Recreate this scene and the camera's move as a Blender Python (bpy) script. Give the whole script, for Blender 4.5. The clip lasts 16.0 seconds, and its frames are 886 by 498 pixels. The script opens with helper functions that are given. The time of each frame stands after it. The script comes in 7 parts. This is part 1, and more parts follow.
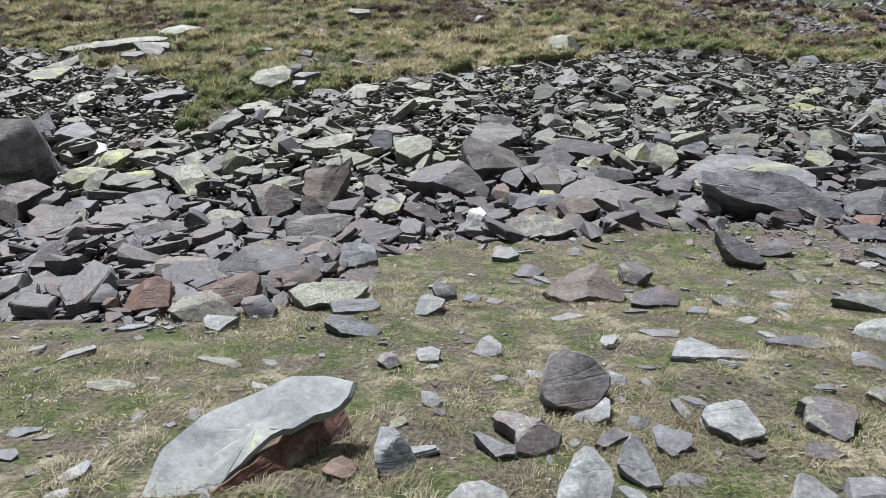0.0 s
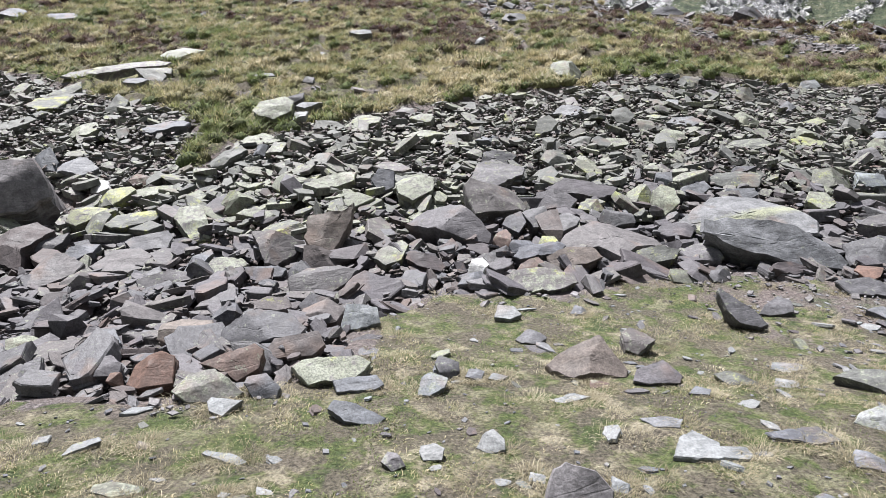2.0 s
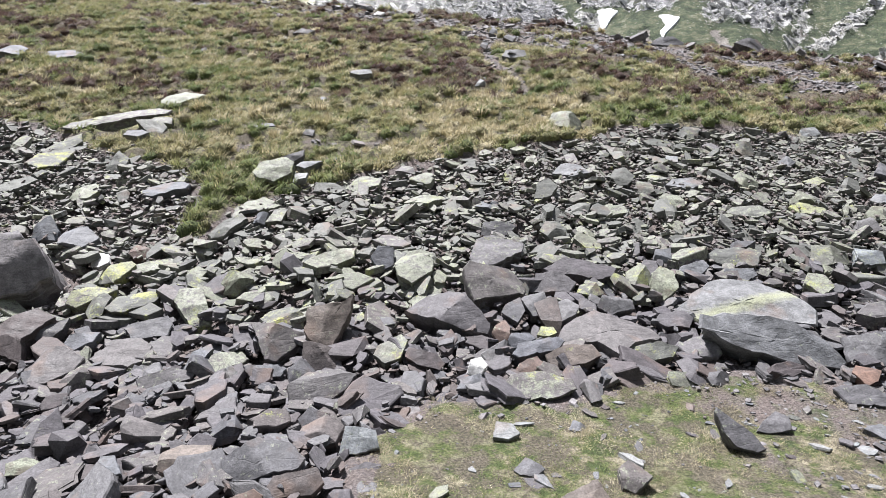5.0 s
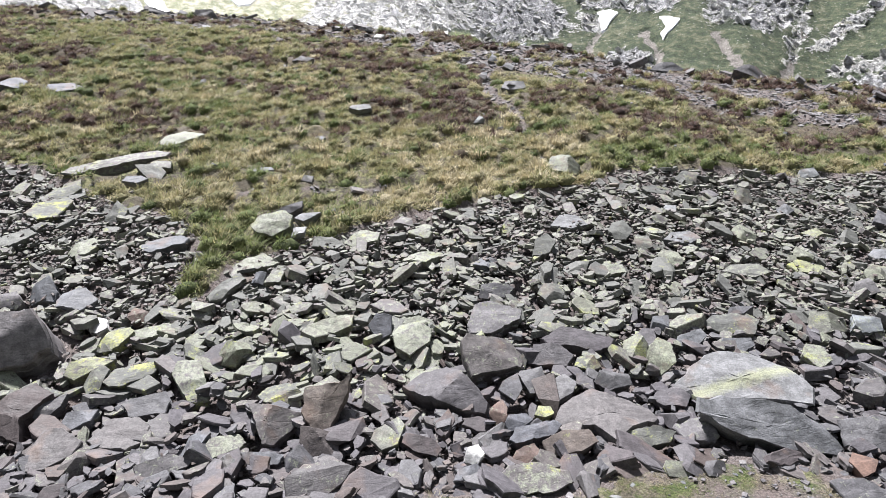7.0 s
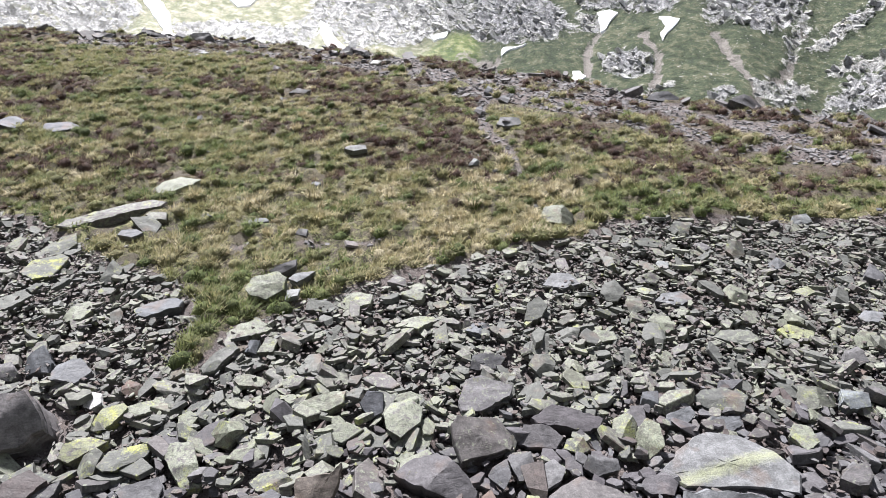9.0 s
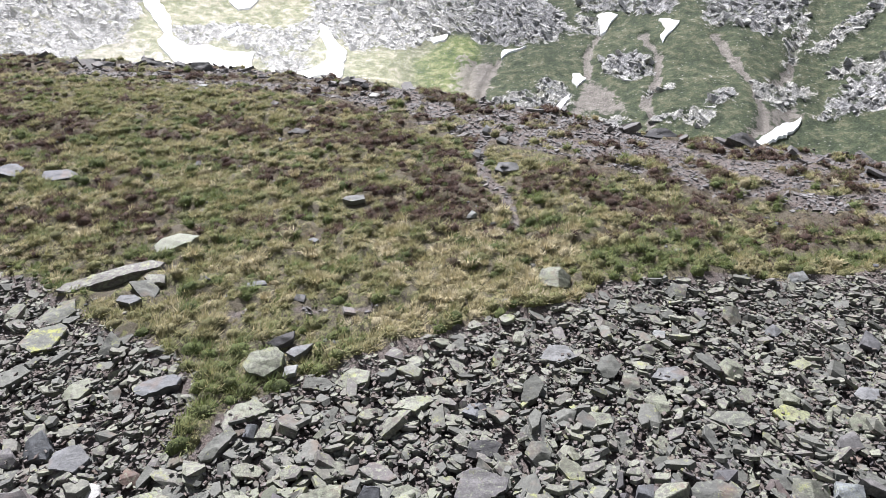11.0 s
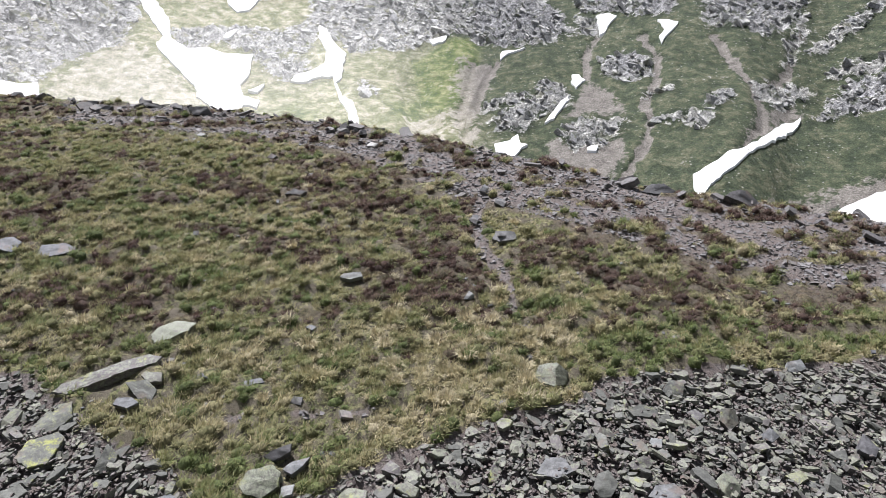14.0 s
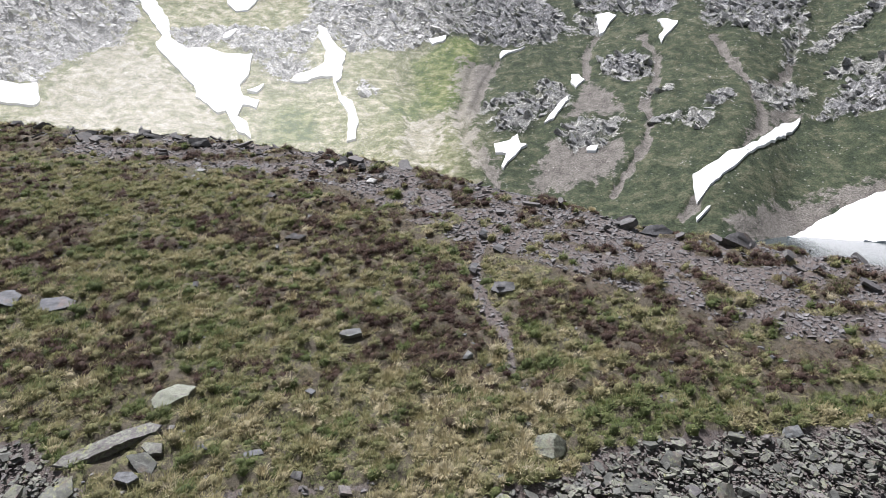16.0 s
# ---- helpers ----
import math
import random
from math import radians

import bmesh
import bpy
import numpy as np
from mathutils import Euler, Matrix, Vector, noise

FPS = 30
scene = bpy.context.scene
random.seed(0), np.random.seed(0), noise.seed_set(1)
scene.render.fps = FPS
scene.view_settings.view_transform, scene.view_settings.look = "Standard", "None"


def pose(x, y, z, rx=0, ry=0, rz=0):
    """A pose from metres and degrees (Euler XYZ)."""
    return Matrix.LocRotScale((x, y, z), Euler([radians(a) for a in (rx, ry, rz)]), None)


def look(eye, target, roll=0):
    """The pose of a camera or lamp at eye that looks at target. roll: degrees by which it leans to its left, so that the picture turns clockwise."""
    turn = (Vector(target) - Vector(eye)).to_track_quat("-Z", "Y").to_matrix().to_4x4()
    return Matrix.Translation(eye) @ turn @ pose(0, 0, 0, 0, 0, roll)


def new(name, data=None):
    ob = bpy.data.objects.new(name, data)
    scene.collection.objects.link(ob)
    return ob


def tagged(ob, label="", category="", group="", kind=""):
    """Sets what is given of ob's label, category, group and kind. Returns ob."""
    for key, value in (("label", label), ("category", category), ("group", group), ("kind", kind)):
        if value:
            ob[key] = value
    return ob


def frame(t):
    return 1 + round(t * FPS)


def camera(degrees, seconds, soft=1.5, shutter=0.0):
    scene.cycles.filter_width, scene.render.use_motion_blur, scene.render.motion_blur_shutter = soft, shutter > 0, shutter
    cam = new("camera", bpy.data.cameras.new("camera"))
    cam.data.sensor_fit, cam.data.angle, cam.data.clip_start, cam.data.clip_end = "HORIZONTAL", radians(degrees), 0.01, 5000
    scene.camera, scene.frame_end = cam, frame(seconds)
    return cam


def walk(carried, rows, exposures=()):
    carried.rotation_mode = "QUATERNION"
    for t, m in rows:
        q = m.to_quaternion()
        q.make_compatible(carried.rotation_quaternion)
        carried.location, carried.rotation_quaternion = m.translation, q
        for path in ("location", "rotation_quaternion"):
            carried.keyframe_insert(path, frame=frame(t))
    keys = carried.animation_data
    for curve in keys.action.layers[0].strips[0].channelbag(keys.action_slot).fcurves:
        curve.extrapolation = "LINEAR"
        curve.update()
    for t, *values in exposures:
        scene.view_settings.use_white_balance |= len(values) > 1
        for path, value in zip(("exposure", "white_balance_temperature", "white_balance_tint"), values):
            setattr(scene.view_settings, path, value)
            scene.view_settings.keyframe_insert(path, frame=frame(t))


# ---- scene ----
cam = camera(68.6, 16.0, soft=0.8)
METRES, EYE, TILT, LEAN, TURN = 11.0, 1.7, -12.0, 0.0, 0.0
ROWS = [
    (0.0, 0.0, 0.0, 0.0, 0.0, 0.0, -0.0),
    (0.5, 0.0002, -0.0003, 0.0161, 0.0, 0.02, -0.02),
    (1.0, -0.0014, -0.0005, 0.031, 0.01, 0.06, -0.05),
    (1.5, -0.003, -0.0013, 0.0458, 0.04, 0.09, -0.05),
    (2.0, -0.0021, -0.0015, 0.0606, 0.04, 0.11, -0.08),
    (2.5, -0.0006, -0.0016, 0.077, 0.05, 0.12, -0.1),
    (3.0, -0.0003, -0.0013, 0.0941, 0.05, 0.15, -0.12),
    (3.5, -0.0011, -0.0025, 0.1129, 0.05, 0.16, -0.15),
    (4.0, -0.001, -0.0036, 0.1346, 0.05, 0.17, -0.16),
    (6.5, 0.0004, -0.0042, 0.2636, 0.11, 0.2, -0.24),
    (7.0, 0.003, -0.0053, 0.2912, 0.11, 0.23, -0.2),
    (7.5, 0.0077, -0.0076, 0.32, 0.12, 0.23, -0.15),
    (8.0, 0.0123, -0.0096, 0.3522, 0.12, 0.25, -0.11),
    (8.5, 0.0156, -0.0116, 0.3843, 0.12, 0.23, -0.09),
    (9.0, 0.0179, -0.0135, 0.4171, 0.13, 0.23, -0.07),
    (11.5, 0.0274, -0.0193, 0.61, 0.16, 0.37, 0.05),
    (12.0, 0.03, -0.0199, 0.6495, 0.15, 0.36, 0.1),
    (12.5, 0.0313, -0.021, 0.689, 0.15, 0.36, 0.14),
    (13.0, 0.0322, -0.021, 0.7286, 0.15, 0.39, 0.16),
    (13.5, 0.0333, -0.0203, 0.7682, 0.15, 0.37, 0.21),
    (14.0, 0.033, -0.0193, 0.8135, 0.15, 0.37, 0.23),
    (14.5, 0.0332, -0.0195, 0.8599, 0.16, 0.38, 0.24),
    (15.0, 0.0328, -0.0212, 0.9065, 0.15, 0.35, 0.25),
    (15.5, 0.0343, -0.0244, 0.9522, 0.14, 0.29, 0.27),
    (16.0, 0.0367, -0.0267, 0.9974, 0.13, 0.24, 0.28),
]
walk(cam, [(t, pose(0, 0, EYE, TILT, LEAN, TURN) @ pose(METRES * x, METRES * y, METRES * z, 90 + pitch, roll, yaw)) for t, x, y, z, yaw, pitch, roll in ROWS],
     exposures=[(0.0, 1.25, 6190, 10.7), (0.4, 1.42, 6250, 11.7), (0.9, 1.54, 6270, 12.2), (2.0, 1.61, 6300, 12.7), (4.0, 1.67, 6310, 13.2), (7.0, 1.67, 6310, 13.2), (9.0, 1.62, 6300, 13.2), (12.5, 1.38, 6280, 13.2), (14.0, 1.22, 6270, 13.2), (16.0, 1.06, 6270, 13.2)])

# ---- sky and sun: thin cloud, the sun high beyond the ridge ----
SUN_UP, SUN_TURN = 66.0, -35.0
world = bpy.data.worlds.new("sky")
scene.world = world
world.use_nodes = True
wt = world.node_tree
sky = wt.nodes.new("ShaderNodeTexSky")
sky.sky_type = "NISHITA"
sky.sun_disc = False
sky.sun_elevation, sky.sun_rotation = radians(SUN_UP), radians(SUN_TURN)
sky.altitude, sky.dust_density, sky.air_density = 2300, 3.0, 1.0
haze = wt.nodes.new("ShaderNodeHueSaturation")
haze.inputs["Saturation"].default_value = 0.35
wt.links.new(sky.outputs[0], haze.inputs["Color"])
wt.links.new(haze.outputs[0], wt.nodes["Background"].inputs[0])
wt.nodes["Background"].inputs[1].default_value = 0.062
sun = new("sun", bpy.data.lights.new("sun", "SUN"))
sun.data.energy, sun.data.angle, sun.data.color = 4.5, radians(5), (1.0, 0.98, 0.96)
_az = radians(SUN_TURN)
_d = Vector((math.sin(_az) * math.cos(radians(SUN_UP)), math.cos(_az) * math.cos(radians(SUN_UP)), math.sin(radians(SUN_UP))))
sun.matrix_world = look(_d * 60, (0, 0, 0))


# ---- land forms ----
def smooth(a, b, x):
    u = np.clip((np.asarray(x, float) - a) / (b - a), 0, 1)
    return u * u * (3 - 2 * u)


def _hash(i, j, seed):
    h = (i.astype(np.int64) * 374761393 + j.astype(np.int64) * 668265263 + seed * 2147483647) & 0xFFFFFFFF
    h = ((h ^ (h >> 13)) * 1274126177) & 0xFFFFFFFF
    return ((h ^ (h >> 16)) & 0xFFFF) / 65535.0


def grain(x, y, seed=0):
    """Smooth value noise, 0 to 1, one swell per unit."""
    x, y = np.broadcast_arrays(np.asarray(x, float), np.asarray(y, float))
    i, j = np.floor(x), np.floor(y)
    u, v = x - i, y - j
    u, v = u * u * (3 - 2 * u), v * v * (3 - 2 * v)
    a, b = _hash(i, j, seed), _hash(i + 1, j, seed)
    c, d = _hash(i, j + 1, seed), _hash(i + 1, j + 1, seed)
    return (a * (1 - u) + b * u) * (1 - v) + (c * (1 - u) + d * u) * v


def fbm(x, y, seed=0, octaves=4):
    s, k, f = 0.0, 0.5, 1.0
    for o in range(octaves):
        s = s + k * grain(np.asarray(x) * f + 17.3 * o, np.asarray(y) * f - 9.1 * o, seed + o)
        k, f = k * 0.5, f * 2.03
    return s


PROFILE_Y = [-60, 5.0, 7.5, 9.5, 12.6, 18, 22.5, 26.5, 34, 43, 50, 60]
PROFILE_Z = [0, 0, 0.02, 0.35, 1.42, 3.05, 4.45, 5.75, 7.9, 10.0, 11.9, 13.8]
CREST_X = [-90, -38, -24, -15.7, -5.7, 0.8, 6.5, 11, 14.4, 19.6, 30, 60]
CREST_Y = [58, 49, 46.3, 44.6, 42.3, 38.2, 34.6, 32.8, 31.4, 29.2, 26, 20]
LAKE_Z = -125.0


def crest(x):
    return np.interp(x, CREST_X, CREST_Y)


def slope_z(x, y):
    """The hillside without its small bumps."""
    x, y = np.asarray(x, float), np.asarray(y, float)
    c = crest(x)
    yy = np.minimum(y, c)
    b = sum(np.interp(yy + o, PROFILE_Y, PROFILE_Z) for o in (-1.0, -0.5, 0, 0.5, 1.0)) / 5
    b = b - 0.65 * smooth(5, 12, x) * smooth(12, 18, y)
    b = b - 0.25 * smooth(-2, -6, x) * (1 - smooth(12, 16, y)) * smooth(4, 7, y)
    b = b + 0.25 * smooth(-8, -14, x) * smooth(18, 25, y)
    b = b - 0.02 * np.clip(x, -16, 8) * smooth(26, 34, y)
    over = np.maximum(0, y - c)
    return np.maximum(b - 0.55 * over * over / (over + 5), LAKE_Z - 3)


def ground(x, y):
    near = 1 - smooth(60, 140, np.hypot(x, np.asarray(y) - 20))
    return slope_z(x, y) + near * (0.16 * (fbm(np.asarray(x) * 0.45, np.asarray(y) * 0.45, 3) - 0.47) + 0.05 * (fbm(np.asarray(x) * 2.2, np.asarray(y) * 2.2, 9, 3) - 0.44))


def mountain_z(az, dist):
    """Height of the far mountain side at an azimuth in degrees and a distance in metres."""
    az, dist = np.asarray(az, float), np.asarray(dist, float)
    foot = 727 + 2 * np.maximum(0, 20 - az) + 100 * smooth(23, 30, az)
    up = np.maximum(0, dist - foot)
    x, y = dist * np.sin(np.radians(az)), dist * np.cos(np.radians(az))
    z = LAKE_Z - 4 + 0.50 * up + 0.12 * np.maximum(0, dist - 1150)
    wave = fbm(az * 0.22 + 0.0012 * dist, dist * 0.0016, 21, 4) - 0.47
    rib = np.abs(fbm(az * 0.5 + 0.004 * dist, dist * 0.003, 33, 4) - 0.47)
    z = z + smooth(0, 120, up) * (30 * wave - 12 * rib + 5 * (fbm(x * 0.03, y * 0.03, 41, 4) - 0.47))
    return z
# ---- end of land forms ----


# ---- materials ----
class Nodes:
    """Short hand for building a node material."""

    def __init__(self, name):
        self.mat = bpy.data.materials.new(name)
        self.mat.use_nodes = True
        self.tree = self.mat.node_tree
        self.bsdf = self.tree.nodes["Principled BSDF"]
        self.bsdf.inputs["Specular IOR Level"].default_value = 0.3

    def put(self, socket, value):
        if hasattr(value, "is_output"):
            self.tree.links.new(value, socket)
        elif isinstance(value, (tuple, list)) and len(value) == 3 and socket.type == "RGBA":
            socket.default_value = (*value, 1)
        else:
            socket.default_value = value

    def coords(self, kind="Object", scale=(1, 1, 1), turn=(0, 0, 0), shift=None, along=False):
        tc = self.tree.nodes.new("ShaderNodeTexCoord")
        mp = self.tree.nodes.new("ShaderNodeMapping")
        self.put(mp.inputs[0], tc.outputs[kind])
        if along:
            mp.vector_type, scale = "TEXTURE", [1 / s for s in scale]
        mp.inputs["Scale"].default_value = scale
        mp.inputs["Rotation"].default_value = [radians(a) for a in turn]
        if shift is not None:
            cx = self.tree.nodes.new("ShaderNodeCombineXYZ")
            for i, k in enumerate((37.0, 91.0, 53.0)):
                self.put(cx.inputs[i], self.math("MULTIPLY", shift, k))
            self.put(mp.inputs["Location"], cx.outputs[0])
        return mp.outputs[0]

    def noise(self, scale, vector, detail=5.0, rough=0.55, warp=0.0):
        n = self.tree.nodes.new("ShaderNodeTexNoise")
        self.put(n.inputs["Vector"], vector)
        n.inputs["Scale"].default_value, n.inputs["Detail"].default_value = scale, detail
        n.inputs["Roughness"].default_value, n.inputs["Distortion"].default_value = rough, warp
        return n.outputs["Fac"]

    def cells(self, scale, vector, feature="F1", out="Distance"):
        n = self.tree.nodes.new("ShaderNodeTexVoronoi")
        n.feature = feature
        self.put(n.inputs["Vector"], vector)
        n.inputs["Scale"].default_value = scale
        return n.outputs[out]

    def math(self, op, a, b=0.0, clamp=False):
        n = self.tree.nodes.new("ShaderNodeMath")
        n.operation, n.use_clamp = op, clamp
        self.put(n.inputs[0], a)
        self.put(n.inputs[1], b)
        return n.outputs[0]

    def ramp(self, fac, stops, smooth_steps=False):
        n = self.tree.nodes.new("ShaderNodeValToRGB")
        if smooth_steps:
            n.color_ramp.interpolation = "EASE"
        els = n.color_ramp.elements
        while len(els) < len(stops):
            els.new(0.5)
        for e, (p, c) in zip(els, stops):
            e.position = p
            e.color = (*c, 1) if isinstance(c, tuple) else (c, c, c, 1)
        self.put(n.inputs[0], fac)
        return n.outputs[0]

    def mix(self, fac, a, b, mode="MIX"):
        n = self.tree.nodes.new("ShaderNodeMix")
        n.data_type, n.blend_type = "RGBA", mode
        self.put(n.inputs[0], fac)
        self.put(n.inputs[6], a)
        self.put(n.inputs[7], b)
        return n.outputs[2]

    def attr(self, name):
        n = self.tree.nodes.new("ShaderNodeAttribute")
        n.attribute_name = name
        return n.outputs["Fac"]

    def island(self):
        return self.tree.nodes.new("ShaderNodeNewGeometry").outputs["Random Per Island"]

    def each(self):
        return self.tree.nodes.new("ShaderNodeObjectInfo").outputs["Random"]

    def done(self, colour, rough=0.85, height=None, strength=0.4, distance=0.02):
        self.put(self.bsdf.inputs["Base Color"], colour)
        self.put(self.bsdf.inputs["Roughness"], rough)
        if height is not None:
            b = self.tree.nodes.new("ShaderNodeBump")
            b.inputs["Strength"].default_value, b.inputs["Distance"].default_value = strength, distance
            self.put(b.inputs["Height"], height)
            self.put(self.bsdf.inputs["Normal"], b.outputs[0])
        return self.mat


def slate(name, tones, lichen=0.3, joined=True, crust=((0.235, 0.25, 0.19), (0.27, 0.285, 0.10)), streak=None):
    """Slaty rock: one tone for each stone, split into thin leaves, chipped and dusty, with patches of lichen."""
    n = Nodes(name)
    rnd = n.island() if joined else n.each()
    at = n.coords(shift=rnd)
    k = len(tones)
    base = n.ramp(rnd, [((i + 0.5) / k, tuple(min(0.9, 0.68 * q) for q in c)) for i, c in enumerate(tones)])
    leaves = n.coords(scale=(0.8, 3.6, 3.6), turn=(25, 10, 14), shift=rnd, along=True)
    layer = n.noise(2.4, leaves, 4, 0.6, 0.35)
    split = n.ramp(n.noise(1.5, leaves, 3, 0.5, 0.5), [(0.47, 1.0), (0.492, 0.35), (0.503, 0.4), (0.53, 1.0)])
    mottled = n.noise(5.0, at, 6, 0.65)
    fine = n.noise(46.0, at, 5, 0.75)
    c = n.mix(0.85, base, n.ramp(mottled, [(0.34, 0.58), (0.64, 1.22)]), "MULTIPLY")
    c = n.mix(0.3, c, n.ramp(layer, [(0.38, 0.5), (0.58, 1.15)]), "MULTIPLY")
    c = n.mix(n.ramp(n.noise(1.3, at, 2), [(0.48, 0.0), (0.62, 0.35)]), c, split, "MULTIPLY")
    c = n.mix(0.5, c, n.ramp(fine, [(0.40, 0.45), (0.60, 1.25)]), "MULTIPLY")
    c = n.mix(0.4, c, n.ramp(n.noise(15.0, at, 5, 0.7, 0.4), [(0.41, 0.5), (0.57, 1.15)]), "MULTIPLY")
    rust = n.ramp(n.noise(1.7, at, 3), [(0.58, 0.0), (0.72, 0.4)])
    c = n.mix(rust, c, (0.165, 0.108, 0.08))
    spread = n.math("ADD", n.noise(9.0, at, 8, 0.8), n.math("MULTIPLY", n.math("SUBTRACT", rnd, 0.5), 0.22))
    m1 = n.ramp(spread, [(0.66 - 0.24 * lichen, 0.0), (0.70 - 0.18 * lichen, 0.75)])
    c = n.mix(m1, c, n.mix(n.ramp(fine, [(0.42, 0.0), (0.56, 1.0)]), (0.115, 0.125, 0.095), crust[0]))
    spots = n.math("ADD", n.math("MULTIPLY", n.noise(30.0, at, 5, 0.75), 0.55), n.math("MULTIPLY", n.noise(2.3, at, 4), 0.9))
    m2 = n.ramp(spots, [(0.42 + 0.17 * lichen, 0.75), (0.50 + 0.17 * lichen, 0.0)])
    c = n.mix(m2, c, n.mix(n.ramp(fine, [(0.42, 0.0), (0.56, 1.0)]), tuple(0.55 * q for q in crust[1]), crust[1]))
    if streak is not None:
        axes = n.tree.nodes.new("ShaderNodeSeparateXYZ")
        n.put(axes.inputs[0], n.coords(turn=(0, 0, -streak[0])))
        away = n.math("ABSOLUTE", n.math("SUBTRACT", axes.outputs[1], streak[1]))
        away = n.math("ADD", away, n.math("MULTIPLY", n.math("SUBTRACT", n.noise(9.0, n.coords(), 6, 0.75), 0.5), 0.3))
        c = n.mix(n.ramp(away, [(0.02, 0.7), (streak[2], 0.0)]), c, n.mix(n.ramp(fine, [(0.42, 0.0), (0.56, 1.0)]), (0.17, 0.182, 0.12), (0.30, 0.312, 0.19)))
    h = n.math("ADD", n.math("MULTIPLY", layer, 0.35), n.math("ADD", mottled, n.math("MULTIPLY", fine, 0.2)))
    h = n.math("ADD", h, n.math("MULTIPLY", split, 0.18))
    return n.done(c, n.ramp(mottled, [(0.3, 0.55), (0.7, 0.85)]), h, 0.55, 0.025)


GREY = [(0.172, 0.18, 0.196), (0.224, 0.228, 0.24), (0.148, 0.152, 0.172), (0.256, 0.26, 0.268), (0.192, 0.18, 0.188)]
PURPLE = [(0.13, 0.121, 0.132), (0.167, 0.158, 0.166), (0.108, 0.099, 0.109), (0.138, 0.109, 0.1), (0.197, 0.193, 0.198), (0.115, 0.114, 0.125), (0.153, 0.138, 0.134)]
LICHEN = [(0.162, 0.165, 0.151), (0.197, 0.2, 0.182), (0.127, 0.129, 0.122), (0.224, 0.224, 0.193), (0.18, 0.161, 0.167), (0.193, 0.194, 0.153), (0.162, 0.144, 0.149), (0.207, 0.188, 0.188)]
M_PURPLE = slate("purple_slate_stones", PURPLE, 0.06)
M_GREEN = slate("lichened_slate_stones", LICHEN, 0.55)
M_GREY = slate("grey_slate_stones", GREY, 0.22)
M_ROCK_PURPLE = slate("purple_slate_rock", PURPLE, 0.04, False)
M_ROCK_GREY = slate("grey_slate_rock", GREY, 0.12, False)
M_ROCK_LICHEN = slate("lichened_slate_rock", LICHEN, 0.7, False, ((0.25, 0.27, 0.20), (0.30, 0.32, 0.12)))
M_ROCK_DARK = slate("dark_slate_rock", [(0.15, 0.148, 0.158), (0.18, 0.172, 0.178), (0.125, 0.122, 0.13)], 0.03, False)
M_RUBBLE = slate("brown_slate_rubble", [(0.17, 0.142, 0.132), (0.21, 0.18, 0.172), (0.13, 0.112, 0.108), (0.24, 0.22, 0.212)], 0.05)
M_GRAVEL = slate("slate_gravel", [(0.20, 0.188, 0.196), (0.26, 0.247, 0.252), (0.17, 0.158, 0.165), (0.30, 0.292, 0.295), (0.22, 0.20, 0.195)], 0.05)
M_DARK = slate("dark_slate_stones", [(0.14, 0.132, 0.138), (0.20, 0.186, 0.186), (0.16, 0.152, 0.158)], 0.05)
M_ROCK_PALE = slate("pale_slate_rock", [(0.30, 0.312, 0.315), (0.335, 0.34, 0.335), (0.265, 0.285, 0.30)], 0.2, False)
M_ROCK_RUST = slate("rusty_slate_rock", [(0.185, 0.115, 0.090), (0.21, 0.135, 0.105), (0.19, 0.135, 0.115)], 0.05, False)


def rusty_material():
    n = Nodes("rusty_broken_edge")
    at = n.coords(scale=(0.9, 3.0, 3.0), turn=(0, 0, 30), along=True)
    streak, fine = n.noise(2.2, at, 6, 0.65, 0.5), n.noise(30.0, n.coords(), 4, 0.7)
    c = n.ramp(streak, [(0.36, (0.075, 0.05, 0.042)), (0.46, (0.12, 0.062, 0.046)), (0.54, (0.16, 0.095, 0.072)), (0.60, (0.19, 0.165, 0.13)), (0.68, (0.24, 0.24, 0.205))])
    c = n.mix(0.5, c, n.ramp(fine, [(0.4, 0.5), (0.6, 1.15)]), "MULTIPLY")
    return n.done(c, 0.85, n.math("ADD", streak, n.math("MULTIPLY", fine, 0.2)), 1.0, 0.04)


M_RUSTY = rusty_material()


def slab_material():
    n = Nodes("smooth_grey_slab")
    at = n.coords()
    cloud, fine = n.noise(2.6, at, 6, 0.6), n.noise(26.0, at, 5, 0.7)
    c = n.ramp(cloud, [(0.36, (0.17, 0.185, 0.19)), (0.5, (0.22, 0.235, 0.235)), (0.62, (0.275, 0.285, 0.275))])
    c = n.mix(0.5, c, n.ramp(fine, [(0.38, 0.62), (0.58, 1.1)]), "MULTIPLY")
    c = n.mix(n.ramp(n.noise(3.4, at, 7, 0.75), [(0.60, 0.0), (0.66, 0.8)]), c, (0.40, 0.405, 0.20))
    crack = n.noise(3.0, n.coords(scale=(0.8, 1.8, 1.0), turn=(0, 0, -20), along=True), 4, 0.55)
    c = n.mix(n.ramp(crack, [(0.32, 0.6), (0.36, 0.0)]), c, (0.13, 0.135, 0.125))
    return n.done(c, 0.8, n.math("ADD", cloud, n.math("ADD", n.math("MULTIPLY", fine, 0.2), n.math("MULTIPLY", crack, 0.5))), 0.6, 0.03)


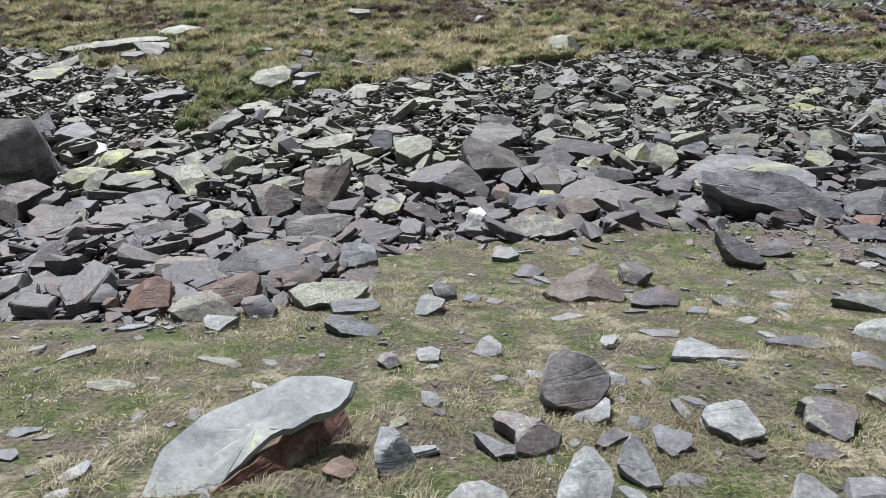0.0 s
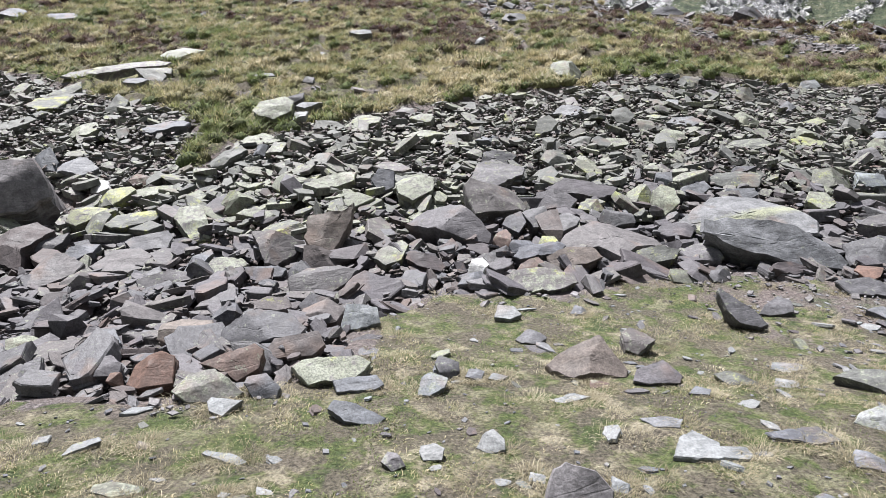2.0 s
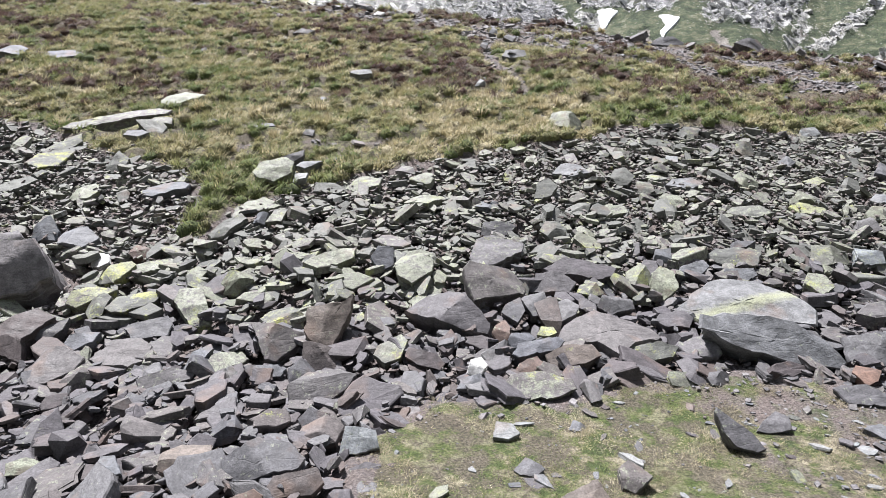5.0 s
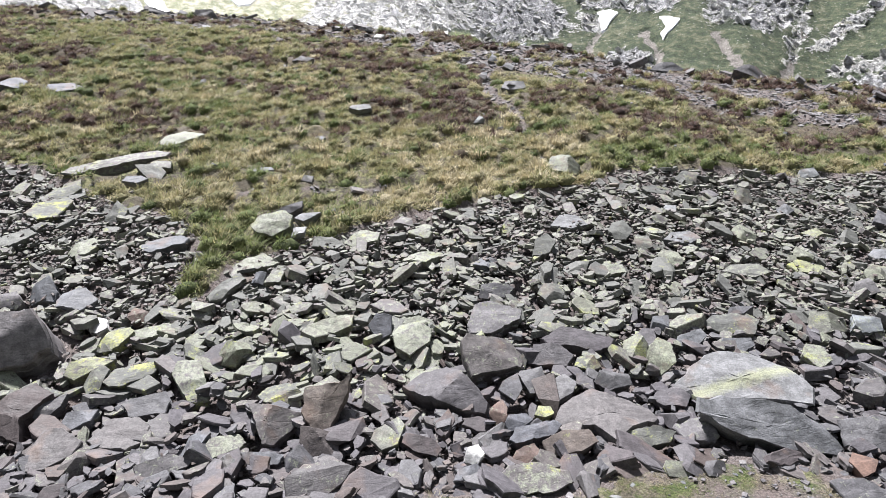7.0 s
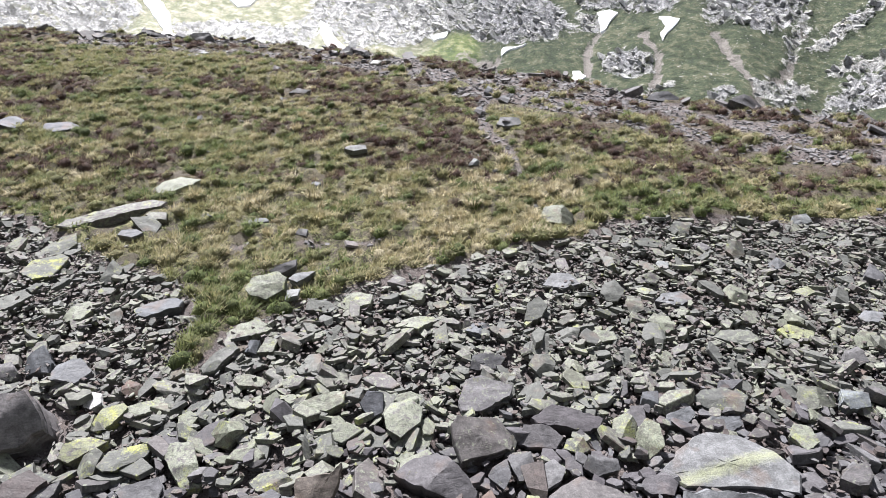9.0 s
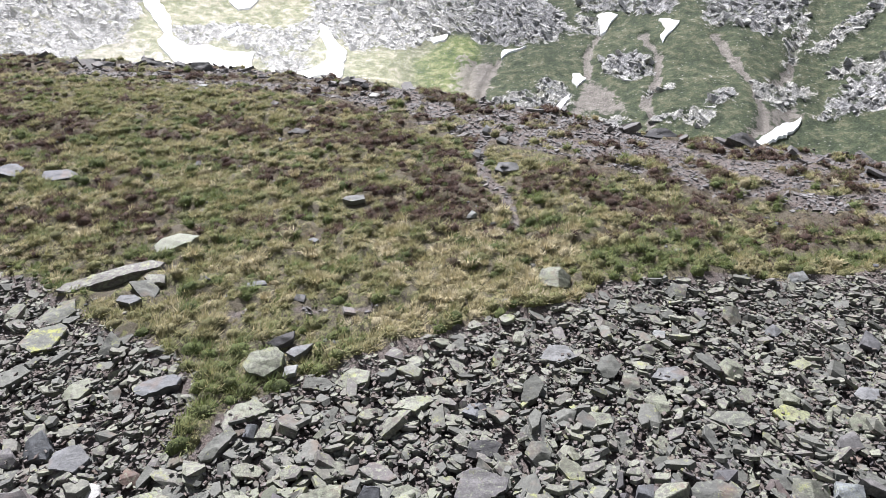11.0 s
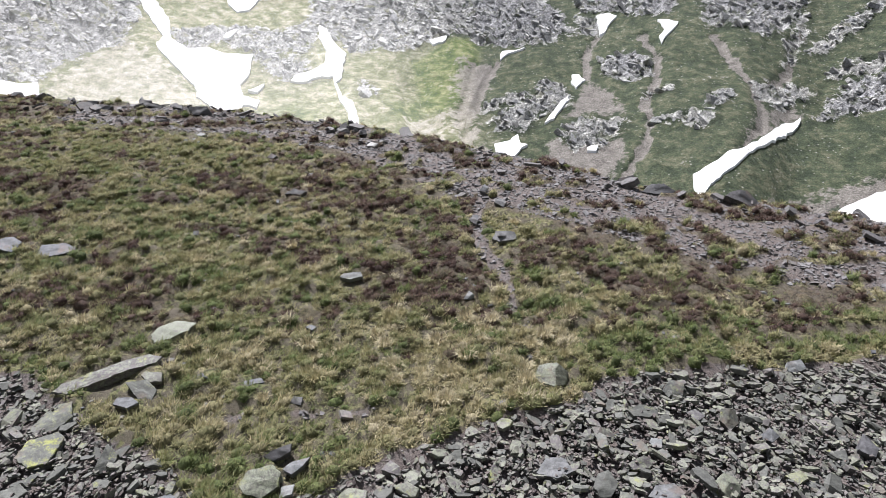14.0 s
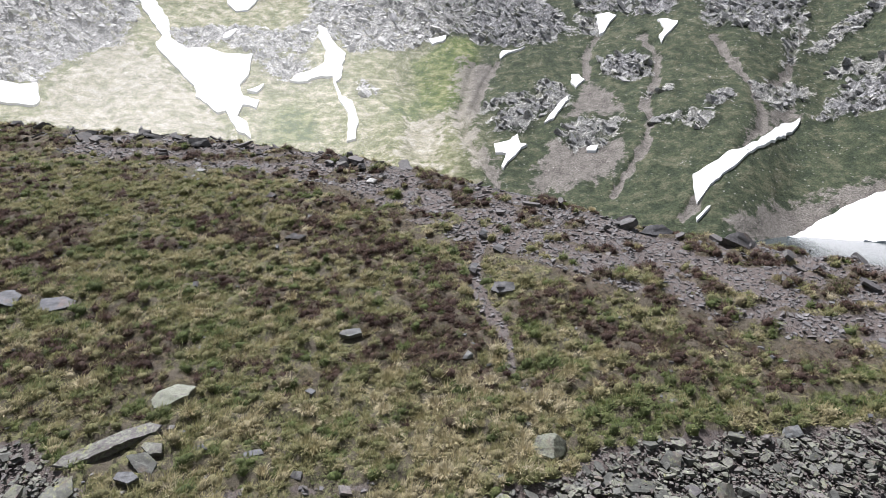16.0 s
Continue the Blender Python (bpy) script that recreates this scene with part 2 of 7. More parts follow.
M_SLAB = slab_material()
M_ROCK_YELLOW = slate("yellow_lichened_rock", LICHEN, 0.95, False, ((0.29, 0.305, 0.16), (0.36, 0.375, 0.09)))
M_ROCK_UMBER = slate("brown_slate_rock", [(0.20, 0.168, 0.150), (0.23, 0.195, 0.170), (0.19, 0.16, 0.148)], 0.16, False)
M_ROCK_STREAK = slate("streaked_slate_rock", [(0.235, 0.238, 0.245), (0.25, 0.252, 0.256)], 0.1, False, streak=(16, 0.0, 0.16))
M_ROCK_QUARRY = slate("blocky_slate_rock", [(0.25, 0.235, 0.24), (0.27, 0.25, 0.255)], 0.02, False)
M_ROCK_BLUE = slate("blue_slate_rock", [(0.31, 0.325, 0.325), (0.34, 0.35, 0.345)], 0.25, False)
M_ROCK_WHITE = slate("quartz_rock", [(0.72, 0.71, 0.70), (0.80, 0.79, 0.77)], 0.0, False)


def ground_material():
    n = Nodes("alpine_turf")
    at = n.coords()
    big, mid, fine = n.noise(0.55, at, 5), n.noise(3.2, at, 6, 0.65), n.noise(34.0, at, 5, 0.7)
    turf = n.ramp(mid, [(0.40, (0.050, 0.070, 0.024)), (0.47, (0.092, 0.112, 0.040)), (0.53, (0.165, 0.15, 0.095)), (0.59, (0.27, 0.24, 0.175))])
    turf = n.mix(n.ramp(big, [(0.42, 0.0), (0.60, 0.6)]), turf, (0.070, 0.095, 0.026))
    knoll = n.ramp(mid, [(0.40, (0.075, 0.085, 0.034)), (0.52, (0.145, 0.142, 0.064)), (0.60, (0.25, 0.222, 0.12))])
    # hollows darkened in colour, standing for the shadows between tussocks
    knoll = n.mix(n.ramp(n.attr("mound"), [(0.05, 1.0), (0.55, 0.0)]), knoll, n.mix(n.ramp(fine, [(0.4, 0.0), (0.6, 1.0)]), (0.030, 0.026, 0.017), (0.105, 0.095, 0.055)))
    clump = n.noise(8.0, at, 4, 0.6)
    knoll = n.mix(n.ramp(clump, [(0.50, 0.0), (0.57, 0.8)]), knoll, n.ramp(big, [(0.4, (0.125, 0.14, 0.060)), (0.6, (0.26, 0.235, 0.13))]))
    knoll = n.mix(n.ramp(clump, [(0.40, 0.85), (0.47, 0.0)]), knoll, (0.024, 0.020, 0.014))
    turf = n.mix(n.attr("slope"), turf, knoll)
    turf = n.mix(n.math("MULTIPLY", n.attr("heath"), 0.85), turf, n.ramp(n.noise(7.0, at, 4), [(0.42, (0.034, 0.025, 0.018)), (0.58, (0.135, 0.105, 0.075))]))
    soil = n.mix(fine, (0.055, 0.043, 0.033), (0.155, 0.136, 0.106))
    turf = n.mix(n.ramp(n.noise(2.1, at, 7, 0.75), [(0.47, 0.0), (0.54, 0.9)]), turf, soil)
    pebble = n.ramp(n.cells(26.0, at, out="Color"), [(0.0, (0.10, 0.088, 0.088)), (0.5, (0.17, 0.152, 0.152)), (1.0, (0.26, 0.24, 0.235))])
    pebble = n.mix(n.ramp(n.cells(26.0, at, "DISTANCE_TO_EDGE"), [(0.0, 0.0), (0.12, 1.0)]), (0.07, 0.06, 0.055), pebble)
    gravel = n.mix(n.ramp(mid, [(0.4, 0.25), (0.6, 0.9)]), pebble, (0.145, 0.118, 0.108))
    edge = n.math("ADD", n.attr("bare"), n.math("MULTIPLY", n.math("SUBTRACT", mid, 0.5), 0.7))
    c = n.mix(n.ramp(edge, [(0.4, 0.0), (0.6, 1.0)]), turf, gravel)
    c = n.mix(0.85, c, n.ramp(fine, [(0.38, 0.35), (0.60, 1.2)]), "MULTIPLY")
    return n.done(c, 0.95, n.math("ADD", mid, n.math("MULTIPLY", fine, 0.8)), 1.0, 0.06)


GRASSES = [(0.0, (0.058, 0.033, 0.027)), (0.16, (0.12, 0.078, 0.062)), (0.3, (0.076, 0.096, 0.036)), (0.42, (0.12, 0.152, 0.052)),
           (0.58, (0.208, 0.20, 0.096)), (0.78, (0.36, 0.31, 0.188)), (1.0, (0.48, 0.44, 0.33))]


def matted_material():
    n = Nodes("matted_grass")
    at = n.coords()
    hair, spots = n.noise(38.0, n.coords(scale=(1, 0.5, 0.35)), 5, 0.7), n.noise(6.0, at, 4)
    c = n.ramp(n.math("ADD", n.attr("tone"), n.math("MULTIPLY", n.math("SUBTRACT", spots, 0.5), 0.2)), GRASSES)
    # colour cut down to paint in the shade inside the tussocks
    c = n.mix(0.9, c, n.ramp(hair, [(0.36, 0.18), (0.60, 0.75)]), "MULTIPLY")
    c = n.mix(0.7, c, n.ramp(n.island(), [(0.0, 0.62), (1.0, 1.2)]), "MULTIPLY")
    return n.done(c, 0.95, hair, 1.0, 0.03)


DRY = [(0.0, (0.12, 0.104, 0.064)), (0.5, (0.235, 0.205, 0.135)), (1.0, (0.36, 0.325, 0.232))]


def grass_material(name, colours):
    n = Nodes(name)
    c = n.ramp(n.attr("tone"), colours)
    c = n.mix(0.75, c, n.ramp(n.island(), [(0.0, 0.58), (1.0, 1.6)]), "MULTIPLY")
    n.done(c, 0.7)
    glow, both = n.tree.nodes.new("ShaderNodeBsdfTranslucent"), n.tree.nodes.new("ShaderNodeMixShader")
    n.put(glow.inputs[0], c)
    both.inputs[0].default_value = 0.35
    n.put(both.inputs[1], n.bsdf.outputs[0])
    n.put(both.inputs[2], glow.outputs[0])
    n.put(n.tree.nodes["Material Output"].inputs[0], both.outputs[0])
    return n.mat


M_GROUND, M_MAT = ground_material(), matted_material()
M_GRASS, M_DRY = grass_material("alpine_grass", GRASSES), grass_material("dry_grass", DRY)


def mountain_material():
    n = Nodes("mountain_side")
    at = n.coords()
    wide, mid, fine = n.noise(0.010, at, 9, 0.66), n.noise(0.055, at, 9, 0.72), n.noise(0.5, at, 5, 0.75)
    seams = n.noise(0.05, n.coords(scale=(0.55, 0.6, 1.5), turn=(0, -38, 10), along=True), 5, 0.62, 1.2)
    cross = n.noise(0.035, n.coords(scale=(1.3, 0.6, 0.6), turn=(0, 28, 0), along=True), 5, 0.62, 1.2)
    cracks = n.mix(0.75, n.ramp(seams, [(0.41, 0.6), (0.43, 1.0), (0.48, 1.1), (0.49, 0.5), (0.505, 0.6), (0.515, 1.2), (0.56, 1.1), (0.57, 0.55)]), n.ramp(cross, [(0.42, 0.6), (0.44, 0.95), (0.49, 1.1), (0.50, 0.5), (0.515, 0.55), (0.525, 1.2), (0.58, 1.1), (0.59, 0.6)]), "MULTIPLY")
    rock = n.ramp(mid, [(0.42, (0.25, 0.252, 0.25)), (0.5, (0.40, 0.40, 0.385)), (0.58, (0.56, 0.555, 0.525))])
    rock = n.mix(1.0, rock, cracks, "MULTIPLY")
    grass = n.ramp(mid, [(0.40, (0.030, 0.043, 0.024)), (0.5, (0.056, 0.071, 0.038)), (0.60, (0.115, 0.118, 0.074))])
    rubble = n.mix(0.5, n.ramp(fine, [(0.40, (0.14, 0.122, 0.112)), (0.60, (0.235, 0.217, 0.20))]), n.ramp(mid, [(0.40, (0.12, 0.105, 0.096)), (0.60, (0.26, 0.24, 0.222))]))
    # sunlight on the left side is put into the colours: paler grass and rubble
    grass = n.mix(n.attr("sunpale"), grass, n.ramp(mid, [(0.40, (0.13, 0.15, 0.06)), (0.50, (0.25, 0.25, 0.14)), (0.60, (0.44, 0.41, 0.31))]))
    rubble = n.mix(n.attr("sunpale"), rubble, n.ramp(mid, [(0.40, (0.24, 0.235, 0.15)), (0.50, (0.38, 0.355, 0.275)), (0.60, (0.50, 0.47, 0.40))]))
    grass = n.mix(n.ramp(n.attr("knoll"), [(0.3, 0.0), (0.7, 0.9)]), grass, n.ramp(mid, [(0.40, (0.055, 0.09, 0.022)), (0.5, (0.12, 0.155, 0.045)), (0.62, (0.27, 0.27, 0.13))]))
    # brighter copy of the rock tones for that sunlit side
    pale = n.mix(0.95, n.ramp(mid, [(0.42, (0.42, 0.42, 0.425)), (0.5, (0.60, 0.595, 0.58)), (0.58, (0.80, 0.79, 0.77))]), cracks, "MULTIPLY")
    rock = n.mix(n.math("MULTIPLY", n.attr("sunpale"), 0.8), rock, pale)
    dark = n.mix(1.0, n.ramp(mid, [(0.42, (0.20, 0.204, 0.215)), (0.5, (0.31, 0.31, 0.32)), (0.58, (0.46, 0.46, 0.47))]), cracks, "MULTIPLY")
    dark = n.mix(n.math("MULTIPLY", n.attr("sunpale"), 0.55), dark, pale)
    rock = n.mix(n.attr("cliff"), rock, dark)
    rock = n.mix(n.ramp(n.noise(0.03, at, 6, 0.7), [(0.54, 0.0), (0.60, 0.75)]), rock, grass)
    wob = n.math("MULTIPLY", n.math("SUBTRACT", n.math("ADD", n.math("MULTIPLY", mid, 1.3), n.math("MULTIPLY", seams, 0.6)), 0.95), 1.9)
    c = n.mix(n.ramp(n.math("ADD", n.attr("rubble"), wob), [(0.40, 0.0), (0.62, 0.9)]), grass, rubble)
    c = n.mix(n.ramp(n.math("ADD", n.attr("rock"), wob), [(0.46, 0.0), (0.53, 1.0)]), c, rock)
    dots = n.ramp(n.cells(0.13, at), [(0.13, 1.0), (0.19, 0.0)])
    c = n.mix(n.math("MULTIPLY", dots, n.ramp(wide, [(0.42, 0.0), (0.55, 0.55)])), c, (0.42, 0.41, 0.385))
    c = n.mix(0.85, c, n.ramp(fine, [(0.40, 0.5), (0.60, 1.3)]), "MULTIPLY")
    h = n.math("ADD", n.math("MULTIPLY", mid, 0.45), n.math("ADD", n.math("MULTIPLY", fine, 0.12), n.math("MULTIPLY", n.math("MULTIPLY", cracks, n.attr("rock")), 0.4)))
    return n.done(c, 0.95, h, 1.0, 14.0)


def crag_material(name, tones):
    """Weathered grey rock of the far outcrops, one tone for each block, cracked and stained."""
    n = Nodes(name)
    at, rnd = n.coords(), n.island()
    base = n.ramp(rnd, [((i + 0.5) / len(tones), c) for i, c in enumerate(tones)])
    stain, fine = n.noise(0.12, at, 6, 0.7), n.noise(0.7, at, 5, 0.75)
    streak = n.noise(0.35, n.coords(scale=(0.5, 0.7, 2.0), turn=(0, -38, 10), along=True), 5, 0.65, 0.5)
    c = n.mix(0.8, base, n.ramp(stain, [(0.38, 0.6), (0.62, 1.2)]), "MULTIPLY")
    c = n.mix(0.6, c, n.ramp(streak, [(0.42, 0.4), (0.54, 1.1)]), "MULTIPLY")
    c = n.mix(0.6, c, n.ramp(fine, [(0.40, 0.5), (0.60, 1.2)]), "MULTIPLY")
    c = n.mix(n.ramp(n.noise(0.06, at, 6, 0.7), [(0.55, 0.0), (0.60, 0.7)]), c, (0.085, 0.095, 0.045))
    return n.done(c, 0.95, n.math("ADD", streak, fine), 0.8, 1.5)


M_CRAG = crag_material("grey_crag_rock", [(0.34, 0.342, 0.345), (0.47, 0.47, 0.455), (0.28, 0.283, 0.29), (0.56, 0.555, 0.53), (0.41, 0.405, 0.395)])
# lighter copy of the same crag rock, with the sunshine in its tones
M_CRAG_SUNLIT = crag_material("sunlit_crag_rock", [(0.52, 0.52, 0.525), (0.68, 0.675, 0.66), (0.44, 0.44, 0.45), (0.78, 0.77, 0.75), (0.60, 0.595, 0.58)])


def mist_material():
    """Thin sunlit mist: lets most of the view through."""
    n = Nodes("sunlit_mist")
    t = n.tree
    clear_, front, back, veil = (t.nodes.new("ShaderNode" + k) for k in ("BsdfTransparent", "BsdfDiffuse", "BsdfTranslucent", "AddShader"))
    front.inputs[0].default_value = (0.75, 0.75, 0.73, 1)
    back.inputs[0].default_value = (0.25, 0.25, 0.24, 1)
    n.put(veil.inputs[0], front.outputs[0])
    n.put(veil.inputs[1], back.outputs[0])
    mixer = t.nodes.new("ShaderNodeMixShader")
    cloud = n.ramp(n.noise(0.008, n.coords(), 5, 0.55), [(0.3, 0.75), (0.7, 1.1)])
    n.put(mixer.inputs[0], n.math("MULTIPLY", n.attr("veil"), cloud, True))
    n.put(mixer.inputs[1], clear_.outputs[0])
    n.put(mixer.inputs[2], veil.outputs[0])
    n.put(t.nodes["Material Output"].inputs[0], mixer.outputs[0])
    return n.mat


def snow_material():
    n = Nodes("old_snow")
    at = n.coords()
    c = n.ramp(n.noise(0.05, at, 6, 0.6), [(0.3, (0.80, 0.80, 0.80)), (0.7, (0.90, 0.90, 0.91))])
    return n.done(c, 0.7, n.noise(0.2, at, 4), 0.2, 1.0)


def water_material():
    n = Nodes("lake_water")
    at = n.coords()
    return n.done(n.ramp(n.noise(0.02, at, 3), [(0.3, (0.02, 0.03, 0.035)), (0.7, (0.035, 0.05, 0.055))]), 0.12, n.noise(0.8, n.coords(scale=(1, 3, 1)), 4), 0.25, 0.3)


M_MOUNTAIN, M_SNOW, M_WATER, M_MIST = mountain_material(), snow_material(), water_material(), mist_material()


# ---- mesh helpers ----
def fast_mesh(name, verts, tris, material, attrs=None, flat=True):
    me = bpy.data.meshes.new(name)
    verts, tris = np.asarray(verts, np.float32), np.asarray(tris, np.int32)
    me.vertices.add(len(verts))
    me.vertices.foreach_set("co", verts.ravel())
    me.loops.add(tris.size)
    me.loops.foreach_set("vertex_index", tris.ravel())
    me.polygons.add(len(tris))
    me.polygons.foreach_set("loop_start", np.arange(0, tris.size, 3, dtype=np.int32))
    me.polygons.foreach_set("use_smooth", np.full(len(tris), not flat))
    me.update(calc_edges=True)
    for key, values in (attrs or {}).items():
        a = me.attributes.new(key, "FLOAT", "POINT")
        a.data.foreach_set("value", np.asarray(values, np.float32))
    if material:
        me.materials.append(material)
    return me


def sheet_tris(rows, cols):
    i = np.arange(rows * cols).reshape(rows, cols)
    a, b, c, d = i[:-1, :-1].ravel(), i[:-1, 1:].ravel(), i[1:, 1:].ravel(), i[1:, :-1].ravel()
    return np.concatenate([np.stack([a, b, c], 1), np.stack([a, c, d], 1)])


def inside(x, y, poly):
    """Which points lie in a closed outline of the plan."""
    hit = np.zeros(np.shape(x), bool)
    for (x0, y0), (x1, y1) in zip(poly, poly[1:] + poly[:1]):
        if y0 != y1:
            hit ^= ((y0 > y) != (y1 > y)) & (x < (x1 - x0) * (y - y0) / (y1 - y0) + x0)
    return hit


def off_line(x, y, line):
    """Distance of points from a broken line of the plan."""
    d = np.full(np.shape(x), 1e9)
    for (x0, y0), (x1, y1) in zip(line, line[1:]):
        u = np.clip(((x - x0) * (x1 - x0) + (y - y0) * (y1 - y0)) / ((x1 - x0) ** 2 + (y1 - y0) ** 2), 0, 1)
        d = np.minimum(d, np.hypot(x - x0 - u * (x1 - x0), y - y0 - u * (y1 - y0)))
    return d


# ---- plan of the hillside ----
SCREE = [(-18, 5.0), (-3.6, 5.15), (-2.2, 5.05), (-1.4, 5.25), (-0.9, 5.8), (-0.8, 6.9), (-0.1, 7.9), (0.7, 7.9), (1.7, 8.0), (2.3, 8.6), (3.1, 8.4), (4.2, 8.7), (5.1, 8.55), (5.8, 7.8), (9, 7.4), (22, 8),
         (22, 21.5), (13.4, 20.4), (7.6, 19.5), (4.2, 18.2), (0.5, 16.6), (-1.9, 15.4), (-4.3, 14.0), (-4.6, 12.8), (-5.0, 13.0), (-5.2, 14.8), (-7.4, 16.3), (-9.6, 17.6), (-11.3, 18.9), (-18, 21.0)]
TRAIL = [(3.0, 20.9), (2.5, 22.0), (2.6, 23.3), (2.3, 24.3), (1.85, 25.6), (1.6, 27.9), (1.95, 29.9), (2.3, 31.5), (0.8, 34.0), (-1.0, 35.9)]
SIDE_PATH = [(-6.0, 17.2), (-2.4, 17.3), (-0.6, 17.6), (1.2, 18.0)]
FAR_PATH = [(10.4, 20.8), (11.9, 21.5), (13.2, 21.85), (15.5, 22.0)]


def in_scree(x, y):
    x, y = np.asarray(x, float), np.asarray(y, float)
    return inside(x + 0.7 * (fbm(x * 1.3, y * 1.3, 5, 3) - 0.44), y + 0.7 * (fbm(x * 1.3, y * 1.3, 6, 3) - 0.44), SCREE)


def bareness(x, y):
    """0 on turf, 1 on bare gravel: the trail, the stony crest and the foot of the scree."""
    x, y = np.asarray(x, float), np.asarray(y, float)
    wide = 0.04 + 0.42 * fbm(x * 0.9, y * 0.9, 19, 3)
    b = (1 - smooth(0.5, 1.5, off_line(x, y, TRAIL) / wide)) * smooth(0.20, 0.36, fbm(x * 1.1, y * 1.1, 18, 3))
    b = np.maximum(b, 0.62 * (1 - smooth(0.05, 0.25, off_line(x, y, SIDE_PATH))) * smooth(0.36, 0.5, fbm(x * 1.2, y * 1.2, 17, 3)))
    b = np.maximum(b, 0.41 * (1 - smooth(0.08, 0.3, off_line(x, y, FAR_PATH))))
    top = smooth(10.5, 4.0, crest(x) - y) * smooth(-7, 1, x) + smooth(8, 2.0, crest(x) - y) * smooth(-30, -18, x) * (1 - smooth(-7, 1, x))
    b = np.maximum(b, np.clip(top, 0, 1) * smooth(0.36, 0.5, fbm(x * 0.9 + 3, y * 1.3, 14, 5)))
    b = np.maximum(b, 0.56 * smooth(1.5, 3.8, x) * (1 - smooth(6, 10, x)) * smooth(5.0, 6.8, y) * (1 - smooth(8, 9, y)) * smooth(0.33, 0.47, fbm(x * 2.3, y * 2.3, 15, 5)))
    b = np.maximum(b, 0.5 * (1 - smooth(0.1, 0.7, off_line(x, y, SCREE[:16]))) * smooth(0.36, 0.48, fbm(x * 1.9, y * 1.9, 16, 4)))
    return np.maximum(b, in_scree(x, y) * 1.0)


def pale_green(x, y):
    """A smooth patch of pale green grass high on the slope."""
    return np.exp(-((x + 15.5) / 4.2) ** 2 - ((y - 34.5) / 4.2) ** 2)


def heathness(x, y):
    """Where brown heather takes over from the grass."""
    x, y = np.asarray(x, float), np.asarray(y, float)
    lean = 0.05 * smooth(3, 7, x) * smooth(21.5, 23.5, y) + 0.06 * smooth(25, 31, y) * smooth(-13, -6, x) - 0.12 * pale_green(x, y)
    lean = lean + 0.10 * smooth(7, 3, crest(x) - y)
    return smooth(0.47, 0.53, lean + fbm(x * 0.5 + 7, y * 0.85, 81, 5)) * smooth(18.5, 23, y)


def mounds(x, y):
    """Hummocks under the tussocks of the slope."""
    x, y = np.asarray(x, float), np.asarray(y, float)
    m = smooth(0.39, 0.54, fbm(x * 1.6 + 0.8 * fbm(x, y, 44, 2), y * 2.1 + 0.8 * fbm(x, y, 46, 2), 43, 3))
    return m * smooth(12.4, 13.4, y) * (1 - smooth(70, 110, np.hypot(x, y))) * (1 - 0.85 * np.clip(bareness(x, y), 0, 1))


def turf_z(x, y):
    return ground(x, y) + 0.19 * mounds(x, y)


# ---- the ground, one sheet to the horizon ----
def spread(lo, hi, step, far):
    a, out, s = list(np.arange(lo, hi, step)), [], step
    up, down = [a[-1]], [a[0]]
    while up[-1] < far:
        s *= 1.16
        up.append(up[-1] + s)
    s = step
    while down[-1] > -far:
        s *= 1.16
        down.append(down[-1] - s)
    return np.array(down[:0:-1] + a + up[1:])


gx, gy = spread(-25, 25, 0.20, 2600), spread(1, 46, 0.17, 2600)
GX, GY = np.meshgrid(gx, gy)
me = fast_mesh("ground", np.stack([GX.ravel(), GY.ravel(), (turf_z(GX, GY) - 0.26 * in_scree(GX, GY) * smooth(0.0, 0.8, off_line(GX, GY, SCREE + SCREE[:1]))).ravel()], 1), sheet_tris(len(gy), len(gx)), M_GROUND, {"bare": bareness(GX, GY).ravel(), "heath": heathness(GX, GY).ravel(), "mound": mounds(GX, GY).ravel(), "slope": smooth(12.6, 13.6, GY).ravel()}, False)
tagged(new("ground", me), "alpine hillside of turf, soil and bare gravel", "ground", kind="structure")

# ---- the far mountain side with its lake ----
maz, mdist = np.linspace(-44, 44, 500), np.concatenate([np.linspace(690, 1500, 240), np.linspace(1510, 2300, 30)])
MA, MD = np.meshgrid(maz, mdist)
CRAGS, DARK_CRAGS, FANS, GULLIES, KNOLLS = [], [], [], [], []


def crag(outline, dark=False):
    """A rock outcrop of the mountain side, outlined by azimuth and distance."""
    CRAGS.append(outline)
    if dark:
        DARK_CRAGS.append(outline)


crag([(-37.0, 1475), (-24.0, 1491), (-24.2, 1389), (-25.4, 1307), (-27.9, 1285), (-29.8, 1265), (-31.8, 1206), (-37.0, 1197)], True)
crag([(-21.9, 1363), (-20.8, 1275), (-18.6, 1316), (-15.2, 1268), (-11.5, 1281), (-10.6, 1338), (-8.7, 1293), (-6.9, 1257), (-2.1, 1294), (2.2, 1323), (2.2, 1493), (-10.4, 1493), (-11.0, 1401), (-13.3, 1355), (-15.5, 1364), (-18.1, 1362)])
crag([(2.2, 1317), (3.1, 1286), (8.3, 1254), (10.6, 1307), (9.6, 1385), (7.8, 1465), (2.0, 1465)], True)
crag([(-16.1, 1273), (-11.5, 1267), (-11.4, 1193), (-13.5, 1190), (-14.8, 1221)])
crag([(8.4, 1141), (9.8, 1119), (10.9, 1089), (10.3, 1048), (8.0, 1033), (7.1, 997), (4.6, 985), (4.0, 1024), (5.6, 1065), (7.0, 1080), (7.9, 1106)])
crag([(3.2, 1076), (5.6, 1104), (7.0, 1116), (7.0, 1092), (3.4, 1053)])
crag([(10.4, 1002), (12.7, 1014), (15.5, 1004), (15.0, 978), (13.3, 936), (11.4, 936), (10.2, 971)])
crag([(13.2, 1190), (14.8, 1209), (17.0, 1187), (17.1, 1128), (15.1, 1125), (13.2, 1159)], True)
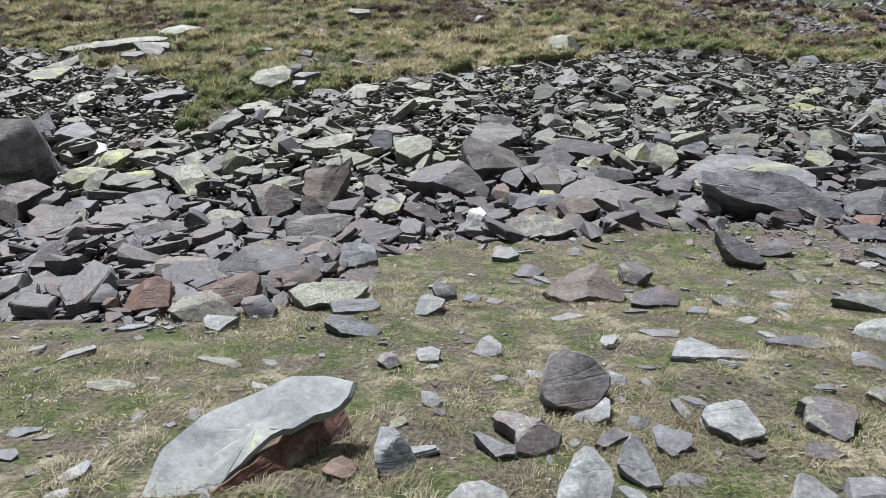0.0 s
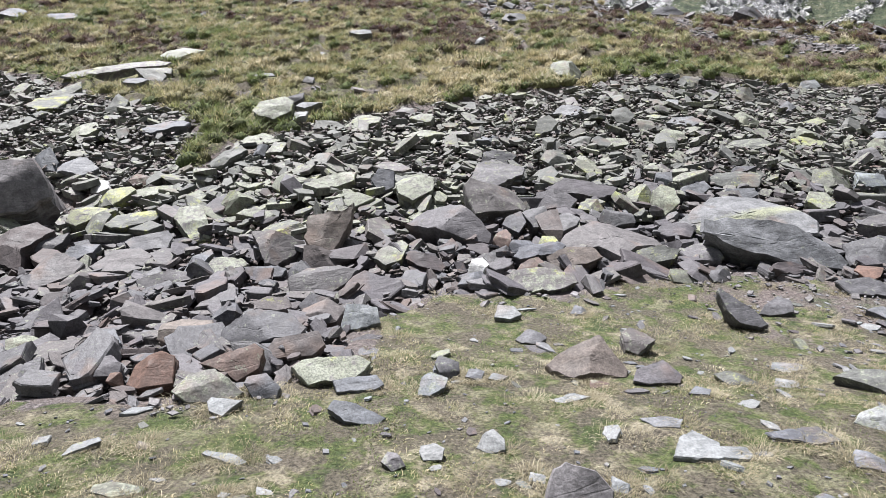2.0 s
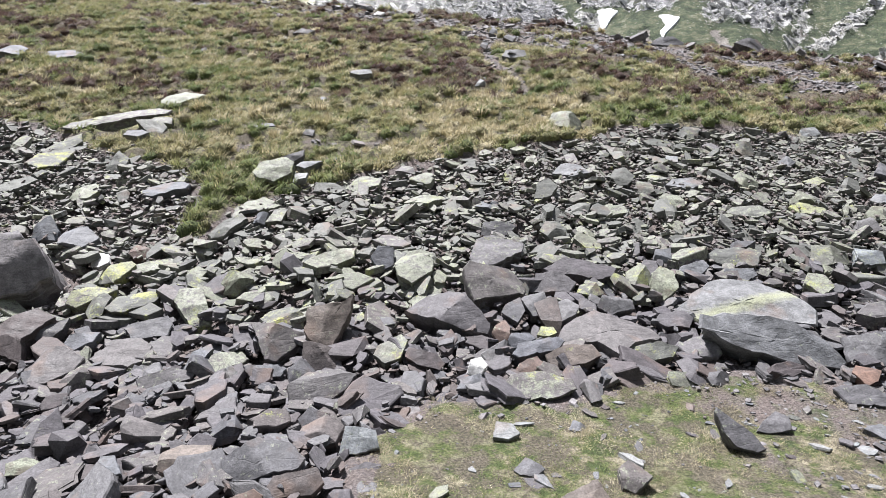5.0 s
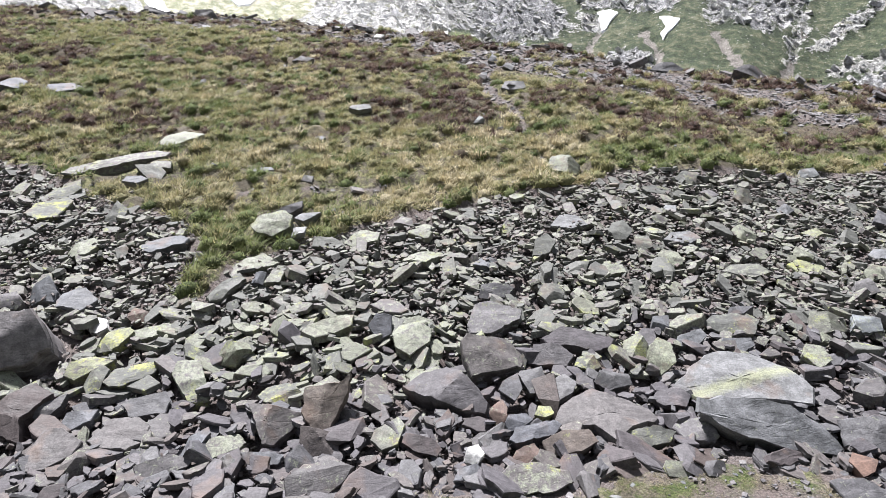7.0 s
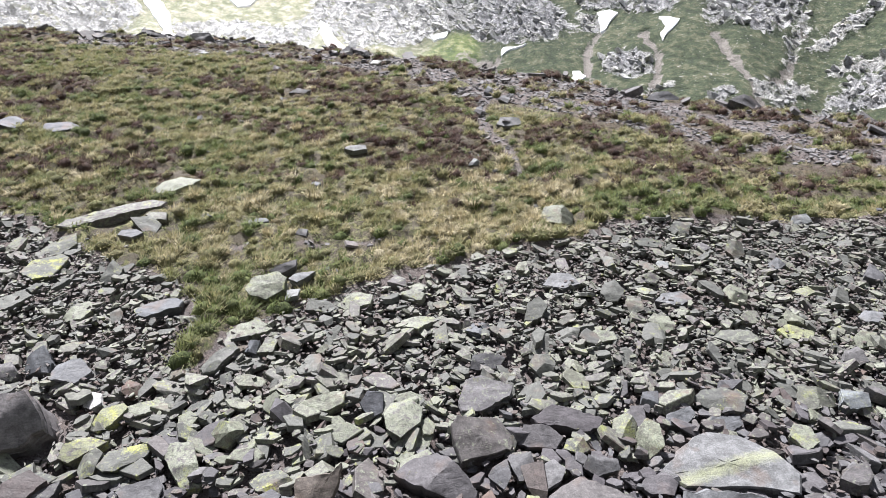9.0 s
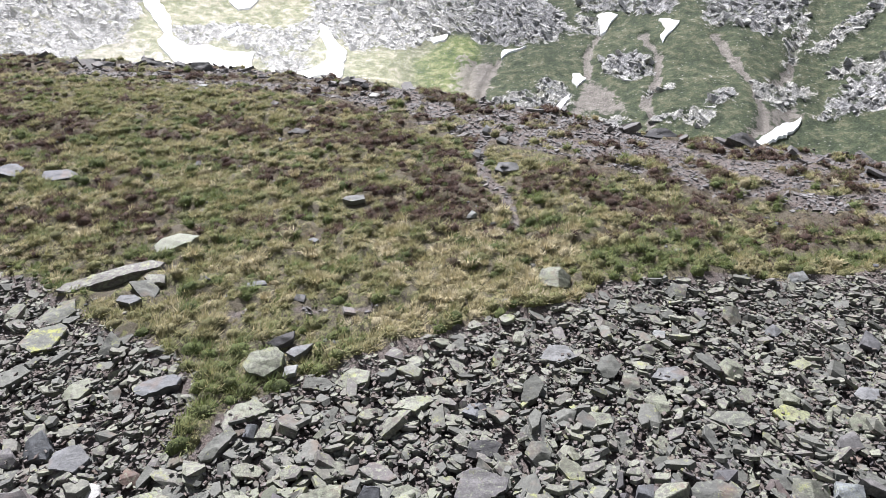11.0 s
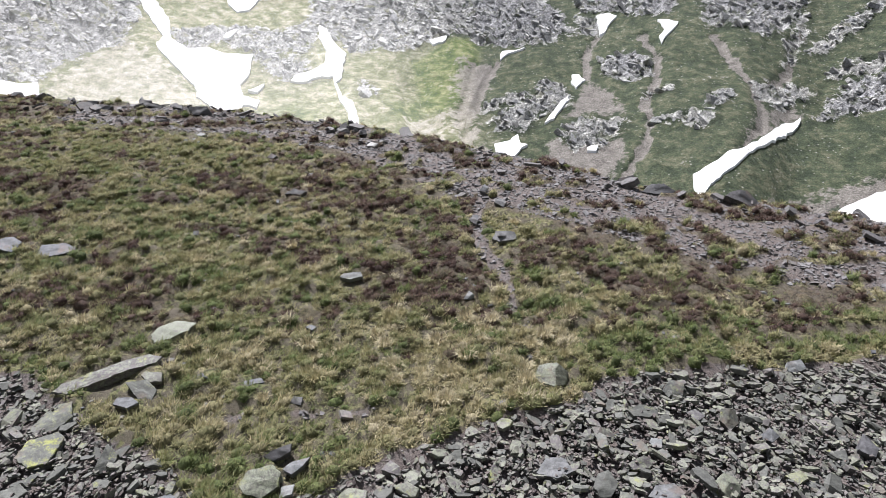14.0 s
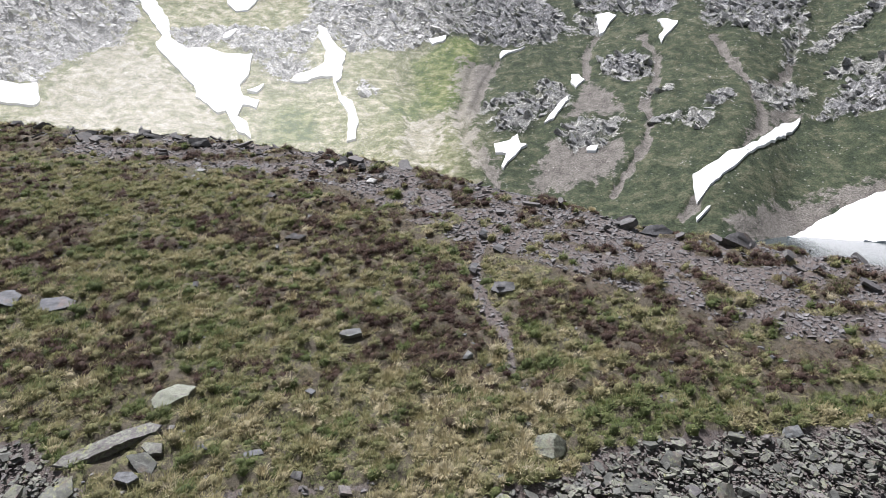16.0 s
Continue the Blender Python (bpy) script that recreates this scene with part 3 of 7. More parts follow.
crag([(16.7, 1077), (18.8, 1087), (18.4, 1064), (16.9, 1059)])
crag([(17.2, 999), (19.4, 1004), (20.7, 1022), (22.1, 990), (21.4, 962), (20.1, 980), (17.7, 992)])
crag([(21.3, 1033), (21.9, 1060), (23.4, 1071), (23.1, 1039), (22.1, 1017)], True)
crag([(29.5, 1086), (30.1, 1144), (31.1, 1185), (32.1, 1200), (36.0, 1225), (36.3, 1134), (32.3, 1110), (30.6, 1095)], True)
crag([(29.9, 1205), (30.6, 1238), (31.6, 1253), (35.9, 1275), (36.0, 1237), (31.0, 1204)])
crag([(28.1, 1252), (29.9, 1344), (31.6, 1396), (32.0, 1445), (33.4, 1436), (32.6, 1381), (30.7, 1319), (29.0, 1263)])
crag([(20.5, 1399), (24.0, 1480), (28.3, 1464), (27.0, 1325), (25.1, 1260), (23.1, 1271), (21.1, 1272)], True)
crag([(24.6, 1110), (27.4, 1159), (28.9, 1158), (28.3, 1121), (26.4, 1074), (25.3, 1077)])
crag([(10.9, 1361), (12.9, 1346), (13.2, 1279), (11.3, 1299)])
crag([(10.5, 1469), (18.8, 1395), (18.5, 1326), (15.9, 1330), (14.1, 1357), (11.5, 1375)], True)
crag([(-7.6, 1119), (-7.1, 1168), (-6.2, 1154), (-5.6, 1120)])
crag([(26.9, 1293), (27.7, 1365), (28.1, 1341), (27.6, 1247), (26.7, 1189)])
FANS.append([(12.1, 1132), (14.0, 1098), (14.8, 1024), (10.4, 1027), (11.0, 1078)])
FANS.append([(7.4, 850), (9.7, 970), (10.9, 940), (15.3, 955), (15.2, 892), (13.4, 858), (10.6, 844)])
FANS.append([(-24.9, 1332), (-23.6, 1276), (-21.0, 1185), (-17.4, 1015), (-24.6, 1038), (-31.7, 1100), (-30.8, 1191), (-28.7, 1266)])
FANS.append([(-3.2, 1049), (0.2, 1059), (-0.5, 925), (-4.2, 920)])
FANS.append([(23.9, 773), (28.2, 879), (30.8, 915), (36.8, 984), (37.0, 924), (31.3, 879), (28.5, 803), (24.4, 757)])
FANS.append([(25.4, 1042), (27.9, 1110), (28.4, 1085), (25.4, 958), (24.6, 939)])
FANS.append([(1.2, 1219), (4.6, 1217), (3.2, 1116), (2.7, 967), (5.2, 880), (4.2, 862), (2.2, 924), (0.7, 1023)])
GULLIES.append([(2.4, 1218), (1.6, 1091), (1.3, 1024), (2.2, 969), (3.7, 904), (4.7, 863)])
GULLIES.append([(4.6, 1213), (3.1, 1125), (2.4, 1052)])
GULLIES.append([(16.2, 1258), (17.8, 1180), (17.5, 1111), (16.8, 1042), (17.3, 992), (16.9, 923), (15.8, 877), (14.6, 835)])
GULLIES.append([(21.8, 1237), (23.3, 1158), (24.7, 1099), (25.4, 1060), (25.5, 991), (24.3, 921)])
GULLIES.append([(27.8, 1328), (27.2, 1251), (27.0, 1167), (25.5, 1115)])
GULLIES.append([(12.9, 1285), (11.8, 1220), (12.1, 1145)])
GULLIES.append([(21.9, 838), (21.1, 800), (20.2, 775)])
KNOLLS.append([(-2.9, 1240), (0.7, 1304), (3.1, 1292), (2.4, 1165), (0.7, 1060), (-1.9, 1074)])
KNOLLS.append([(-4.6, 1092), (-2.2, 1114), (-2.0, 1048), (-4.6, 1038)])
KNOLLS.append([(-15.0, 1076), (-12.7, 1116), (-10.8, 1085), (-10.9, 994), (-14.7, 1000)])


SNOW = []
SNOW.append([(-34.51, 1202), (-33.51, 1201), (-32.36, 1192), (-31.19, 1202), (-31.19, 1151), (-31.65, 1136), (-33.69, 1149), (-34.68, 1155)])
SNOW.append([(-23.92, 1476), (-22.77, 1460), (-21.88, 1387), (-21.86, 1324), (-20.81, 1288), (-19.11, 1289), (-18.07, 1264), (-15.79, 1263), (-16.21, 1196), (-16.92, 1172), (-16.75, 1138), (-15.43, 1124), (-15.69, 1101), (-16.79, 1108), (-17.30, 1079), (-16.45, 1052), (-16.29, 1010), (-17.37, 1038), (-18.15, 1101), (-18.83, 1094), (-20.24, 1146), (-20.39, 1178), (-22.12, 1247), (-22.87, 1278), (-22.91, 1296), (-22.39, 1324), (-23.09, 1380), (-23.62, 1420)])
SNOW.append([(-10.33, 1363), (-9.66, 1335), (-9.23, 1290), (-8.24, 1250), (-8.63, 1180), (-9.12, 1166), (-8.69, 1116), (-7.75, 1089), (-7.31, 1035), (-7.61, 983), (-8.34, 981), (-8.11, 1060), (-8.93, 1109), (-9.34, 1186), (-10.27, 1191), (-11.92, 1180), (-12.97, 1181), (-12.12, 1207), (-11.18, 1213), (-9.99, 1230), (-9.82, 1267), (-10.37, 1321)])
SNOW.append([(12.58, 1345), (13.47, 1347), (14.24, 1333), (13.72, 1319), (13.31, 1285), (12.95, 1284)])
SNOW.append([(17.37, 1300), (18.95, 1282), (18.77, 1263), (18.16, 1243), (17.90, 1221), (17.57, 1240), (18.05, 1263)])
SNOW.append([(4.86, 1245), (6.89, 1247), (5.48, 1239), (4.78, 1220)])
SNOW.append([(10.79, 1158), (11.40, 1156), (11.87, 1138), (11.20, 1109), (10.82, 1127)])
SNOW.append([(4.38, 950), (5.60, 952), (6.32, 978), (6.57, 953), (7.16, 952), (5.87, 909), (5.29, 888), (5.04, 893), (5.47, 919), (4.54, 928)])
SNOW.append([(28.30, 1072), (28.23, 1058), (25.85, 943), (23.17, 851), (21.39, 806), (21.02, 827), (20.87, 847), (22.66, 882), (25.41, 947), (27.27, 1047)])
SNOW.append([(38.31, 987), (34.25, 926), (31.99, 886), (30.26, 859), (28.28, 815), (34.66, 832), (38.96, 840)])
SNOW.append([(22.41, 790), (21.54, 769), (21.44, 773), (22.11, 790)])
SNOW.append([(-17.55, 1486), (-14.72, 1491), (-15.89, 1428), (-16.77, 1419), (-17.38, 1450)])
SNOW.append([(12.19, 931), (13.16, 935), (13.04, 926), (12.34, 924)])
SNOW.append([(-1.19, 1302), (0.24, 1304), (-0.00, 1287), (-0.96, 1287)])
SNOW.append([(-17.74, 1344), (-16.85, 1354), (-17.24, 1332), (-17.99, 1321)])
SNOW.append([(-16.28, 1158), (-14.90, 1178), (-15.61, 1154)])
SNOW.append([(10.66, 1086), (9.41, 1009), (8.70, 1005), (10.31, 1051)])


def gullies(az, dist):
    """Stony runnels that come down the slope."""
    d = np.full(np.shape(az), 1e9)
    for line in GULLIES:
        d = np.minimum(d, off_line(az * 20, dist, [(a * 20, r) for a, r in line]))
    return 0.95 * (1 - smooth(1.5, 13, d))


def within(az, dist, outlines, soft):
    """1 well inside the outlines, 0 well outside, 0.5 on their edges."""
    v = np.zeros(np.shape(az))
    for line in outlines:
        q = [(a * 20, d) for a, d in line]
        near = (az > min(a for a, d in line) - 3) & (az < max(a for a, d in line) + 3)
        x, y = az[near] * 20, dist[near]
        gap = off_line(x, y, q + q[:1])
        v[near] = np.maximum(v[near], np.clip(0.5 + np.where(inside(x, y, q), gap, -gap) / (2 * soft), 0, 1))
    return v


def warped(az, dist):
    az = az + 0.7 * (fbm(az * 1.6, dist * 0.03, 51) - 0.47) + 0.35 * (fbm(az * 5, dist * 0.09, 52) - 0.47)
    return az, dist + 30 * (fbm(az * 1.6, dist * 0.03, 57) - 0.47)


def mountain_top(az, dist):
    """The mountain side with the crags of its outcrops."""
    az, dist = np.atleast_1d(np.asarray(az, float)), np.atleast_1d(np.asarray(dist, float))
    rocky = smooth(0.3, 0.8, np.maximum(within(*warped(az, dist), CRAGS, 16), 0.9 * smooth(1430, 1560, dist)))
    rocky = rocky * (1 - smooth(0.1, 0.6, within(az, dist, SNOW, 14)))
    rib = np.abs(fbm(az * 0.8 + 0.009 * dist, dist * 0.012, 61, 5) - 0.47)
    tooth = np.abs(fbm(az * 2.4 - 0.012 * dist, dist * 0.03, 63, 4) - 0.46)
    return mountain_z(az, dist) + rocky * (8 - 62 * rib - 18 * tooth) - 5 * gullies(*warped(az, dist))


WA, WD = warped(MA, MD)
rocky = np.maximum(within(WA, WD, CRAGS, 16), 0.9 * smooth(1430, 1560, MD))
xyz = np.stack([MD * np.sin(np.radians(MA)), MD * np.cos(np.radians(MA)), mountain_top(MA.ravel(), MD.ravel()).reshape(MA.shape)], -1).reshape(-1, 3)
# the left part is marked for colours paled as if by the sun
me = fast_mesh("mountain", xyz, sheet_tris(*MA.shape), M_MOUNTAIN, {"rock": rocky.ravel(), "rubble": np.maximum(within(WA, WD, FANS, 22), gullies(WA, WD)).ravel(), "sunpale": (1 - smooth(-4, 3.5, MA + 5 * (fbm(MA * 0.3, MD * 0.006, 66, 3) - 0.45) + 0.012 * (MD - 1100))).ravel(), "cliff": within(WA, WD, DARK_CRAGS, 20).ravel(), "knoll": within(WA, WD, KNOLLS, 25).ravel()}, False)
tagged(new("mountain", me), "far mountain side of green slopes, grey outcrops and rubble fans", "mountain", kind="structure")

# added valley walls, unseen behind and beside the camera, that block low sky light
RA, RD = np.meshgrid(np.linspace(44, 316, 200), np.linspace(300, 1900, 60))
rise = smooth(300, 1500, RD) * (520 + 260 * (fbm(RA * 0.05, RD * 0.001, 131, 3) - 0.45)) - 60 * np.abs(fbm(RA * 0.16, RD * 0.004, 133, 4) - 0.47) + LAKE_Z * 0.4 * (1 - smooth(300, 600, RD)) - 4
xyz = np.stack([RD * np.sin(np.radians(RA)), RD * np.cos(np.radians(RA)), rise], -1).reshape(-1, 3)
me = fast_mesh("mountain_range", xyz, sheet_tris(*RA.shape), M_MOUNTAIN, {"rock": smooth(700, 1300, RD).ravel() * 0.8, "rubble": 0 * RD.ravel(), "sunpale": 0 * RD.ravel(), "cliff": 0 * RD.ravel(), "knoll": 0 * RD.ravel()}, False)
tagged(new("mountain_range", me), "added unseen valley walls that block the low sky", "mountain", kind="structure")

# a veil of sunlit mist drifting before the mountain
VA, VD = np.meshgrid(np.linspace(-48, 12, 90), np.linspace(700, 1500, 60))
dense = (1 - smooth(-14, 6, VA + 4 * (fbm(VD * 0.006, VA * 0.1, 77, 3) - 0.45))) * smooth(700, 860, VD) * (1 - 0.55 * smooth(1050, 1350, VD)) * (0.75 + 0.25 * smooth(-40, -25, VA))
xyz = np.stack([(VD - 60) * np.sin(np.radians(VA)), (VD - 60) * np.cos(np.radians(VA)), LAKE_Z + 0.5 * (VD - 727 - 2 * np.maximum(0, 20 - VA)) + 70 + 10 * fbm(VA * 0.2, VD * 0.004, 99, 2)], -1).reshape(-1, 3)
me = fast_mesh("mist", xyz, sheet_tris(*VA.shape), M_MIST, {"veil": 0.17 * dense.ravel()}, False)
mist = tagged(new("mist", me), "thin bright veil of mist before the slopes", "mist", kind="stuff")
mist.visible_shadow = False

bm = bmesh.new()
bmesh.ops.create_grid(bm, x_segments=24, y_segments=24, size=1)
for v in bm.verts:
    v.co = ((v.co.x + 1) * 700 - 100, 560 + v.co.y * 300, LAKE_Z)
me = bpy.data.meshes.new("water")
bm.to_mesh(me), bm.free()
me.materials.append(M_WATER)
tagged(new("water", me), "still dark grey mountain lake below the slopes", "lake", kind="structure")


def snow_patch(outline):
    """A field of old snow lying on the mountain side, outlined by azimuth and distance."""
    bm = bmesh.new()
    bm.faces.new([bm.verts.new((a * 20, d, 0)) for a, d in outline])
    bmesh.ops.triangulate(bm, faces=bm.faces)
    for i in range(4):
        bmesh.ops.subdivide_edges(bm, edges=[e for e in bm.edges if e.calc_length() > 14], cuts=1)
        bmesh.ops.triangulate(bm, faces=bm.faces)
    rim = [e for e in bm.edges if e.is_boundary]
    for v in bm.verts:
        if v.is_boundary:
            v.co += Vector((noise.noise(v.co * 0.11) * 3.0 + noise.noise(v.co * 0.3) * 1.5, noise.noise(v.co * 0.11 + Vector((9, 9, 9))) * 3.5, 0))
    skirt = [g for g in bmesh.ops.extrude_edge_only(bm, edges=rim)["geom"] if isinstance(g, bmesh.types.BMVert)]
    low = set(skirt)
    verts = list(bm.verts)
    az, dist = np.array([v.co.x / 20 for v in verts]), np.array([v.co.y for v in verts])
    around = [mountain_top(az + i, dist + j) for i, j in ((0, 0), (-0.5, 0), (0.5, 0), (0, -9), (0, 9))]
    top = 0.8 * around[0] + 0.2 * np.max(around, 0) + 2.6
    for v, a, d, z in zip(verts, np.radians(az), dist, top):
        v.co = (d * math.sin(a), d * math.cos(a), z - (8 if v in low else 0))
    bmesh.ops.recalc_face_normals(bm, faces=bm.faces)
    me = bpy.data.meshes.new("snow_patch")
    bm.to_mesh(me)
    bm.free()
    me.materials.append(M_SNOW)
    return tagged(new("snow_patch", me), "patch of old white snow on the mountain side", "snow", "snow patches on the mountain")



for outline in SNOW:
    snow_patch(outline)


# ---- stones ----
def hull(points):
    bm = bmesh.new()
    for p in points:
        bm.verts.new(p)
    bmesh.ops.convex_hull(bm, input=bm.verts)
    bmesh.ops.delete(bm, geom=[v for v in bm.verts if not v.link_faces], context="VERTS")
    bmesh.ops.recalc_face_normals(bm, faces=bm.faces)
    return bm


def loft(rings, top, bottom):
    """A closed skin over rings of equal length, the lowest first, shut by a point above and one below."""
    k, n = len(rings), len(rings[0])
    verts = np.concatenate([np.concatenate(rings), [top, bottom]])
    i = np.arange(n)
    j, tris = (i + 1) % n, []
    for r in range(k - 1):
        lo, hi = r * n, (r + 1) * n
        tris += [np.stack([lo + i, lo + j, hi + j], 1), np.stack([lo + i, hi + j, hi + i], 1)]
    tris += [np.stack([0 * i + k * n, (k - 1) * n + i, (k - 1) * n + j], 1), np.stack([0 * i + k * n + 1, j, i], 1)]
    return verts, np.concatenate(tris)


def corners(rng, m):
    """An angular outline about 1 across, longer than wide."""
    a = np.sort((np.arange(m) + rng.uniform(-0.36, 0.36, m)) * 2 * np.pi / m) + rng.uniform(0, 6)
    r = rng.uniform(0.40, 0.57, m)
    return np.stack([np.cos(a) * r, np.sin(a) * r * rng.uniform(0.42, 0.9)], 1)


def slate_shape(rng, flat, layers, per_side):
    """A piece of broken slate: an angular outline with chipped sides, split into leaves that end in steps."""
    c = corners(rng, int(rng.integers(5, 8)))
    m = len(c)
    u = np.arange(per_side)[None, :, None] / per_side
    ring = (c[:, None] * (1 - u) + np.roll(c, -1, 0)[:, None] * u).reshape(-1, 2)
    n = len(ring)
    if per_side > 1:
        ring = ring + rng.normal(0, 0.018, (n, 2))
    tip = rng.normal(0, 0.16, 2)
    z = np.sort(np.concatenate([[-0.5, 0.5], rng.uniform(-0.38, 0.38, layers - 1)])) * flat
    shift, rings = np.zeros(2), []

    def level(outline, h, k, rough):
        q = outline * k + shift
        return np.concatenate([q, (h + flat * (q @ tip) + rng.normal(0, rough * flat, n))[:, None]], 1)
    rings.append(level(ring, z[0], rng.uniform(0.72, 0.92), 0.04))
    for lo, hi in zip(z, z[1:]):
        leaf = ring * rng.uniform(0.9, 1.05) * (1 + rng.normal(0, 0.035, (n, 1)))
        shift = shift + rng.normal(0, 0.014, 2)
        rings += [level(leaf, lo + 0.06 * flat, 1.0, 0.02), level(leaf, hi - 0.04 * flat, rng.uniform(0.96, 1.0), 0.02)]
    rings.append(level(leaf, z[-1] + 0.03 * flat, rng.uniform(0.84, 0.93), 0.03))
    return loft(rings, (*shift, z[-1] + rng.uniform(0.0, 0.1) * flat), (*shift, z[0]))


def block_shape(rng):
    p = rng.normal(size=(11, 3))
    p /= np.linalg.norm(p, axis=1)[:, None]
    bm = hull(np.sign(p) * np.abs(p) ** 0.7 * (0.5, 0.40, 0.26))
    bmesh.ops.triangulate(bm, faces=bm.faces)
    bm.verts.index_update()
    got = np.array([v.co[:] for v in bm.verts]), np.array([[v.index for v in f.verts] for f in bm.faces])
    bm.free()
    return got


RNG = np.random.default_rng(7)
PLAIN = 48
SHAPES = []
for i in range(96):
    if i % 9 == 0:
        SHAPES.append(block_shape(RNG))
    elif i < PLAIN:
        SHAPES.append(slate_shape(RNG, RNG.uniform(0.12, 0.26), 1, 1))
    else:
        SHAPES.append(slate_shape(RNG, RNG.uniform(0.09, 0.24), int(RNG.integers(2, 4)), 2))
CHIPS = []
for i in range(24):
    ring = [(math.cos(a) * RNG.uniform(0.35, 0.55), math.sin(a) * RNG.uniform(0.3, 0.5)) for a in (0.3, 1.7, 3.3, 4.8)]
    thin = RNG.uniform(0.05, 0.12)
    bm = hull([(a, b, -thin) for a, b in ring] + [(a * 0.85, b * 0.85, thin * RNG.uniform(0.5, 1.0)) for a, b in ring])
    bmesh.ops.triangulate(bm, faces=bm.faces)
    bm.verts.index_update()
    CHIPS.append((np.array([v.co[:] for v in bm.verts]), np.array([[v.index for v in f.verts] for f in bm.faces])))
    bm.free()
STONES = {}


def stone_mesh(k, material):
    """One mesh for all single stones of a shape and material."""
    if (k, material.name) not in STONES:
        STONES[k, material.name] = fast_mesh("stone", *SHAPES[k], material)
    return STONES[k, material.name]


def turns(rng, n, yaw, tip, fall):
    """Rotation matrices: any yaw, tipped at random, then laid on a slope that falls towards -y."""
    a, b, c = rng.uniform(-yaw, yaw, n), rng.normal(0, tip, n), rng.normal(0, tip, n) + fall
    o, i = np.zeros(n), np.ones(n)
    rz = np.stack([np.cos(a), -np.sin(a), o, np.sin(a), np.cos(a), o, o, o, i], 1).reshape(n, 3, 3)
    ry = np.stack([np.cos(b), o, np.sin(b), o, i, o, -np.sin(b), o, np.cos(b)], 1).reshape(n, 3, 3)
    rx = np.stack([i, o, o, o, np.cos(c), -np.sin(c), o, np.sin(c), np.cos(c)], 1).reshape(n, 3, 3)
    return rx @ ry @ rz


def heap(name, rng, x, y, size, lift, tip, fall, material, label, category, single=0, single_material=None):
    """Many stones in one mesh, lying on the ground."""
    n = len(x)
    r = turns(rng, n, math.pi, tip, fall)
    s = size[:, None] * np.stack([rng.uniform(0.85, 1.25, n), rng.uniform(0.75, 1.05, n), rng.uniform(0.7, 1.25, n)], 1)
    at = np.stack([x, y, turf_z(x, y) + lift], 1)
    shapes = SHAPES if size.max() > 0.5 else CHIPS
    pick = np.where(y < 9.8, rng.integers(PLAIN, len(SHAPES), n), rng.integers(0, PLAIN, n)) if shapes is SHAPES else rng.integers(0, len(CHIPS), n)
    apart = np.zeros(n, bool)
    apart[np.where(size > 0.2)[0][np.argsort(y[size > 0.2])[:single]]] = True
    vs, fs, base = [], [], 0
    for k, (v, f) in enumerate(shapes):
        m = (pick == k) & ~apart
        c = int(m.sum())
        if not c:
            continue
        w = np.einsum("nij,nkj->nki", r[m], v[None] * s[m][:, None]) + at[m][:, None]
        vs.append(w.reshape(-1, 3))
        fs.append((f[None] + (base + np.arange(c) * len(v))[:, None, None]).reshape(-1, 3))
        base += c * len(v)
    ob = new(name, fast_mesh(name, np.concatenate(vs), np.concatenate(fs), material))
    for i in np.where(apart)[0]:
        stone = new("stone", stone_mesh(pick[i], single_material))
        stone.parent = ob
        stone.matrix_basis = Matrix.Translation(at[i]) @ Matrix(r[i].tolist()).to_4x4() @ Matrix.Diagonal((*s[i], 1))
    return tagged(ob, label, category, kind="stuff")


def strew(rng, n, x0, x1, y0, y1, keep):
    x, y = rng.uniform(x0, x1, n), rng.uniform(y0, y1, n)
    x, y = x[np.abs(x) < 0.78 * y + 3.5], y[np.abs(x) < 0.78 * y + 3.5]
    m = keep(x, y)
    return x[m], y[m]


def greenness(x, y):
    """How far a part of the scree lies in the older, lichened upper lobes."""
    return smooth(9.6, 12.0, y - 0.16 * x + 1.4 * (fbm(x * 0.6, y * 0.6, 71, 3) - 0.44))


# ---- boulders, slabs and rocks that stand out one by one ----
KINDS = {
    "P": (M_ROCK_PURPLE, "purple-grey slate"), "G": (M_ROCK_GREY, "blue-grey layered slate"), "L": (M_ROCK_LICHEN, "slate mottled with lichen"),
    "Y": (M_ROCK_YELLOW, "slate with yellow lichen"), "D": (M_ROCK_DARK, "dark-toned slate"), "A": (M_ROCK_PALE, "pale grey slate"),
    "W": (M_ROCK_WHITE, "white quartz"), "R": (M_ROCK_RUST, "rusty red-brown slate"), "U": (M_ROCK_UMBER, "brownish slate"),
    "S": (M_ROCK_STREAK, "slate streaked with lichen"), "Q": (M_ROCK_QUARRY, "dark purple-grey blocky slate"), "B": (M_ROCK_BLUE, "pale blue-grey slate"), "V": (M_SLAB, "pale grey slate with a rusty edge"),
}
ZONES = {"scree": ("in the scree", "boulders in the scree"), "meadow": ("on the short turf", "stones on the meadow"), "hill": ("among the tussocks", "stones on the grassy slope"), "crest": ("on the stony crest", "rocks along the crest")}
FOOT = []
ROCK_RNG = np.random.default_rng(5)


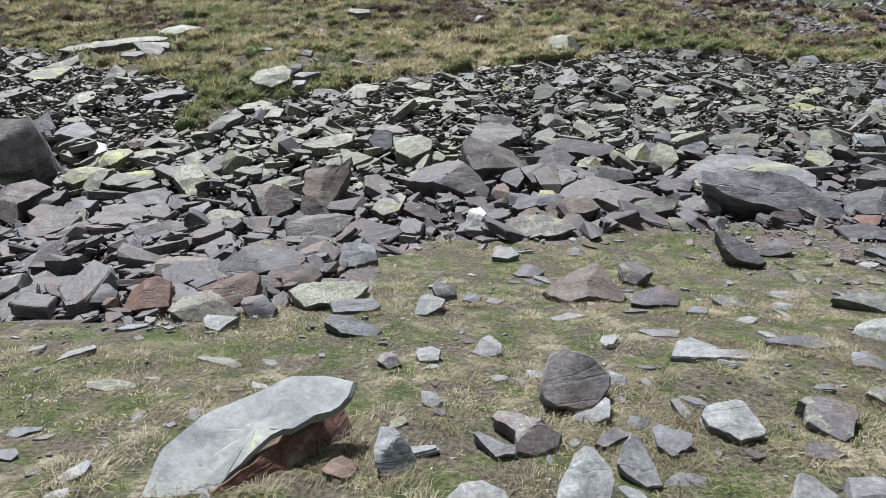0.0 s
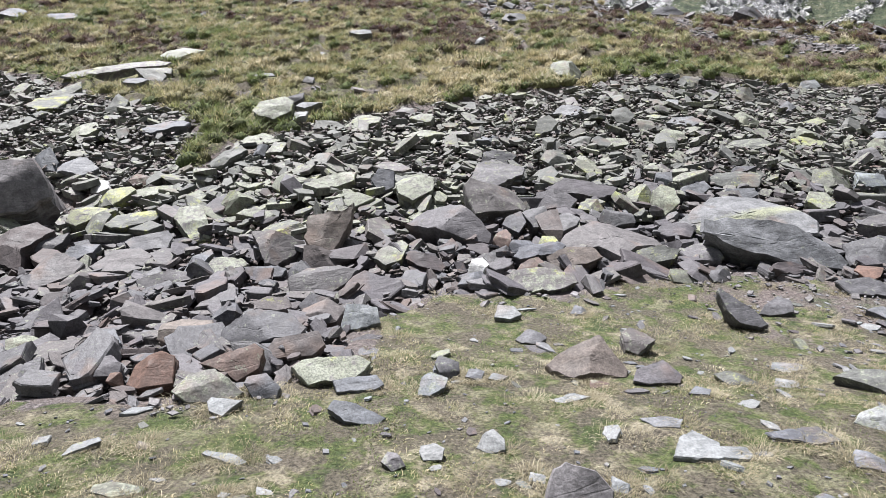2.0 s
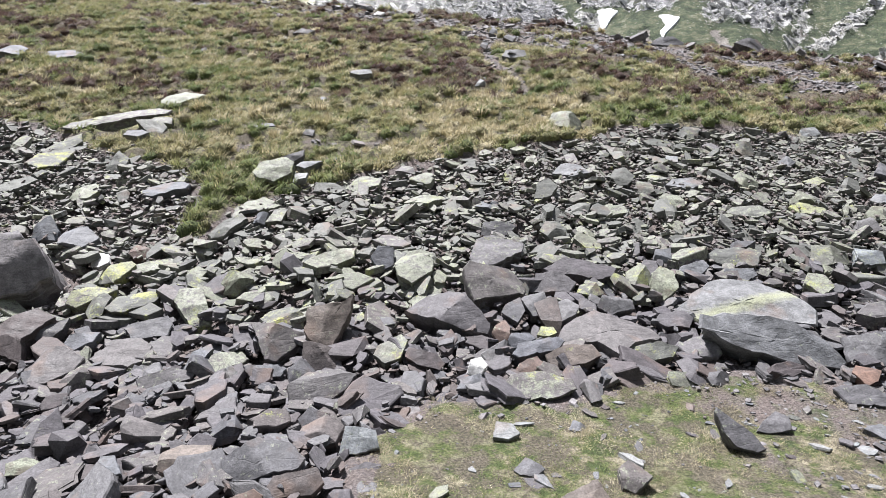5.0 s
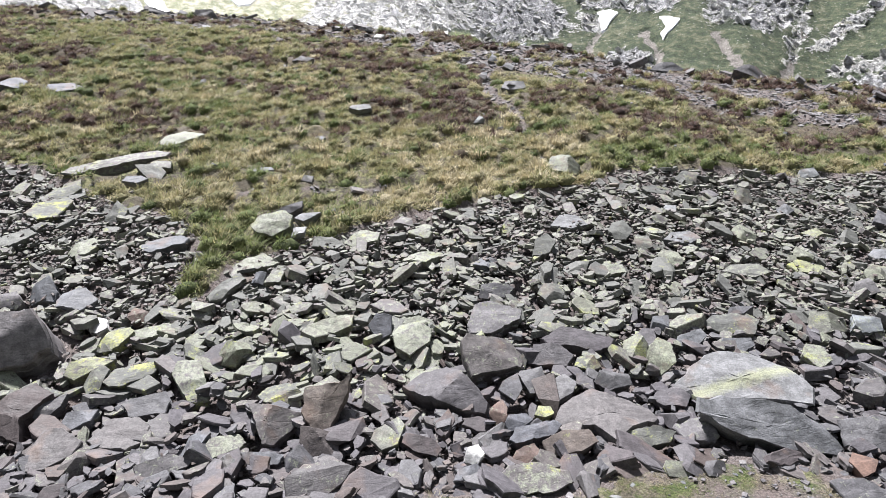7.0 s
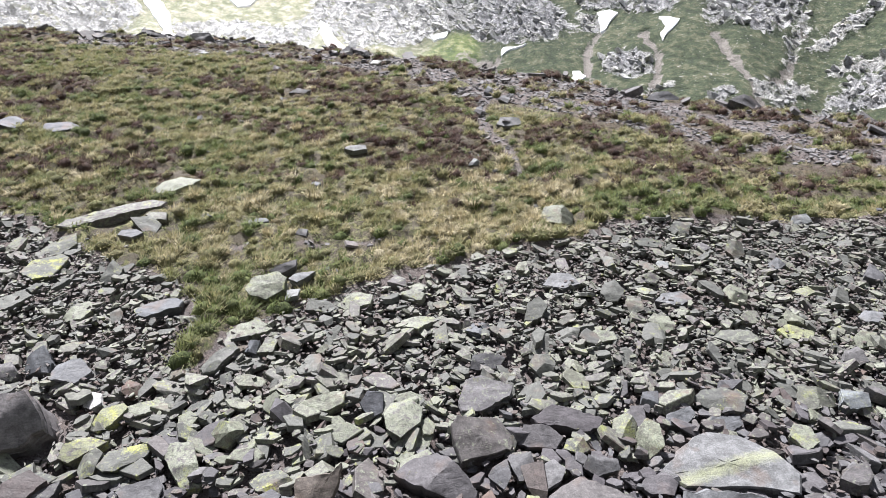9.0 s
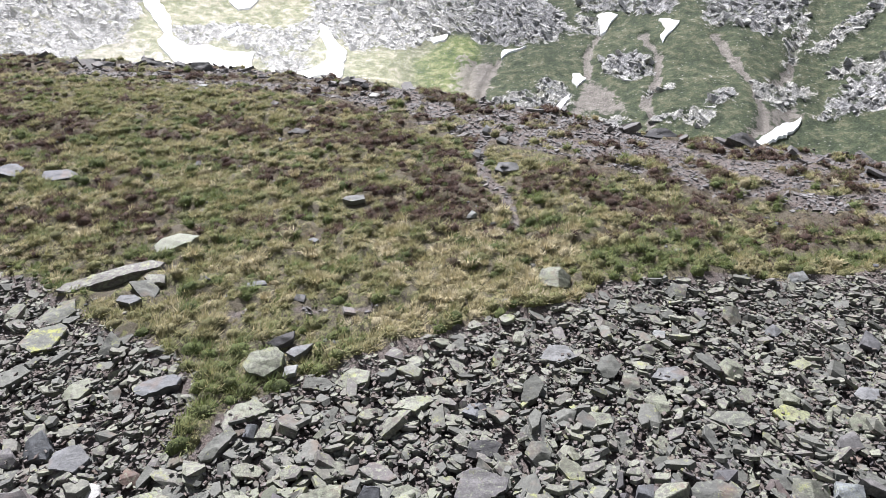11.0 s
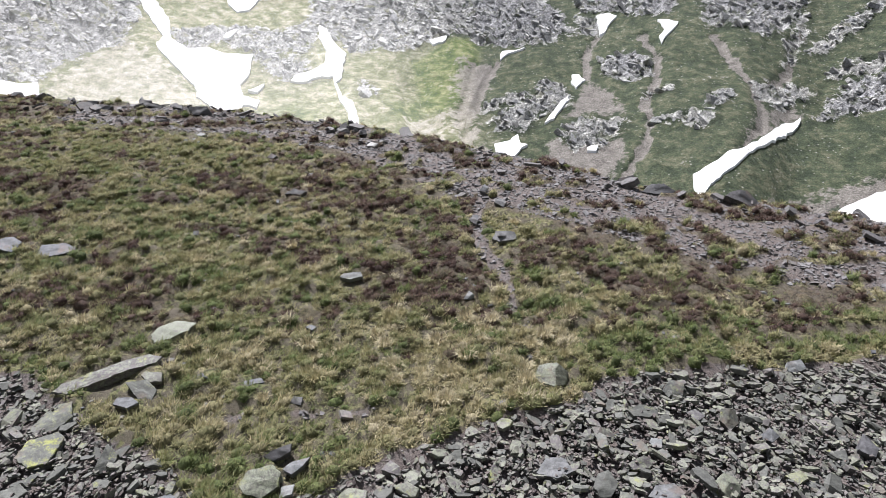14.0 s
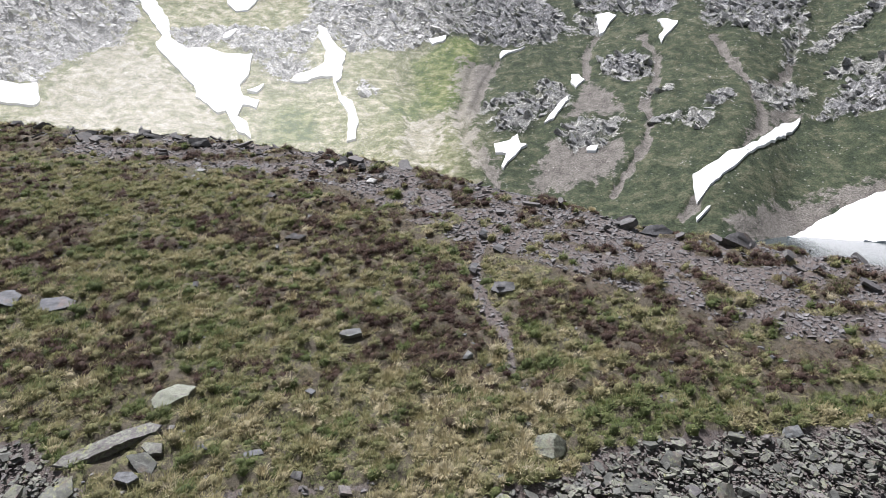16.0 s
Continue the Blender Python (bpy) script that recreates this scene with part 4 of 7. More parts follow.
def rock_mesh(outline, thick, rng):
    """A broken rock: a broad face of that outline made of a few cleaved planes, chipped edges, and a body split into leaves."""
    p = np.array(outline, float)
    if sum(p[i - 1][0] * p[i][1] - p[i][0] * p[i - 1][1] for i in range(len(p))) < 0:
        p = p[::-1]
    size = np.abs(p).max()
    ring = []
    for a, b in zip(p, np.roll(p, -1, 0)):
        k = max(1, int(round(np.hypot(*(b - a)) / (size * (0.14 if size > 0.3 else 0.22)))))
        ring += [a * (1 - u / k) + b * u / k + (rng.normal(0, 0.016 * size, 2) if u else 0) for u in range(k)]
    ring = np.array(ring)
    n, mid = len(ring), (p.max(0) + p.min(0)) / 2 * 0.5 + p.mean(0) * 0.5
    off = Vector(rng.uniform(-50, 50, 3))
    blocky = min(1.0, thick / size)
    planes = [(rng.uniform(-0.02, 0.05 + 0.22 * blocky) * size, rng.normal(0, 0.035 + 0.28 * blocky ** 2), rng.normal(-0.16 * blocky, 0.035 + 0.24 * blocky ** 2)) for i in range(3)]
    slant = rng.normal(-0.25, 0.3)

    def face(q, k):
        out = []
        for x, y in q:
            h = min(c + gx * x + gy * y for c, gx, gy in planes)
            v = Vector((x, y, 0)) / size
            across = v.y * math.cos(slant) - v.x * math.sin(slant)
            step = noise.noise(Vector((v.x * 0.9, across * 3.4, 0)) + off)
            h += size * (0.034 * min(1, size / 0.5) * round(step * 3.2) / 3.2 + 0.016 * noise.noise(v * 3.0 + off) + 0.007 * noise.noise(v * 9.0 + off))
            out.append((x, y, h - (0.035 * size if k > 0.985 else 0)))
        return np.array(out)
    back = np.array([0, -0.1 * thick])
    front = face(ring, 1.0)
    rings = []
    leaves = int(np.clip(thick / size * 7, 3, 9))
    grow = np.array([noise.noise(Vector((q[0], q[1], 0)) / size * 2 + off) for q in ring])
    for i, d in enumerate(np.linspace(1, 0.0, leaves + 1)):
        if i == leaves:
            break
        e = d - 0.93 / leaves
        k = 1 + rng.uniform(-0.07, 0.03) - 0.16 * d * d + 0.05 * grow * rng.uniform(-1, 1) + rng.normal(0, 0.008, n)
        for f in (d, max(e, 0.03)):
            q = (ring - mid) * k[:, None] + mid + back * f
            rings.append(np.concatenate([q, (-thick * f + np.minimum(front[:, 2], 0.1 * size) * (1 - f) - 0.02 * size)[:, None]], 1))
    rings.append(front)
    for k in (0.965, 0.82, 0.64, 0.46, 0.28, 0.12):
        rings.append(face((ring - mid) * k + mid, k))
    top = face([mid], 0)[0]
    me = fast_mesh("rock", *loft(rings, top, (*(mid + back), -thick)), None, None, False)
    me.set_sharp_from_angle(angle=radians(24))
    return me


def rock(kind, zone, x, y, z, tilt, thick, outline):
    """A rock whose broad face has that outline and leans back tilt degrees from lying flat."""
    mat, words = KINDS[kind]
    flat = tilt < 33
    if zone == "scree" and tilt > 33:
        tilt, outline = 0.82 * tilt, [(a, 1.08 * b) for a, b in outline]
    elif zone == "meadow" and tilt > 33:
        tilt *= 0.75
    elif zone == "hill":
        z += 0.08
    me = rock_mesh(outline, thick, ROCK_RNG)
    me.materials.append(mat)
    ob = new("stone_slab" if flat else "boulder", me)
    ob.matrix_basis = pose(x, y, z, tilt)
    w = max(a for a, b in outline) - min(a for a, b in outline)
    h = max(b for a, b in outline) - min(b for a, b in outline)
    FOOT.append((x, y + 0.25 * thick, 0.42 * w, 0.40 * h * math.cos(radians(tilt)) + 0.25 * thick * math.sin(radians(tilt))))
    big = "large " if w > 1.3 else "small " if w < 0.3 else ""
    return tagged(ob, "%s%s of %s %s" % (big, "flat slab" if flat else "boulder" if w > 0.6 else "rock", words, ZONES[zone][0]), "rock", ZONES[zone][1])


def clear(x, y, grow=0.0):
    """Which places lie outside the footprints of the boulders."""
    ok = np.ones(len(x), bool)
    for fx, fy, rx, ry in FOOT:
        ok &= ((x - fx) / (rx + grow)) ** 2 + ((y - fy) / (ry + grow)) ** 2 > 1
    return ok


SLAB = [(-0.46, -0.40), (-0.42, -0.14), (-0.35, -0.06), (-0.27, 0.03), (-0.15, 0.10), (0.02, 0.19), (0.14, 0.27), (0.30, 0.27), (0.47, 0.23), (0.45, 0.13), (0.37, 0.05), (0.24, -0.01), (0.09, -0.08), (0.0, -0.19), (-0.07, -0.27), (-0.14, -0.42)]
slab = rock("V", "meadow", -0.91, 2.92, 0.22, 30, 0.035, SLAB)
me = rock_mesh([(-0.42, -0.03), (-0.2, -0.09), (0.1, -0.12), (0.38, -0.10), (0.46, 0.06), (0.44, 0.24), (0.2, 0.185), (0.0, 0.11), (-0.2, 0.05)], 0.26, ROCK_RNG)
me.materials.append(M_RUSTY)
edge = new("rusty_edge", me)
edge.matrix_basis = pose(-0.765, 2.805, 0.04, 66, 0, 39)
edge.parent = slab
edge.matrix_parent_inverse = slab.matrix_basis.inverted()
tagged(edge, "rust-red broken edge of the slab")
rock("Q", "scree", -7.13, 10.96, 1.16, 60, 1.78, [(-1.24, 0.20), (-0.61, 0.30), (0.17, 0.44), (0.42, 0.12), (0.50, -0.12), (0.30, -0.32), (-0.26, -0.58), (-0.94, -0.80)])
rock("W", "scree", -6.34, 11.97, 1.04, 60, 0.23, [(-0.23, 0.05), (-0.08, 0.16), (0.14, 0.12), (0.22, -0.06), (0.08, -0.18), (-0.13, -0.11)])
rock("Y", "scree", -5.81, 11.56, 0.93, 45, 0.25, [(-0.25, -0.15), (-0.17, 0.13), (0.15, 0.27), (0.26, 0.18), (0.12, -0.15), (-0.10, -0.31)])
rock("L", "scree", -5.31, 11.79, 0.96, 45, 0.27, [(-0.35, -0.19), (-0.33, 0.04), (0.31, 0.25), (0.36, 0.14), (0.20, -0.06), (-0.19, -0.21)])
rock("Y", "scree", -5.98, 10.85, 0.66, 45, 0.27, [(-0.30, -0.17), (-0.29, 0.07), (0.07, 0.22), (0.43, 0.15), (0.18, -0.05), (-0.09, -0.24)])
rock("L", "scree", -5.64, 10.50, 0.61, 60, 0.21, [(-0.17, -0.11), (-0.14, 0.12), (0.03, 0.24), (0.18, 0.16), (0.14, -0.17), (-0.04, -0.27)])
rock("Y", "scree", -5.13, 10.64, 0.61, 50, 0.37, [(-0.37, -0.17), (-0.30, 0.11), (0.22, 0.27), (0.40, 0.21), (0.34, 0.04), (-0.06, -0.24), (-0.22, -0.25)])
rock("L", "scree", -4.06, 10.43, 0.64, 35, 0.29, [(-0.35, 0.11), (-0.35, 0.38), (0.05, 0.38), (0.23, 0.04), (0.39, -0.34), (0.12, -0.42), (-0.09, -0.20)])
rock("P", "scree", -4.60, 10.03, 0.39, 45, 0.31, [(-0.40, -0.02), (-0.33, 0.08), (0.22, 0.23), (0.36, 0.05), (0.34, -0.15), (-0.19, -0.22)])
rock("P", "scree", -4.71, 9.40, 0.23, 38, 0.33, [(-0.48, -0.12), (-0.29, 0.26), (0.15, 0.28), (0.36, 0.14), (0.38, -0.09), (0.18, -0.28), (-0.30, -0.23)])
rock("P", "scree", -5.54, 9.03, 0.18, 40, 0.38, [(-0.35, -0.07), (-0.30, 0.32), (0.01, 0.32), (0.40, 0.11), (0.36, -0.09), (0.07, -0.30), (-0.19, -0.34)])
rock("P", "scree", -6.46, 9.74, 0.44, 45, 0.49, [(-0.30, -0.32), (-0.45, 0.06), (0.04, 0.48), (0.38, 0.32), (0.11, -0.13), (0.22, -0.48)])
rock("P", "scree", -6.09, 9.92, 0.37, 50, 0.21, [(-0.18, -0.15), (-0.14, 0.05), (0.17, 0.27), (0.17, 0.05), (-0.03, -0.24)])
rock("G", "scree", -5.56, 9.73, 0.28, 40, 0.22, [(-0.25, -0.10), (-0.20, 0.12), (0.27, 0.18), (0.24, -0.03), (-0.06, -0.19)])
rock("P", "scree", -3.81, 8.64, 0.13, 45, 0.21, [(-0.41, 0.03), (0.05, 0.17), (0.38, 0.14), (0.36, 0.01), (-0.08, -0.19), (-0.30, -0.19)])
rock("G", "scree", -3.46, 8.99, 0.29, 50, 0.17, [(-0.17, -0.19), (-0.11, 0.09), (0.12, 0.24), (0.18, 0.15), (0.06, -0.08), (-0.08, -0.23)])
rock("L", "scree", -3.06, 8.99, 0.29, 40, 0.25, [(-0.29, -0.11), (-0.23, 0.07), (0.13, 0.22), (0.28, 0.07), (0.22, -0.07), (-0.11, -0.21)])
rock("G", "scree", -2.41, 8.70, 0.24, 55, 0.12, [(-0.36, 0.07), (0.13, 0.08), (0.27, 0.02), (0.20, -0.09), (-0.24, -0.08)])
rock("A", "scree", -2.87, 8.54, 0.22, 60, 0.20, [(-0.14, 0.05), (-0.02, 0.16), (0.15, 0.01), (0.09, -0.13), (-0.07, -0.10)])
rock("Y", "scree", -2.49, 9.92, 0.62, 50, 0.27, [(-0.38, 0.02), (-0.25, 0.17), (0.09, 0.21), (0.32, 0.05), (0.34, -0.18), (0.13, -0.18), (-0.24, -0.11)])
rock("P", "scree", -2.46, 9.24, 0.48, 55, 0.42, [(-0.41, 0.31), (-0.23, 0.03), (-0.15, -0.15), (-0.08, -0.29), (0.09, -0.29), (0.40, 0.12), (0.37, 0.23)])
rock("U", "scree", -1.70, 9.48, 0.68, 60, 0.34, [(-0.36, -0.12), (-0.34, 0.23), (0.17, 0.29), (0.33, 0.44), (0.32, 0.20), (0.09, -0.33), (-0.02, -0.45), (-0.20, -0.33)])
rock("P", "scree", -1.74, 8.93, 0.40, 60, 0.28, [(-0.25, -0.03), (-0.25, 0.17), (0.02, 0.14), (0.27, 0.11), (0.32, -0.19), (-0.12, -0.22)])
rock("P", "scree", -1.57, 8.12, 0.29, 45, 0.38, [(-0.42, -0.04), (-0.22, 0.19), (0.19, 0.25), (0.45, 0.16), (0.32, -0.04), (0.04, -0.29), (-0.36, -0.27)])
rock("L", "scree", -0.75, 9.02, 0.44, 55, 0.24, [(-0.25, -0.08), (-0.20, 0.06), (0.13, 0.27), (0.24, 0.12), (0.15, -0.16), (-0.07, -0.23)])
rock("P", "scree", -0.26, 8.88, 0.35, 55, 0.21, [(-0.29, 0.02), (-0.24, 0.15), (0.15, 0.10), (0.28, -0.04), (0.21, -0.15), (-0.12, -0.09)])
rock("L", "scree", -0.53, 11.15, 1.15, 60, 0.54, [(-0.32, 0.03), (-0.22, 0.24), (0.12, 0.31), (0.36, 0.14), (0.33, -0.11), (-0.01, -0.40), (-0.25, -0.25)])
rock("G", "scree", -1.07, 11.49, 1.21, 60, 0.25, [(-0.23, -0.00), (-0.10, 0.21), (0.18, 0.18), (0.19, -0.15), (-0.05, -0.26)])
rock("L", "scree", -1.96, 11.60, 1.19, 45, 0.24, [(-0.44, -0.03), (-0.04, 0.17), (0.39, 0.21), (0.37, -0.03), (0.07, -0.19), (-0.35, -0.15)])
rock("P", "scree", 0.11, 9.91, 0.73, 50, 0.53, [(-0.73, 0.11), (-0.48, 0.29), (-0.03, 0.38), (0.31, 0.16), (0.61, -0.20), (0.56, -0.37), (0.14, -0.31), (-0.38, -0.12)])
rock("L", "scree", -3.97, 13.81, 1.78, 40, 0.28, [(-0.45, -0.12), (-0.23, 0.15), (0.20, 0.28), (0.58, 0.04), (0.16, -0.17), (-0.25, -0.20)])
rock("L", "scree", -4.28, 12.83, 1.50, 50, 0.32, [(-0.28, -0.21), (-0.16, 0.02), (0.21, 0.43), (0.37, 0.28), (0.04, -0.25), (-0.18, -0.31)])
rock("G", "scree", -3.68, 13.21, 1.64, 60, 0.20, [(-0.15, -0.11), (-0.09, 0.13), (0.14, 0.11), (0.10, -0.15)])
rock("L", "scree", -3.33, 13.18, 1.66, 60, 0.26, [(-0.21, -0.16), (-0.08, 0.18), (0.17, 0.12), (0.11, -0.16)])
rock("L", "scree", -1.74, 14.64, 2.17, 45, 0.38, [(-0.47, -0.07), (-0.10, 0.26), (0.35, 0.19), (0.32, -0.12), (-0.10, -0.29)])
rock("G", "scree", -6.13, 14.53, 2.05, 45, 0.36, [(-0.45, -0.07), (-0.36, 0.09), (0.29, 0.31), (0.51, 0.20), (0.49, -0.01), (-0.13, -0.31), (-0.36, -0.26)])
rock("G", "scree", -7.92, 12.92, 1.40, 55, 0.45, [(-0.30, -0.09), (-0.27, 0.16), (0.08, 0.33), (0.34, -0.00), (0.33, -0.20), (-0.18, -0.22)])
rock("G", "scree", -7.12, 12.64, 1.33, 50, 0.39, [(-0.33, -0.01), (-0.30, 0.16), (0.13, 0.29), (0.43, 0.04), (0.27, -0.27), (-0.19, -0.23)])
rock("G", "scree", -8.42, 12.73, 1.29, 50, 0.27, [(-0.27, -0.14), (-0.28, 0.12), (0.04, 0.21), (0.31, -0.04), (0.20, -0.18)])
rock("L", "scree", -7.84, 14.40, 1.99, 50, 0.33, [(-0.31, -0.12), (-0.21, 0.13), (0.13, 0.31), (0.35, 0.13), (0.18, -0.22), (-0.15, -0.26)])
rock("L", "scree", -9.58, 14.84, 2.11, 35, 0.28, [(-0.37, -0.27), (-0.37, 0.11), (0.17, 0.31), (0.48, 0.12), (0.08, -0.30)])
rock("R", "scree", -5.76, 12.31, 1.13, 50, 0.28, [(-0.24, -0.02), (-0.14, 0.20), (0.21, 0.07), (0.24, -0.14), (-0.07, -0.13)])
rock("P", "scree", 0.77, 10.73, 0.99, 50, 0.69, [(-0.46, 0.13), (-0.36, 0.27), (0.34, 0.38), (0.64, 0.06), (0.54, -0.19), (-0.30, -0.47), (-0.40, -0.23)])
rock("G", "scree", 0.87, 11.72, 1.29, 50, 0.48, [(-0.43, -0.16), (-0.29, 0.27), (0.01, 0.36), (0.57, 0.16), (0.52, -0.04), (-0.02, -0.32), (-0.37, -0.32)])
rock("D", "scree", 1.05, 12.71, 1.52, 50, 0.26, [(-0.35, -0.13), (-0.30, 0.13), (0.20, 0.18), (0.35, 0.10), (0.22, -0.12), (-0.12, -0.19)])
rock("L", "scree", 2.10, 12.53, 1.55, 60, 0.48, [(-0.29, -0.01), (-0.15, 0.20), (0.12, 0.21), (0.24, 0.03), (0.17, -0.21), (-0.09, -0.25)])
rock("P", "scree", 2.33, 11.15, 1.05, 45, 0.29, [(-0.65, 0.04), (-0.25, 0.29), (0.15, 0.19), (0.61, 0.00), (0.52, -0.15), (0.24, -0.22), (-0.08, -0.12), (-0.55, -0.06)])
rock("P", "scree", 1.79, 10.78, 0.94, 55, 0.31, [(-0.36, -0.07), (-0.25, 0.23), (0.15, 0.17), (0.40, 0.00), (0.25, -0.21), (-0.20, -0.14)])
rock("Y", "scree", 2.39, 10.63, 0.88, 55, 0.24, [(-0.22, -0.05), (-0.15, 0.11), (0.12, 0.13), (0.23, -0.05), (0.03, -0.16)])
rock("L", "scree", 3.28, 10.97, 1.04, 60, 0.41, [(-0.23, -0.14), (-0.14, 0.18), (0.07, 0.26), (0.22, 0.07), (0.14, -0.17), (-0.07, -0.24)])
rock("L", "scree", 3.59, 10.68, 1.01, 60, 0.32, [(-0.24, -0.20), (-0.17, 0.14), (0.04, 0.32), (0.23, 0.21), (0.20, -0.16), (-0.06, -0.35)])
rock("G", "scree", 3.88, 11.65, 1.22, 60, 0.28, [(-0.16, -0.06), (-0.10, 0.13), (0.18, 0.15), (0.14, -0.09), (-0.06, -0.15)])
rock("G", "scree", 4.31, 11.27, 1.07, 45, 0.24, [(-0.34, -0.15), (-0.23, 0.05), (0.21, 0.19), (0.28, 0.05), (0.07, -0.15)])
rock("L", "scree", 5.19, 11.70, 1.23, 40, 0.33, [(-0.52, -0.00), (-0.29, 0.21), (0.30, 0.27), (0.47, 0.00), (0.28, -0.30), (-0.25, -0.22)])
rock("G", "scree", 5.07, 11.17, 1.02, 50, 0.18, [(-0.32, -0.01), (-0.23, 0.10), (0.25, 0.10), (0.28, -0.04), (0.02, -0.16)])
rock("L", "scree", 6.92, 11.69, 1.24, 60, 0.31, [(-0.36, -0.07), (-0.27, 0.22), (0.43, 0.16), (0.41, -0.11), (-0.21, -0.22)])
rock("A", "scree", 7.59, 11.71, 1.20, 50, 0.27, [(-0.25, -0.04), (-0.17, 0.20), (0.32, 0.13), (0.27, -0.12), (-0.17, -0.19)])
rock("P", "scree", 8.25, 12.85, 1.57, 60, 0.34, [(-0.28, -0.09), (-0.16, 0.11), (0.17, 0.23), (0.26, -0.09), (0.01, -0.18)])
rock("S", "scree", 4.73, 10.19, 0.77, 34, 0.46, [(-1.14, -0.11), (-0.75, 0.30), (-0.14, 0.66), (0.36, 0.58), (0.83, 0.27), (1.04, -0.18), (0.90, -0.48), (0.59, -0.40), (0.07, -0.33), (-0.78, -0.30), (-0.98, -0.11)])
rock("G", "scree", 4.70, 9.06, 0.59, 62, 0.44, [(-1.07, 0.17), (-1.02, 0.36), (-0.37, 0.36), (0.29, 0.26), (0.70, -0.01), (0.90, -0.32), (0.81, -0.40), (0.31, -0.35), (-0.55, -0.13)])
rock("P", "scree", 2.41, 9.43, 0.57, 38, 0.44, [(-0.80, -0.14), (-0.62, 0.18), (-0.11, 0.48), (0.35, 0.35), (0.73, 0.16), (0.80, -0.03), (0.43, -0.20), (0.04, -0.46), (-0.21, -0.20), (-0.61, -0.21)])
rock("P", "scree", 3.54, 9.91, 0.61, 50, 0.22, [(-0.31, -0.01), (-0.17, 0.14), (0.17, 0.15), (0.30, 0.02), (0.18, -0.17), (-0.18, -0.14)])
rock("G", "scree", 3.67, 9.26, 0.41, 40, 0.23, [(-0.30, 0.05), (-0.22, 0.17), (0.20, 0.21), (0.31, -0.10), (0.22, -0.18), (-0.20, -0.17)])
rock("L", "scree", 2.92, 9.03, 0.40, 50, 0.23, [(-0.38, -0.09), (-0.24, 0.11), (0.16, 0.16), (0.40, 0.06), (0.29, -0.08), (-0.22, -0.17)])
rock("L", "scree", 3.17, 8.47, 0.25, 50, 0.17, [(-0.21, 0.02), (-0.17, 0.09), (0.26, 0.12), (0.29, -0.01), (0.01, -0.13), (-0.17, -0.11)])
rock("D", "scree", 3.65, 8.49, 0.24, 55, 0.17, [(-0.16, -0.01), (-0.09, 0.09), (0.18, 0.10), (0.18, -0.09), (-0.12, -0.11)])
rock("R", "scree", 0.85, 9.47, 0.56, 60, 0.17, [(-0.15, -0.02), (-0.09, 0.09), (0.06, 0.20), (0.13, 0.06), (0.10, -0.14), (-0.04, -0.20)])
rock("G", "scree", 1.11, 9.35, 0.48, 50, 0.22, [(-0.19, -0.04), (-0.13, 0.08), (0.16, 0.15), (0.24, 0.05), (0.06, -0.10), (-0.14, -0.16)])
rock("G", "scree", 1.33, 9.08, 0.44, 50, 0.25, [(-0.38, -0.13), (-0.29, 0.05), (0.29, 0.18), (0.40, 0.11), (0.27, -0.04), (-0.30, -0.18)])
rock("U", "scree", 1.80, 8.88, 0.41, 50, 0.28, [(-0.40, 0.00), (-0.11, 0.14), (0.28, 0.18), (0.40, 0.01), (0.14, -0.14), (-0.33, -0.22)])
rock("R", "scree", 1.16, 8.67, 0.33, 50, 0.20, [(-0.25, -0.10), (-0.13, 0.07), (0.12, 0.15), (0.22, 0.01), (0.05, -0.14)])
rock("L", "scree", 1.15, 8.18, 0.25, 50, 0.28, [(-0.46, -0.02), (-0.27, 0.18), (0.12, 0.22), (0.52, 0.11), (0.56, -0.04), (0.24, -0.17), (-0.26, -0.18), (-0.44, -0.12)])
rock("W", "scree", 0.45, 8.64, 0.34, 55, 0.21, [(-0.15, -0.08), (-0.09, 0.09), (0.06, 0.13), (0.14, -0.00), (0.03, -0.14)])
rock("G", "scree", 0.35, 8.36, 0.24, 50, 0.16, [(-0.19, -0.11), (-0.11, 0.04), (0.13, 0.12), (0.18, 0.05), (-0.01, -0.11)])
rock("Y", "scree", 1.54, 9.61, 0.51, 55, 0.19, [(-0.15, -0.04), (-0.08, 0.09), (0.10, 0.08), (0.14, -0.04), (-0.00, -0.11)])
rock("P", "scree", 6.14, 9.04, 0.48, 55, 0.35, [(-0.35, 0.24), (0.17, 0.23), (0.40, 0.11), (0.31, -0.23), (-0.14, -0.26), (-0.38, -0.12)])
rock("R", "scree", 5.64, 8.50, 0.31, 50, 0.22, [(-0.17, 0.04), (0.01, 0.20), (0.20, 0.04), (0.07, -0.12), (-0.10, -0.18)])
rock("D", "scree", 5.34, 8.01, 0.23, 40, 0.14, [(-0.38, 0.11), (-0.29, 0.15), (0.06, 0.15), (0.27, 0.01), (0.44, -0.14), (0.19, -0.19), (-0.29, -0.11)])
rock("P", "scree", 1.45, 10.17, 0.77, 60, 0.27, [(-0.24, 0.09), (-0.17, 0.15), (0.14, 0.22), (0.21, -0.07), (0.16, -0.20), (-0.09, -0.23)])
rock("P", "scree", 1.08, 10.03, 0.72, 60, 0.22, [(-0.20, -0.05), (-0.13, 0.08), (0.12, 0.23), (0.17, -0.05), (0.04, -0.24)])
rock("P", "scree", 2.72, 10.26, 0.74, 50, 0.22, [(-0.31, -0.03), (-0.20, 0.15), (0.27, 0.10), (0.31, -0.06), (-0.08, -0.17)])
rock("P", "scree", 1.88, 10.03, 0.72, 55, 0.27, [(-0.20, -0.11), (-0.16, 0.11), (0.07, 0.25), (0.24, 0.08), (0.14, -0.11), (-0.09, -0.24)])
